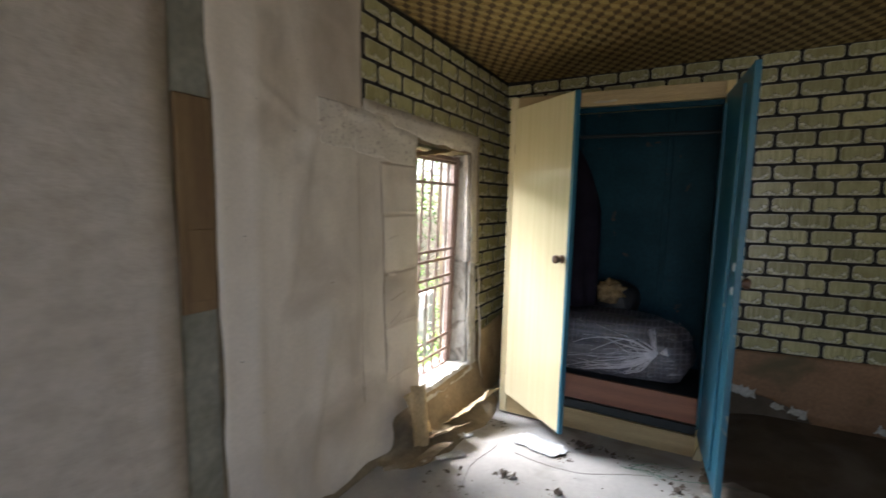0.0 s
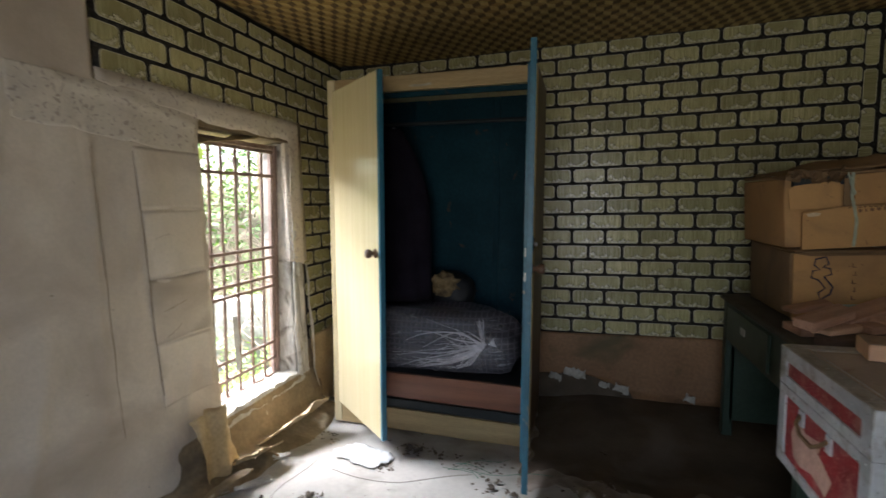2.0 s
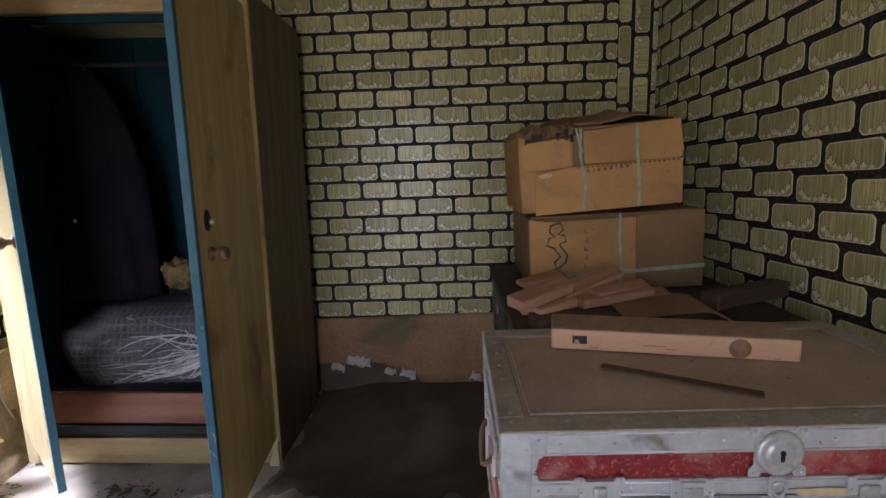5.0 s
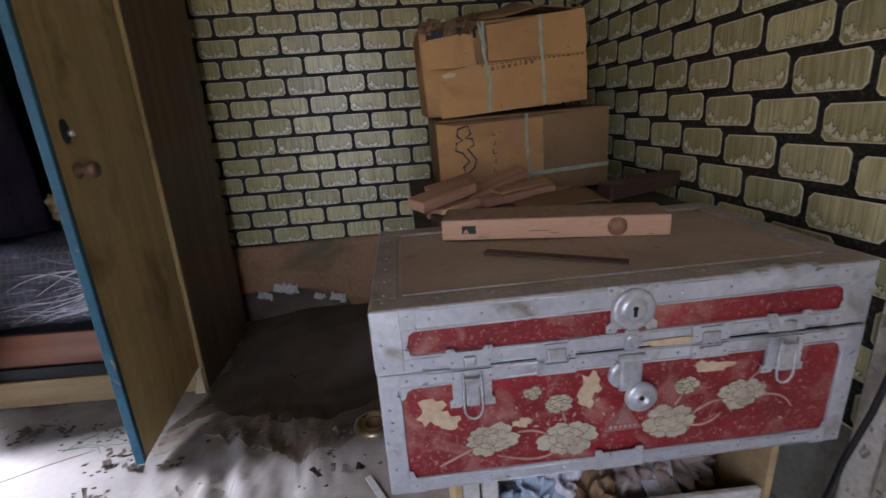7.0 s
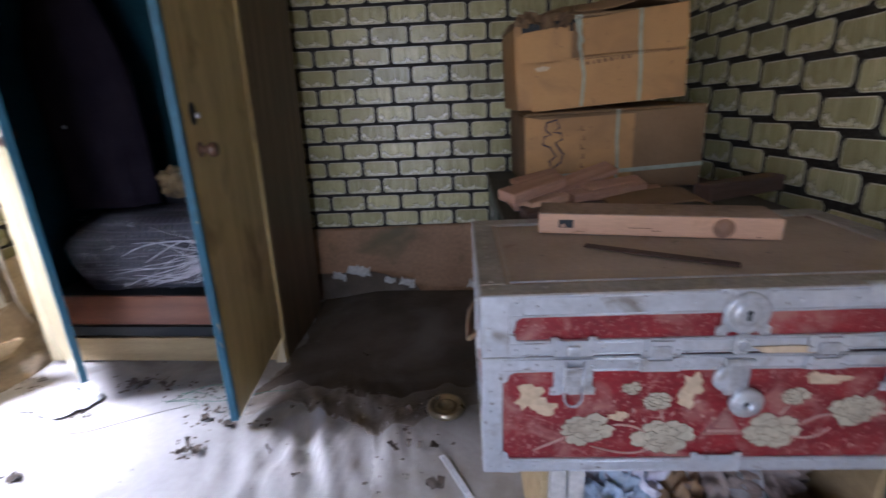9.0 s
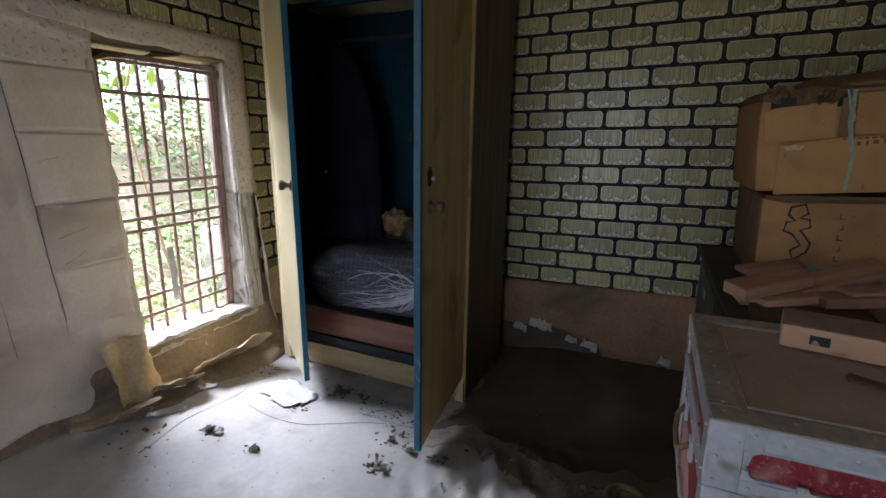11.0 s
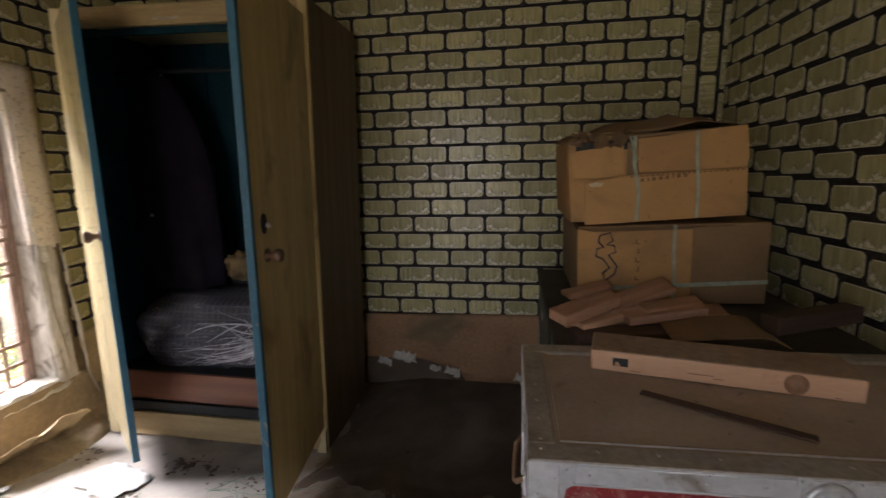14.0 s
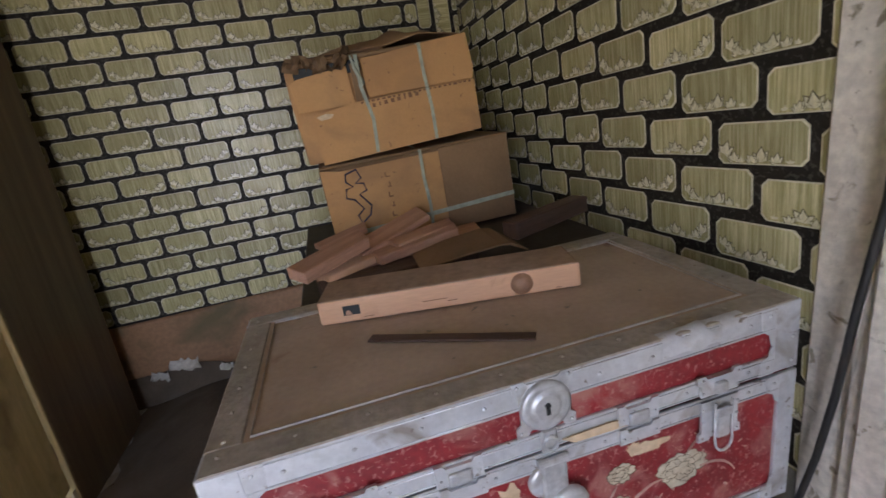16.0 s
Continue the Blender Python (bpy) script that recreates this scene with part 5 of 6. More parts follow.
        lower = part("latch_plate", sheet([(x - 0.036, S - 0.004), (x - 0.036, S - 0.062), (x - 0.042, S - 0.066), (x - 0.042, S - 0.080), (x - 0.022, S - 0.080), (x - 0.018, S - 0.074),
                                           (x + 0.018, S - 0.074), (x + 0.022, S - 0.080), (x + 0.042, S - 0.080), (x + 0.042, S - 0.066), (x + 0.036, S - 0.062), (x + 0.036, S - 0.004)],
                                          0.0045, m=Matrix.Translation((0, -0.0045, 0))), M["metal"], body, "pressed steel latch plate")
        part("latch_lever", box((x - 0.013, -0.019, S - 0.074), (x + 0.013, -0.007, S - 0.020), 0.004, segs=2), M["steel"], lower)
        part("latch_clip", box((x - 0.015, -0.021, S - 0.032), (x + 0.015, -0.017, S - 0.014), 0.002), M["steel"], lower)
        loop = [(x - 0.016, -0.016, S - 0.005), (x - 0.017, -0.017, S - 0.07)] + [(x + 0.017 * math.cos(a), -0.018, S - 0.078 + 0.022 * math.sin(a)) for a in np.linspace(math.pi, 2 * math.pi, 9)] \
            + [(x + 0.017, -0.017, S - 0.07), (x + 0.016, -0.016, S - 0.005)]
        part("latch_bail", tube(loop, 0.0024, 6), M["steel"], lower, "", True)
        tagged(part("rivet", rivets([(x + sx * 0.034, -0.0088, S + dz) for sx in (-1, 1) for dz in (0.038, 0.014, -0.018, -0.042, -0.073)], "front", 0.003), M["steel"], lower), kind="stuff")

    latch(-0.300, "a")
    latch(0.303, "b")

    def clasp(x):
        for z, p in ((S + 0.004, lid), (S - 0.032, body)):
            hgt = 0.034 if p is lid else 0.028
            c = part("clasp", sheet([(x - 0.036, z), (x + 0.036, z), (x + 0.036, z + hgt), (x + 0.024, z + hgt), (x + 0.020, z + hgt - 0.006), (x - 0.020, z + hgt - 0.006), (x - 0.024, z + hgt), (x - 0.036, z + hgt)],
                                    0.004, m=Matrix.Translation((0, -0.0045, 0))), M["metal"], p, "small pressed steel clasp")
            if p is lid:
                part("clasp_bow", box((x - 0.018, -0.013, z - 0.004), (x + 0.018, -0.006, z + 0.020), 0.004, segs=2), M["steel"], c)
            tagged(part("rivet", rivets([(x + s * 0.029, -0.0083, z + 0.010) for s in (-1, 1)], "front", 0.0028), M["steel"], c), kind="stuff")

    clasp(-0.142)
    clasp(0.152)
    # the scrap of tan paper caught in the lid's gap
    part("torn_strip", sheet([(0.02, S + 0.016), (0.04, S + 0.004), (0.13, S + 0.002), (0.15, S + 0.012), (0.10, S + 0.018)], 0.003, m=Matrix.Translation((0, -0.005, 0))), M["peel"], lid, "torn tan strip in the gap")
    # bottom bracket
    part("foot_bracket", sheet([(-0.050, 0.002), (0.048, 0.002), (0.048, 0.048), (0.034, 0.049), (0.030, 0.042), (-0.034, 0.042), (-0.038, 0.049), (-0.050, 0.048)], 0.0025,
                               m=Matrix.Translation((-0.03 + 0.02, -0.0035, 0.0))), M["metal"], body)
    # printed triangle label
    tz = 0.085
    tri = part("triangle_label", sheet([(-0.042, tz), (0.036, tz), (-0.002, tz + 0.062)], 0.0010, m=Matrix.Translation((0.0, 0.003, 0))), M["faded_red"], body, "faded triangular label with pale border")
    part("label_border", tube([(-0.040, 0.002, tz + 0.002), (0.034, 0.002, tz + 0.002), (-0.002, 0.002, tz + 0.060)], 0.0011, 4, closed=True), M["stem"], tri)
    marks = bmesh.new()
    for k in range(6):
        box((-0.031 + 0.0098 * k, 0.0012, tz + 0.006), (-0.031 + 0.0098 * k + 0.006, 0.0022, tz + 0.013), 0, marks)
    for k in range(7):
        box((-0.018 + 0.002 * k, 0.0012, tz + 0.018 + 0.0045 * k), (0.014 - 0.0018 * k, 0.0022, tz + 0.0193 + 0.0045 * k), 0, marks)
    tagged(part("label_print", marks, M["stem"], tri, "unreadable pale print"), kind="stuff")
    # flowers, stems, petals and peeled patches on the red front
    fm = Matrix.Translation((0, 0.0028, 0))

    def flower(x, z, size, seed, n=6):
        fb, lines = bmesh.new(), bmesh.new()
        for i, pts in enumerate(petal_flower(x, z, size, seed, n)):
            up = 0.0005 + 0.00006 * i
            sheet(pts, up, fb, fm)
            tube([(px, 0.0028 - up, pz) for px, pz in pts[1:]], 0.00055, 4, lines)
        f = part("flower", fb, M["cream"], body, "faded cream painted rose")
        part("flower_outline", lines, M["cream_dim"], f)

    flower(-0.267, 0.100, 0.050, 1)
    flower(-0.118, 0.082, 0.056, 2)
    flower(-0.135, 0.165, 0.026, 3, 7)
    flower(0.095, 0.092, 0.056, 4)
    flower(0.238, 0.140, 0.048, 5, 7)
    flower(0.120, 0.172, 0.026, 6)
    flower(-0.185, 0.195, 0.020, 7, 5)
    for pts in ([(-0.37, 0.050), (-0.33, 0.070), (-0.30, 0.085)], [(-0.255, 0.060), (-0.22, 0.040), (-0.18, 0.042), (-0.14, 0.055)], [(-0.215, 0.110), (-0.18, 0.108), (-0.15, 0.092)],
                [(-0.12, 0.120), (-0.125, 0.145)], [(0.14, 0.105), (0.17, 0.125), (0.20, 0.130)], [(0.13, 0.080), (0.17, 0.078), (0.20, 0.10)], [(0.10, 0.13), (0.112, 0.150)],
                [(0.275, 0.13), (0.32, 0.125), (0.35, 0.095)], [(0.25, 0.17), (0.27, 0.19)]):
        soft = []
        for k in range(9):
            q_ = k / 8
            if len(pts) > 2:
                a, m_, c = pts[0], pts[len(pts) // 2], pts[-1]
                soft.append(tuple(a[i] * (1 - q_) * (1 - 2 * q_) + m_[i] * 4 * q_ * (1 - q_) + c[i] * q_ * (2 * q_ - 1) for i in (0, 1)))
            else:
                soft.append(tuple(pts[0][i] * (1 - q_) + pts[1][i] * q_ for i in (0, 1)))
        part("stem", tube([(x, 0.0024, z) for x, z in soft], [0.0012 + 0.0014 * math.sin(math.pi * (0.15 + 0.8 * k / 8)) for k in range(9)], 5), M["stem"], body)
    pb = bmesh.new()
    r3 = random.Random(12)
    for n in range(46):
        x, z = r3.gauss(-0.13 if n % 2 else 0.17, 0.11), r3.gauss(0.12, 0.05)
        if abs(x) > 0.39 or not 0.045 < z < 0.22:
            continue
        a, s = r3.uniform(0, 6.28), r3.uniform(0.002, 0.0045)
        sheet([(x + math.cos(a) * s * 1.6, z + math.sin(a) * s * 1.6), (x + math.cos(a + 1.6) * s * 0.7, z + math.sin(a + 1.6) * s * 0.7), (x - math.cos(a) * s * 1.6, z - math.sin(a) * s * 1.6),
               (x - math.cos(a + 1.6) * s * 0.7, z - math.sin(a + 1.6) * s * 0.7)], 0.0006, pb, fm)
    tagged(part("painted_petals", pb, M["stem"], body, "scattered faded pink petals"), kind="stuff")

    def patch(cx, cz, w, h, seed):
        rr = random.Random(seed)
        pts = []
        for k in range(18):
            a = 2 * math.pi * k / 18
            f = rr.uniform(0.55, 1.15)
            pts.append((cx + w * f * math.cos(a), cz + h * f * math.sin(a)))
        part("peeled_patch", sheet(pts, 0.0005 + 0.00016 * seed, m=fm), M["peel"], body, "peeled bare tan patch")

    patch(-0.378, 0.178, 0.030, 0.036, 1)
    patch(-0.352, 0.155, 0.026, 0.022, 2)
    patch(-0.072, 0.200, 0.022, 0.034, 3)
    patch(-0.082, 0.168, 0.018, 0.024, 4)
    patch(-0.205, 0.130, 0.020, 0.012, 5)
    patch(0.175, 0.210, 0.040, 0.013, 6)
    patch(0.145, 0.215, 0.016, 0.016, 7)
    # handle on the left end
    hx = -W - 0.005
    part("handle_plate", box((hx - 0.002, 0.17, S - 0.085), (hx + 0.006, 0.20, S - 0.035), 0.002), M["metal"], body)
    part("handle_plate", box((hx - 0.002, 0.33, S - 0.085), (hx + 0.006, 0.36, S - 0.035), 0.002), M["metal"], body)
    part("handle", tube([(hx, 0.185, S - 0.05), (hx - 0.016, 0.195, S - 0.07), (hx - 0.020, 0.23, S - 0.092), (hx - 0.020, 0.30, S - 0.092), (hx - 0.016, 0.335, S - 0.07), (hx, 0.345, S - 0.05)], 0.006, 8), M["old_wood"], body, "dark bail handle", True)
    part("end_patch", sheet([(0.10, 0.06), (0.15, 0.05), (0.22, 0.07), (0.30, 0.05), (0.33, 0.11), (0.25, 0.15), (0.27, 0.19), (0.17, 0.17), (0.12, 0.20), (0.08, 0.13)], 0.0006,
                             m=Matrix.Translation((-W + 0.0024, 0.5, 0)) @ Matrix.Rotation(radians(-90), 4, "Z")), M["stem"], body)
    return t


trunk()

# ---- crate under the trunk and its clutter ----
cr = thing("crate", (1.99, 2.03, 0.0), "open white-painted plywood crate full of rubbish", "crate")
part("front_board", box((-0.14, 0.0, 0.004), (0.345, 0.016, 0.236), 0.003, m=Matrix.Rotation(radians(1.0), 4, "Y")), M["crate"], cr)
part("front_block", box((0.27, -0.03, 0.004), (0.335, -0.001, 0.17), 0.006), M["crate"], cr)
part("side_board", box((0.350, -0.005, 0.004), (0.366, 0.44, 0.380), 0.002), M["ply"], cr)
part("side_board", box((-0.345, 0.02, 0.004), (-0.329, 0.44, 0.380), 0.002), M["ply"], cr)
part("back_board", box((-0.328, 0.43, 0.004), (0.349, 0.445, 0.380), 0.002), M["ply"], cr)
part("bottom_board", box((-0.328, 0.02, 0.01), (0.349, 0.43, 0.028), 0.0), M["ply"], cr)
part("leg", box((-0.330, -0.008, 0.0), (-0.295, 0.018, 0.380), 0.003), M["crate"], cr)
part("leg", box((-0.290, -0.004, 0.0), (-0.255, 0.018, 0.380), 0.003), M["crate"], cr)
for nm, mt, at, sz, seed, lab in (("clear_bag", "clear_film", (1.86, 2.14, 0.20), (0.10, 0.07, 0.07), 2, "crumpled clear plastic bag in crate"), ("blue_bag", "blue_film", (1.83, 2.09, 0.12), (0.08, 0.05, 0.10), 4, "pale blue plastic film in crate"),
                                  ("brown_rag", "rag", (2.05, 2.16, 0.14), (0.10, 0.08, 0.11), 6, "crumpled brown cloth in crate"), ("brown_rag", "rag", (2.20, 2.24, 0.12), (0.12, 0.12, 0.12), 7, "crumpled brown cloth in crate"),
                                  ("grey_rag", "card_dim", (1.97, 2.10, 0.10), (0.09, 0.06, 0.09), 9, "crumpled brown paper in crate")):
    ob = finish(nm, blob(sz, seed, 0.60, 3.4, 5, 0.1), M[mt], None, "", True)
    ob.location = (at[0], at[1], 0.03)
    ob.scale = (1, 1, (at[2] + sz[2]) / (sz[2] * 2))
    tagged(ob, lab, "bag" if "bag" in nm else "cloth")
ob = solid(finish("crumpled_label", crumpled(0.10, 0.08, 3, 0.02, 10, 30), M["paper_scrap"], None, "", True), 0.001)
ob.matrix_world = pose(2.13, 2.11, 0.215, 38, 8, 10)
tagged(ob, "crumpled white printed label in crate", "paper")
bt = thing("bottle", (1.965, 2.075, 0.135), "small clear bottle with white cap in crate", "bottle", "", 0, (-18, 8))
part("bottle_body", lathe([(0, 0), (0.02, 0.0), (0.022, 0.01), (0.022, 0.08), (0.012, 0.10), (0.012, 0.112), (0, 0.112)], 20), M["clear_film"], bt, "", True)
part("cap", lathe([(0.015, 0.112), (0.016, 0.114), (0.016, 0.134), (0.012, 0.138), (0, 0.138)], 20), M["steel"], bt, "", True)

# ---- green desk behind the trunk ----
dk = thing("desk", (1.63, 2.62, -0.06), "dark green painted wooden desk with side drawer", "desk")
part("desktop", box((-0.015, -0.01, 0.775), (0.885, 0.97, 0.80), 0.004), M["desk_top"], dk, "dusty dark desktop")
for x, y in ((0.0, 0.0), (0.0, 0.90), (0.80, 0.0), (0.80, 0.90)):
    part("leg", box((x, y, -0.03 if y else 0.0), (x + 0.05, y + 0.05, 0.774), 0.004), M["green_desk"], dk)
part("apron", box((0.002, 0.052, 0.56), (0.018, 0.898, 0.774), 0.003), M["green_desk"], dk)
dr = part("drawer", box((-0.010, 0.30, 0.585), (0.001, 0.86, 0.755), 0.004), M["green_desk"], dk)
part("drawer_label", box((-0.014, 0.57, 0.665), (-0.0105, 0.63, 0.700), 0.001), M["paper_scrap"], dr, "small white label plate")
part("apron", box((0.052, 0.002, 0.56), (0.798, 0.018, 0.774), 0.003), M["green_desk"], dk)
part("desk_panel", box((0.03, 0.90, 0.10), (0.80, 0.915, 0.56), 0.002), M["green_desk"], dk)


# ---- cardboard boxes ----
def carton(name, at, size, label, turn, tilt, parts_fn, skin):
    c = thing(name, at, label, "cardboard box", "", turn, tilt)
    w, d, h = size
    b = box((0, 0.018, 0), (w, d, h), 0.006, segs=2)
    bmesh.ops.subdivide_edges(b, edges=b.edges[:], cuts=3, use_grid_fill=True)
    for v in b.verts:
        k = noise.noise_vector(v.co * 4 + Vector(at))
        v.co += k * 0.007
    part("carton_body", b, M[skin], c, "", True)
    parts_fn(c, w, d, h)
    return c


def flap(c, pts, th, y, skin, label="", bend=0.0):
    b = sheet(pts, th)
    for v in b.verts:
        v.co.y += y
    return part("flap", b, M[skin], c, label)


def strap(c, x, w, d, h, wave=0.0):
    b = bmesh.new()
    o = 0.020
    pts = [(x, -o, 0.0), (x + wave, -o - 0.002, h * 0.35), (x - wave * 0.5, -o - 0.001, h * 0.7), (x, -o, h + 0.004), (x + 0.004, d * 0.5, h + 0.012), (x, d, h + 0.006)]
    for p, q_ in zip(pts, pts[1:]):
        p, q_ = Vector(p), Vector(q_)
        n = Vector((0.0055, 0, 0))
        up = Vector((0, -0.001, 0)) if abs(q_.z - p.z) > 0.02 else Vector((0, 0, 0.001))
        vs = [b.verts.new(v) for v in (p - n, p + n, q_ + n, q_ - n)]
        vs2 = [b.verts.new(v + up) for v in (p - n, p + n, q_ + n, q_ - n)]
        b.faces.new(vs2)
        b.faces.new(vs[::-1])
        for i in range(4):
            b.faces.new((vs[i], vs[(i + 1) % 4], vs2[(i + 1) % 4], vs2[i]))
    bmesh.ops.recalc_face_normals(b, faces=b.faces)
    part("strap", b, M["strap"], c, "pale green packing strap")


def upper_parts(c, w, d, h):
    flap(c, [(0.045, -0.005), (w - 0.004, 0.0), (w - 0.002, 0.163), (0.19, 0.163), (0.05, 0.148)], 0.006, -0.012, "card", "large folded front flap")
    flap(c, [(0.012, 0.165), (0.19, 0.16), (0.188, 0.275), (0.03, 0.262), (0.006, 0.25)], 0.005, 0.006, "card")
    flap(c, [(0.236, 0.170), (w, 0.165), (w + 0.008, 0.20), (w, h + 0.012), (0.40, h + 0.002), (0.236, h - 0.010)], 0.005, 0.004, "card")
    flap(c, [(0.196, 0.165), (0.222, 0.165), (0.220, 0.28), (0.200, 0.278)], 0.003, -0.002, "card_dim")
    # black slab stands for the shade inside the torn carton
    part("torn_opening", box((0.025, 0.004, 0.255), (0.232, 0.022, h - 0.004), 0.002), M["black_wood_and_gaps"], c, "dark torn opening")
    b = bmesh.new()
    r = random.Random(5)
    for k in range(9):
        join(b, (lambda bb: (bmesh.ops.transform(bb, matrix=pose(0.03 + k * 0.021, 0.006 + r.uniform(-0.012, 0.012), h - 0.006 + r.uniform(-0.010, 0.016), 60, 20 * r.uniform(-1, 1), r.uniform(0, 360)), verts=bb.verts), bb)[1])(crumpled(0.05, 0.05, k, 0.02, 4, 30)))
    tagged(part("dry_filling", b, M["old_wood"], c, "crumpled dry brown contents"), kind="stuff")
    part("top_flap", box((0.0, 0.02, h - 0.004), (w, d, h + 0.010), 0.004, m=Matrix.Rotation(radians(1.5), 4, "X")), M["card_dim"], c, "dusty top flaps")
    part("top_flap", box((0.04, 0.06, h + 0.011), (w * 0.55, d, h + 0.020), 0.004, m=Matrix.Rotation(radians(2.2), 4, "X")), M["card_dim"], c)
    mb = crumpled(w * 0.98, d * 0.9, 6, 0.06, 22, 7)
    for v in mb.verts:
        r_ = max(0.0, 1 - (v.co.x / (w * 0.52)) ** 2) * max(0.0, 1 - (v.co.y / (d * 0.5)) ** 2)
        v.co.z = v.co.z * (0.4 + 0.6 * r_) + 0.040 * r_
        v.co += Vector((w * 0.5, d * 0.52, h + 0.008))
    solid(part("dusty_cover", mb, M["card_dim"], c, "crumpled dusty paper heaped on top", True), 0.003)
    fold = bmesh.new()
    for k in range(22):
        xk = 0.205 + (w - 0.21) * k / 22
        box((xk, -0.0188, 0.1555 + 0.002 * noise.noise(Vector((k * 0.7, 2, 1)))), (xk + (w - 0.21) / 22 * (0.5 + 0.5 * abs(noise.noise(Vector((k * 1.3, 5, 1))))), -0.0178, 0.1612), 0, fold)
    tagged(part("dirty_fold", fold, M["faint_ink"], c, "dark broken line along cardboard fold"), kind="stuff")
    strap(c, 0.222, w, d, h, 0.010)
    strap(c, 0.425, w, d, h, 0.003)
    b = bmesh.new()
    for k, (x, ww) in enumerate(((0.240, 0.010), (0.262, 0.005), (0.278, 0.012), (0.300, 0.012), (0.322, 0.012), (0.345, 0.005), (0.360, 0.012), (0.382, 0.012))):
        box((x, -0.0192, 0.138 + 0.001 * k), (x + ww, -0.0175, 0.150 + 0.001 * k), 0, b)
    tagged(part("print_mark", b, M["faint_ink"], c, "faded unreadable print"), kind="stuff")
    b = tube([(0.205, -0.02, h + 0.005), (0.212, -0.03, h - 0.04), (0.226, -0.02, h - 0.08), (0.214, -0.02, h - 0.10)], [0.003, 0.006, 0.006, 0.002], 6)
    part("strap_tail", b, M["strap"], c)
    part("scuff", sheet([(0.06, 0.142), (0.072, 0.130), (0.105, 0.132), (0.115, 0.143), (0.09, 0.148)], 0.0006, m=Matrix.Translation((0, -0.0182, 0))), M["peel"], c)


def lower_parts(c, w, d, h):
    flap(c, [(0.0, 0.0), (0.40, 0.0), (0.40, h - 0.012), (0.06, h - 0.016), (0.0, h - 0.004)], 0.005, -0.003, "card")
    flap(c, [(0.402, 0.0), (w, 0.0), (w, h), (0.402, h - 0.006)], 0.003, -0.003, "card_dim", "darker right-hand panel")
    part("top_flap", box((0.0, -0.012, h - 0.002), (w, d, h + 0.008), 0.004), M["card_dim"], c)
    strap(c, 0.335, w, d, h, 0.004)
    b = bmesh.new()
    o = -0.0115
    for x0, z0, x1, z1 in ((0.0, 0.17, w + 0.002, 0.135),):
        vs = [b.verts.new(p) for p in ((x0, o, z0 - 0.12), (x1, o, z1 - 0.06), (x1, o, z1 - 0.045), (x0, o, z0 - 0.105))]
        b.faces.new(vs)
    solid(part("strap", b, M["strap"], c, "pale green packing strap"), 0.001)
    # drawn mark: two linked outline loops
    b = bmesh.new()
    X, Z, y = 0.078, 0.075, -0.0095
    outline = [(0.0, 0.19), (0.035, 0.20), (0.045, 0.17), (0.025, 0.155), (0.05, 0.15), (0.055, 0.125), (0.03, 0.115), (0.06, 0.07), (0.052, 0.04), (0.02, 0.015), (0.012, 0.045), (0.035, 0.065), (0.012, 0.10), (-0.012, 0.11), (-0.008, 0.14), (0.015, 0.145), (-0.004, 0.165)]
    tube([(X + px * 1.05, y, Z + pz * 0.98) for px, pz in outline], 0.0034, 5, b, True)
    part("drawn_mark", b, M["ink"], c, "dark blue drawn outline mark")
    b = bmesh.new()
    for k in range(5):
        box((0.205 + 0.004 * (k % 2), -0.0092, 0.090 + k * 0.034), (0.221, -0.0082, 0.094 + k * 0.034), 0, b)
        box((0.205 + 0.009 * (k % 2), -0.0092, 0.094 + k * 0.034), (0.210 + 0.009 * (k % 2), -0.0082, 0.108 + k * 0.034), 0, b)
    tagged(part("print_mark", b, M["faint_ink"], c, "faded unreadable print"), kind="stuff")


carton("cardboard_box", (1.735, 3.02, 0.742), (0.655, 0.50, 0.290), "dusty lower carton with drawn mark and green strap", 0, (0, -1.2), lower_parts, "card_dim")
carton("cardboard_box", (1.705, 3.015, 1.048), (0.59, 0.52, 0.295), "torn tan carton tied with green straps, half open", 0, (0, -3.2), upper_parts, "card")

# ---- timber on the trunk and desk ----
bm_w = thing("timber_beam", (1.675, 2.352, 0.7825), "pale planed timber with square mortise and round plug", "timber", "", -12.3)
b = box((0, 0, 0), (0.532, 0.125, 0.052), 0.006, segs=2)
for f in b.faces:
    f.material_index = 1 if f.normal.z > 0.7 else 0
part("beam_body", b, [M["timber"], M["timber_top"]], bm_w)
# flat black piece paints the shade of the mortise hole
part("mortise", box((0.050, -0.0012, 0.017), (0.084, 0.003, 0.037), 0.0), M["black_wood_and_gaps"], bm_w, "dark square mortise")
part("mortise_chip", sheet([(0.054, 0.018), (0.068, 0.018), (0.062, 0.028), (0.056, 0.026)], 0.0006, m=Matrix.Translation((0, -0.0012, 0))), M["plank"], bm_w)
pl = part("plug", lathe([(0.0225, 0), (0.0225, 0.001), (0.020, 0.0015), (0.0185, 0.006), (0.013, 0.0105), (0.006, 0.0125), (0, 0.013)], 24, Matrix.Translation((0.412, 0.0, 0.026)) @ Matrix.Rotation(radians(90), 4, "X")), M["plug"], bm_w, "round darker wooden plug", True)
for x, z, l in ((0.21, 0.02, 0.05), (0.26, 0.014, 0.02), (0.09, 0.008, 0.02), (0.48, 0.006, 0.012)):
    part("scratch", box((x, -0.0006, z), (x + l, 0.001, z + 0.0015), 0), M["faint_ink"], bm_w)

# thin bar put in for a soft, smear-like dark streak on the lid
st = finish("flat_bar", box((0, -0.012, 0), (0.30, 0.012, 0.0035), 0.001), M["dark_beam"])
st.matrix_world = pose(1.763, 2.245, 0.7825, 0, 0, -29)
tagged(st, "thin dark strip along the trunk lid", "wood strip")

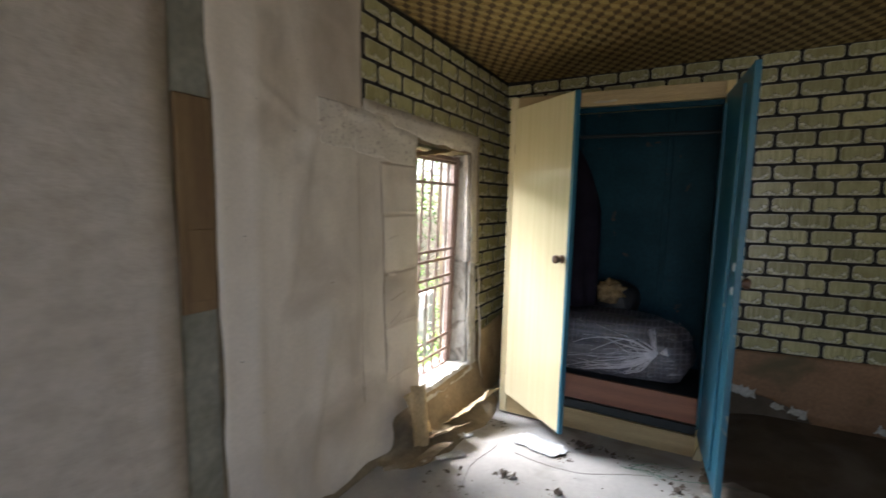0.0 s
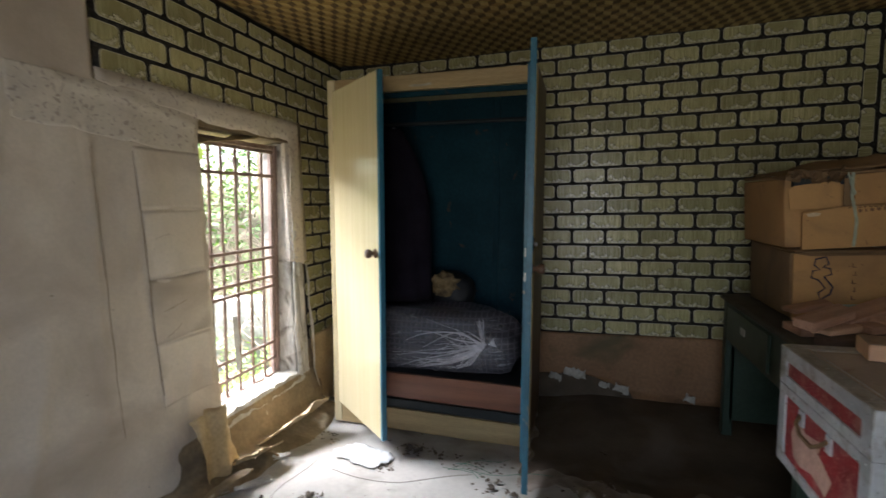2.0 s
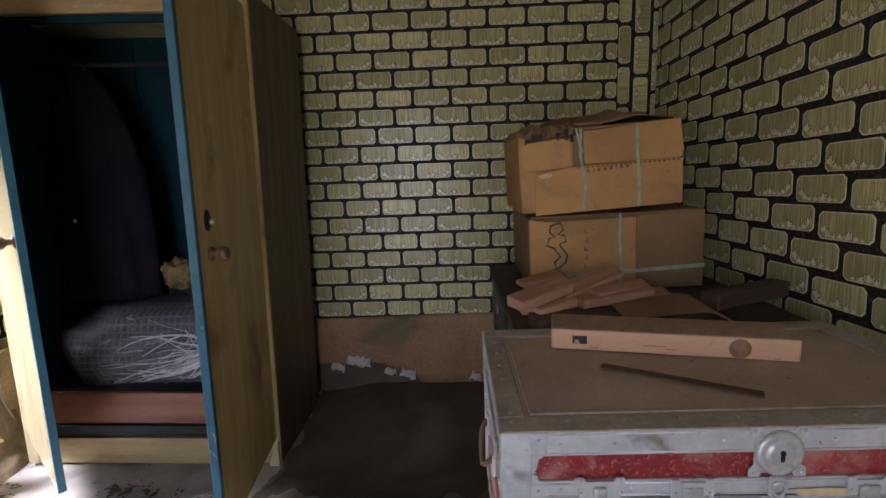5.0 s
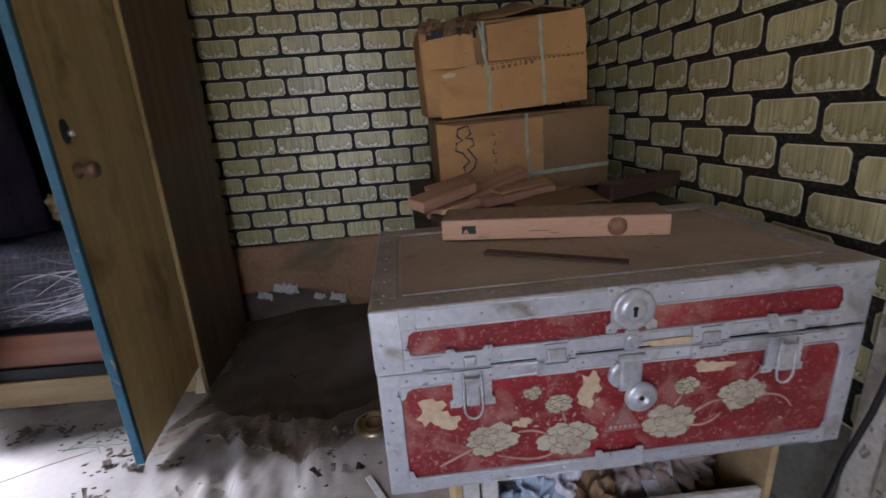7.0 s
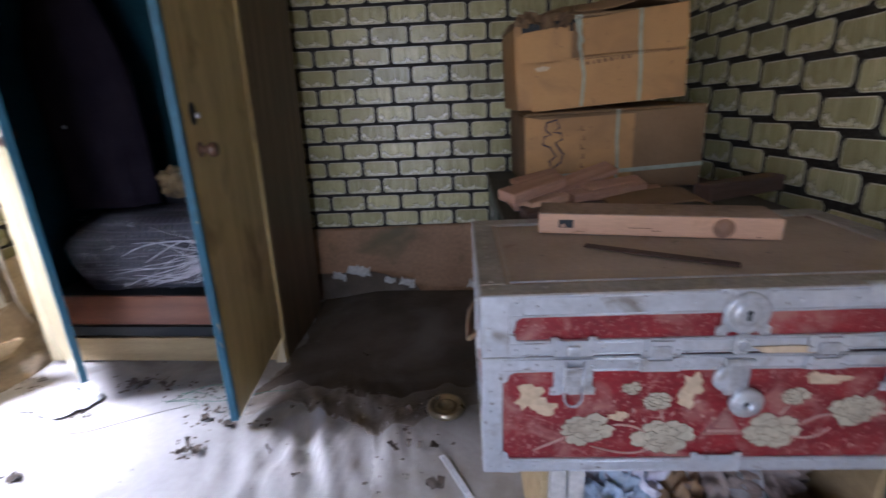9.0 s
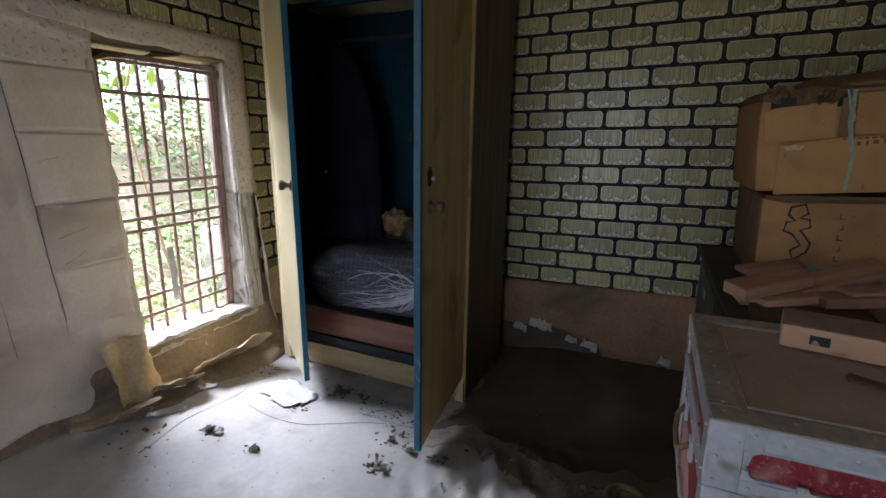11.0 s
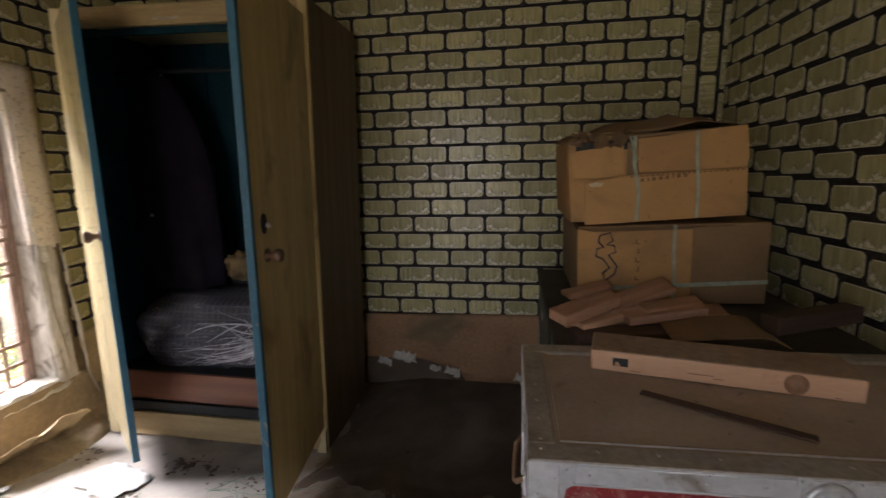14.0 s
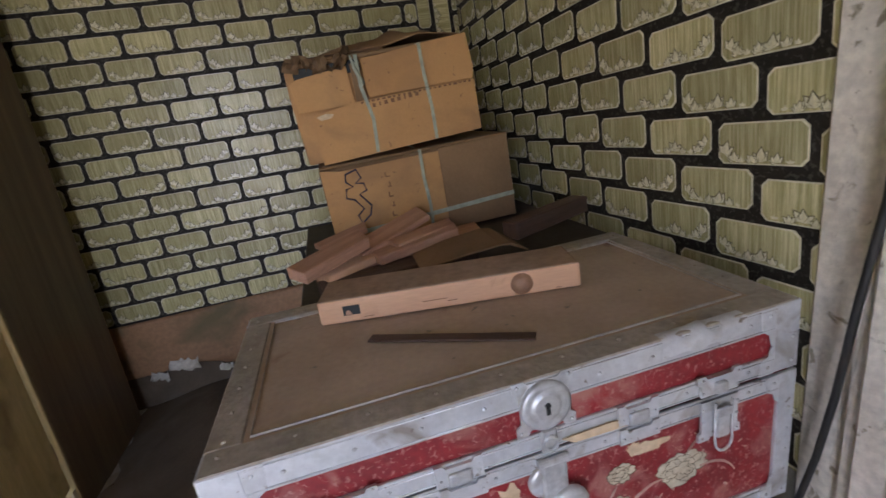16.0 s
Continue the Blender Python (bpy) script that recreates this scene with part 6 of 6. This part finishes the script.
for nm, at, size, turn, tilt, mt in (("plank", (1.645, 2.60, 0.795), (0.225, 0.060, 0.034), 37, (6, -6), "plank"), ("plank", (1.70, 2.62, 0.775), (0.25, 0.055, 0.022), 30, (0, -3), "timber"),
                                     ("plank", (1.80, 2.72, 0.790), (0.27, 0.070, 0.020), 31, (8, -9), "plank"), ("plank", (1.84, 2.66, 0.782), (0.25, 0.060, 0.026), 15, (0, -4), "plank"),
                                     ("plank", (1.90, 2.70, 0.805), (0.20, 0.050, 0.016), 22, (5, -2), "plank"), ("plank", (1.66, 2.74, 0.742), (0.50, 0.10, 0.030), 6, (0, -1), "plank"),
                                     ("plank", (1.69, 2.86, 0.800), (0.16, 0.060, 0.018), 20, (0, -8), "plank"), ("plank", (1.68, 2.565, 0.742), (0.42, 0.07, 0.040), 10, (0, 0), "dark_beam")):
    size = (size[0] * 1.08, size[1] * 1.25, size[2])
    b = box((0, 0, 0), size, 0.003)
    for v in b.verts:
        if v.co.x > size[0] / 2:
            v.co.x += 0.03 * (v.co.y / size[1] - 0.5)
    o = finish(nm, b, M[mt])
    o.matrix_world = pose(*at, tilt[0], tilt[1], turn)
    tagged(o, "short red-brown offcut plank in a loose pile", "plank", "planks piled on the desk")
b = sheet([(0.0, 0.0), (0.10, 0.022), (0.20, 0.034), (0.225, 0.030), (0.27, 0.0), (0.272, 0.004), (0.23, 0.036), (0.20, 0.040), (0.10, 0.028), (0.0, 0.005)], 0.15)
for v in b.verts:
    v.co.x += 0.10 * (-v.co.y) * (1 if v.co.x > 0.1 else 0.35)
    v.co.z *= 1 + 1.6 * v.co.y
# the dim card colour stands in for weak light on this sheet
o = finish("card_sheet", b, M["card_dim"])
o.matrix_world = pose(1.93, 2.68, 0.786, 0, 0, -4)
tagged(o, "folded flap of reddish tan cardboard", "cardboard")
o = finish("dark_beam", box((0, 0, 0), (0.33, 0.06, 0.05), 0.004), M["dark_beam"])
o.matrix_world = pose(2.22, 2.605, 0.785, 0, 0, 24)
tagged(o, "dark brown timber offcut lying on desk", "timber")

# ---- small things on the floor ----
rg = thing("brass_ring", (1.405, 2.685, floor_height(1.405, 2.685) + 0.008), "tarnished brass ring cap lying on floor", "ring")
part("ring_rim", lathe([(0.036, 0.0), (0.068, 0.0), (0.073, 0.011), (0.068, 0.023), (0.060, 0.028), (0.052, 0.024), (0.047, 0.015), (0.041, 0.013), (0.036, 0.021), (0.029, 0.022), (0.024, 0.008), (0, 0.006)], 36), M["brass"], rg, "", True)


def scrap(name, at, w, h, seed, mt, label, turn=0, amp=0.012, n=14):
    b = crumpled(w, h, seed, amp, n, 20)
    base = floor_height(*at)
    spin = Matrix.Rotation(radians(turn), 3, "Z")
    for v in b.verts:
        xn, yn = 2 * v.co.x / w, 2 * v.co.y / h
        v.co.x *= 1 - 0.08 * yn ** 4 + 0.10 * noise.noise(Vector((yn * 2.1, seed, xn * 0.5)))
        v.co.y *= 1 - 0.10 * xn ** 4 + 0.14 * noise.noise(Vector((xn * 2.3, seed, yn * 0.5)))
        p = spin @ v.co
        v.co.z += floor_height(at[0] + p.x, at[1] + p.y) - base
    o = solid(finish(name, b, M[mt], None, "", True), 0.0012)
    o.matrix_world = pose(at[0], at[1], base + 0.004, 0, 0, turn)
    return tagged(o, label, "paper")


scrap("paper_sheet", (-0.21, 2.80), 0.32, 0.20, 21, "paper_scrap", "crumpled white paper sheet on floor", -22, 0.013, 30)
scrap("paper_scrap", (-0.57, 2.40), 0.16, 0.055, 23, "paper_scrap", "torn white paper scrap by the wall", 52, 0.008)
scrap("paper_scrap", (-0.60, 2.63), 0.12, 0.05, 25, "paper_scrap", "torn white paper scrap by the wall", 60, 0.02)
# folded tan paper slumped along the wall's foot
o = bmesh.new()
rows = []
for j in range(61):
    y = 2.12 + 1.25 * j / 60
    reach = min(1.0, 0.15 + (y - 2.12) / 0.28)
    row = []
    for i in range(15):
        u = i / 14
        if u < 0.45:
            k = u / 0.45
            x = XL + 0.008 + (0.014 + 0.035 * k) * reach + 0.012 * noise.noise(Vector((y * 6, k * 2, 7)))
            z = 0.212 - 0.165 * k
        else:
            k = (u - 0.45) / 0.55
            x = XL + 0.008 + (0.05 + 0.22 * k * (1 - 0.5 * max(0.0, (y - 3.0) / 0.4))) * reach + 0.03 * noise.noise(Vector((y * 5, u * 3, 7)))
            z = 0.047 * (1 - k) ** 1.2 + 0.03 * k * (1 - k) * 4 * noise.fractal(Vector((y * 7, u * 4, 2)), 1.0, 2.0, 3) - 0.012 * (u == 1)
        row.append(o.verts.new((x, y, z + u * floor_height(x, y))))
    rows.append(row)
for j in range(60):
    for i in range(14):
        o.faces.new((rows[j][i], rows[j][i + 1], rows[j + 1][i + 1], rows[j + 1][i]))
bmesh.ops.reverse_faces(o, faces=o.faces[:])
structure("wall_foot_left", o, M["plaster"], "bulging crumbled plaster at the wall foot", "wall", True)
for nm, at, w, h, seed, turn, tilt, mt in (("fallen_paper", (-0.665, 2.86, 0.055), 0.42, 0.24, 31, 83, 36, "tan_paper"), ("fallen_paper", (-0.64, 2.52, 0.06), 0.22, 0.17, 33, 70, 34, "tan_paper"), ("fallen_paper", (-0.62, 2.25, 0.045), 0.26, 0.16, 36, 86, 28, "plaster")):
    o = solid(finish(nm, crumpled(w, h, seed, 0.032, 22, 9), M[mt], None, "", True), 0.003)
    o.matrix_world = pose(*at, -tilt, 0, turn)
    tagged(o, "slumped torn tan wallpaper at wall foot", "paper")
# the loose flap hanging from the big paper
o = bmesh.new()
rows = []
for j in range(15):
    row = []
    for i in range(9):
        s, z = 2.27 + 0.20 * i / 8 + 0.05 * (j / 14), 0.335 - 0.38 * j / 14
        out = 0.025 + 0.06 * (j / 14) + 0.022 * math.sin(i * 1.1 + j * 0.3)
        row.append(o.verts.new((XL + 0.05 + out, s + rng.uniform(-0.006, 0.006), z + (rng.uniform(-0.012, 0.012) if j in (0, 14) else 0))))
    rows.append(row)
for j in range(14):
    for i in range(8):
        o.faces.new((rows[j][i], rows[j][i + 1], rows[j + 1][i + 1], rows[j + 1][i]))
o = solid(finish("hanging_flap", o, M["tan_paper"], None, "", True), 0.0015)
tagged(o, "creased tan paper flap hanging from wall", "paper")


def crumbs(at, r, n, seed, mt="debris", size=(0.002, 0.008)):
    rr = random.Random(seed)
    b = bmesh.new()
    for k in range(n):
        a, q_ = rr.uniform(0, 6.28), r * math.sqrt(rr.random())
        x, y = at[0] + q_ * math.cos(a) * 1.3, at[1] + q_ * math.sin(a)
        s = rr.uniform(*size)
        c = bmesh.new()
        bmesh.ops.create_icosphere(c, subdivisions=1, radius=s)
        for v in c.verts:
            v.co *= rr.uniform(0.5, 1.35)
            v.co.z *= 0.35
            v.co.x *= 1.0 + 0.35 * (k % 3)
        bmesh.ops.transform(c, matrix=Matrix.Translation((x, y, floor_height(x, y) + s * 0.3)), verts=c.verts)
        join(b, c)
    return tagged(finish("dirt_crumbs", b, M[mt]), "dark dirt crumbs scattered on floor", "dirt", "", "stuff")


for i, (x, y, r, n) in enumerate(((-0.243, 2.379, 0.055, 26), (-0.011, 2.366, 0.03, 12), (0.517, 2.498, 0.06, 18), (0.487, 2.679, 0.07, 24), (0.02, 2.97, 0.09, 40), (0.949, 2.355, 0.012, 4), (1.313, 2.464, 0.10, 26),
                                  (0.30, 2.90, 0.10, 36), (0.45, 2.86, 0.10, 26), (1.25, 2.35, 0.09, 14), (-0.06, 2.70, 0.05, 24), (-0.55, 2.95, 0.10, 30), (-0.45, 2.2, 0.12, 16), (0.75, 2.95, 0.1, 18))):
    crumbs((x, y), r, n, i + 40)
for i, (x, y, r, n) in enumerate(((0.85, 2.80, 0.10, 14), (1.10, 2.76, 0.10, 12), (1.28, 2.55, 0.04, 14), (0.72, 2.62, 0.03, 10), (1.33, 2.20, 0.06, 14))):
    crumbs((x, y), r, n, i + 140, "debris", (0.002, 0.010))
crumbs((0.3, 2.2), 0.7, 60, 90, "debris", (0.001, 0.004))
# torn dark shreds lying in small heaps
b = bmesh.new()
rr = random.Random(61)
for cx, cy, n in ((-0.243, 2.379, 5), (-0.011, 2.366, 2), (0.517, 2.498, 4), (0.487, 2.679, 4), (0.02, 2.96, 6), (0.16, 2.95, 4), (1.32, 2.46, 4), (1.36, 2.33, 3), (-0.47, 2.28, 3), (0.60, 2.60, 3), (1.30, 2.66, 3)):
    for k in range(n):
        x, y = cx + rr.gauss(0, 0.025), cy + rr.gauss(0, 0.018)
        c = crumpled(rr.uniform(0.018, 0.045), rr.uniform(0.012, 0.030), rr.randint(1, 99), 0.018, 5, 45)
        bmesh.ops.transform(c, matrix=pose(x, y, floor_height(x, y) + 0.006, rr.uniform(-25, 25), rr.uniform(-25, 25), rr.uniform(0, 360)), verts=c.verts)
        join(b, c)
tagged(finish("torn_shreds", b, M["debris"], None, "", True), "small heaps of torn dark shreds on floor", "debris", "", "stuff")
# wires
w1 = [(-0.28 + 0.06 * k, 2.62 - 0.05 * math.sin(k * 0.36 + 0.3) + 0.10 * max(0, k - 6) / 5, 0.006) for k in range(12)]
tagged(finish("thin_wire", tube([(x, y, floor_height(x, y) + 0.003) for x, y, z in w1], 0.0011, 5), M["fine_wire"], None, "", True), "thin grey wire lying on floor", "wire")
w2 = [(-0.42 + 0.02 * math.sin(k), 2.72 - 0.07 * k) for k in range(9)]
tagged(finish("thin_wire", tube([(x, y, floor_height(x, y) + 0.004) for x, y in w2], 0.0014, 5), M["fine_wire"], None, "", True), "thin grey wire lying on floor", "wire")
rr = random.Random(3)
for k in range(6):
    x0, y0, a = 0.22 + rr.uniform(0, 0.22), 2.78 + rr.uniform(-0.05, 0.06), rr.uniform(-0.9, 0.9)
    gw = tube([(x0 + t * 0.06 * math.cos(a), y0 + t * 0.045 * math.sin(a) + 0.022 * math.sin(t * 1.1 + k * 2.3), floor_height(x0, y0) + 0.006 + 0.005 * math.sin(t)) for t in range(7)], 0.0013, 4)
    tagged(finish("green_wire", gw, M["wire"], None, "", True), "thin green wire lying loose on floor", "wire", "green wires on the floor")
# white metal strip leaning by the crate
o = finish("white_strip", box((0, -0.01, 0), (0.26, 0.01, 0.006), 0.001), M["paper_scrap"])
o.matrix_world = pose(1.40, 2.44, floor_height(1.4, 2.44) + 0.004, 0, 0, -62)
tagged(o, "white narrow strip lying by trunk crate", "strip")


# ---- outside the window ----
b = bmesh.new()
rows = []
xs = [-60, -25, -12, -8] + [-6.5 + 0.25 * k for k in range(22)] + [-1.09, 0, 6, 20, 60]
ys = [-60, -20, -6, -2] + [-1 + 0.35 * k for k in range(24)] + [9, 14, 25, 60]
for y in ys:
    row = []
    for x in xs:
        t = max(0.0, min(1.0, (-2.3 - x) / 3.0))
        z = -0.32 + 1.5 * t * t * (3 - 2 * t) + 0.10 * noise.fractal(Vector((x * 0.8, y * 0.8, 0)), 1.0, 2.0, 3) * (1 if x < -1.5 else 0)
        row.append(b.verts.new((x, y, z)))
    rows.append(row)
for r0, r1 in zip(rows, rows[1:]):
    for i in range(len(xs) - 1):
        b.faces.new((r0[i], r0[i + 1], r1[i + 1], r1[i]))
structure("ground", b, M["soil"], "overgrown soil bank outside", "ground", True)


def ground_z(x, y):
    t = max(0.0, min(1.0, (-2.3 - x) / 3.0))
    return -0.32 + 1.5 * t * t * (3 - 2 * t) + 0.10 * noise.fractal(Vector((x * 0.8, y * 0.8, 0)), 1.0, 2.0, 3) * (1 if x < -1.5 else 0)


def foliage(n, spread, base, size, seed):
    rr = random.Random(seed)
    verts, faces = [], []
    for k in range(n):
        c = Vector((rr.gauss(0, spread[0]), rr.gauss(0, spread[1]), base + abs(rr.gauss(0, spread[2]))))
        s = rr.uniform(*size)
        rot = Euler((rr.uniform(-0.9, 0.9), rr.uniform(-0.9, 0.9), rr.uniform(0, 6.28))).to_matrix()
        i0 = len(verts)
        for p in ((0, -1, 0), (0.45, -0.25, 0.12), (0.38, 0.4, 0.1), (0, 1, -0.1), (-0.38, 0.4, 0.1), (-0.45, -0.25, 0.12), (0, 0.1, 0.0)):
            verts.append(c + rot @ (Vector(p) * s))
        for i in range(6):
            faces.append((i0 + 6, i0 + i, i0 + (i + 1) % 6))
    return verts, faces


def shrub(x, y, n, spread, size, seed, leaf, group="shrubs outside"):
    z = ground_z(x, y)
    s = thing("shrub", (x, y, z), "leafy green shrub on the bank outside" if leaf == "leaf" else "bright young leafy shrub outside window", "shrub", group)
    rr = random.Random(seed + 100)
    for k in range(9):
        ex, ey, ez = rr.gauss(0, spread[0]), rr.gauss(0, spread[1]), spread[2] * rr.uniform(0.8, 2.0)
        part("stem", tube([(0.02 * k - 0.08, 0, -0.05), (ex * 0.4, ey * 0.4, ez * 0.5), (ex, ey, ez)], [0.012, 0.008, 0.003], 5), M["twig"], s)

    v, f = foliage(n, spread, 0.05, size, seed)
    me = bpy.data.meshes.new("crown")
    me.from_pydata(v, [], f)
    me.materials.append(M[leaf])
    c = new("crown", me)
    c.parent = s
    return s


for i, (x, y, n, sp, sz, lf) in enumerate(((-3.2, 4.3, 700, (0.45, 0.5, 0.35), (0.03, 0.06), "leaf"), (-4.2, 5.6, 900, (0.7, 0.7, 0.7), (0.04, 0.08), "leaf"), (-3.0, 5.8, 600, (0.4, 0.5, 0.3), (0.03, 0.05), "leaf_light"),
                                          (-5.2, 3.8, 1100, (0.9, 0.9, 0.8), (0.04, 0.09), "leaf"), (-4.0, 3.2, 600, (0.5, 0.5, 0.4), (0.03, 0.06), "leaf_light"), (-6.5, 6.5, 1400, (1.2, 1.2, 1.2), (0.05, 0.1), "leaf"),
                                          (-2.6, 4.9, 420, (0.35, 0.35, 0.22), (0.03, 0.06), "leaf_light"), (-5.0, 7.6, 900, (0.8, 0.8, 0.9), (0.05, 0.09), "leaf_light"), (-2.5, 3.6, 380, (0.3, 0.4, 0.18), (0.025, 0.05), "leaf_light"),
                                          (-1.75, 3.75, 300, (0.16, 0.35, 0.12), (0.025, 0.05), "leaf_light"), (-1.9, 4.7, 380, (0.25, 0.45, 0.16), (0.03, 0.055), "leaf"), (-7.0, 3.2, 1300, (1.2, 1.3, 1.3), (0.06, 0.11), "leaf_light"), (-4.5, 9.5, 1200, (1.2, 1.2, 1.3), (0.06, 0.11), "leaf"))):
    shrub(x, y, int(n * 1.7), sp, (sz[0] * 0.6, sz[1] * 0.65), i + 1, lf)

# a near climbing plant with large pale leaves at the window's head
cl = thing("climbing_plant", (-1.45, 3.25, -0.3), "climber with large bright leaves outside the bars", "plant")
b = tube([(0, 0, 0), (-0.05, -0.1, 0.6), (0.05, -0.25, 1.2), (0.1, -0.35, 1.7), (0.05, -0.2, 2.1)], [0.012, 0.01, 0.008, 0.006, 0.004], 6)
part("stem", b, M["twig"], cl)
for k, (dx, dy, dz, s) in enumerate(((0.05, -0.30, 1.86, 0.075), (0.10, -0.46, 1.80, 0.085), (0.0, -0.20, 1.95, 0.07), (-0.05, -0.56, 0.86, 0.06), (0.08, -0.40, 1.66, 0.05), (-0.1, -0.02, 1.92, 0.06), (0.0, -0.62, 1.9, 0.07))):
    v, f = foliage(1, (0.001, 0.001, 0.001), 0, (s, s * 1.01), k + 5)
    me = bpy.data.meshes.new("leaf")
    me.from_pydata(v, [], f)
    me.materials.append(M["leaf_light"])
    lf = new("leaf", me)
    lf.parent = cl
    lf.matrix_basis = pose(dx, dy, dz, 50, 30, 40 * k)

# dry twigs tangled over the bank
b = bmesh.new()
rr = random.Random(17)
for k in range(520):
    x, y = rr.uniform(-5.2, -1.9), rr.uniform(2.8, 7.5)
    z = ground_z(x, y) + rr.uniform(0.0, 0.45)
    a, l = rr.uniform(0, 6.28), rr.uniform(0.3, 0.9)
    tube([(x, y, z), (x + math.cos(a) * l * 0.5, y + math.sin(a) * l * 0.5, z + rr.uniform(0, 0.3)), (x + math.cos(a) * l, y + math.sin(a) * l, z + rr.uniform(-0.2, 0.3))], [0.007, 0.005, 0.002], 4, b)
tagged(finish("dry_twigs", b, M["twig"]), "tangle of dry pale twigs over the bank", "twigs", "", "stuff")
bs = thing("concrete_block", (-2.2, 4.35, -0.34), "weathered grey concrete slab outside", "block", "", 20)
part("block_body", box((-0.35, -0.12, 0), (0.35, 0.12, 0.75), 0.02, segs=2), M["concrete"], bs)

# ---- wallpaper bricks, laid last ----
brick_course(wall_back, on_back, XL + 0.005, 2.34, 0.382, 2.255, 0.812, (0, 19), parity=0)
brick_course(wall_right, on_right, 2.022, YB - 0.005, 0.30, 2.255, 2.59, (-1, 19), slope=0.040, s_ref=2.6, parity=1, mirrored=True)
brick_course(wall_left, on_left, 2.035, YB - 0.005, 1.78, 2.255, 2.06, (14, 19), parity=0)
brick_course(wall_left, on_left, 3.302, YB - 0.005, 0.40, 1.785, 2.06, (0, 14), parity=0)
# cut strip pasted upright in the corner, its bricks standing on end in three columns
b = box((2.343, YB - 0.0045, 0.40), (XR - 0.002, YB - 0.0006, ZC - 0.03), 0.001)
strip = structure("corner_strip", b, M["print_joint"], "wallpaper strip pasted upright in corner", "wallpaper")
for j, (xa, xb, lift) in enumerate(((2.344, 2.407, 0.055), (2.428, 2.505, 0.0), (2.524, 2.5475, 0.12))):
    sx = xa + BH / 2 if j else xb - BH / 2
    for k in range(-1, 10):
        z = 0.55 + PX * k + lift
        lo, hi = max(-BW / 2, 0.405 - z), min(BW / 2, 2.245 - z)
        if hi - lo < 0.03:
            continue
        ob = new("brick", brick_mesh(-hi, -lo, xa - sx, xb - sx, (k + j) % 4))
        ob.parent = strip
        ob.matrix_basis = Matrix.Translation((sx, YB - 0.0050, z)) @ Matrix.Rotation(radians(90), 4, "Y")
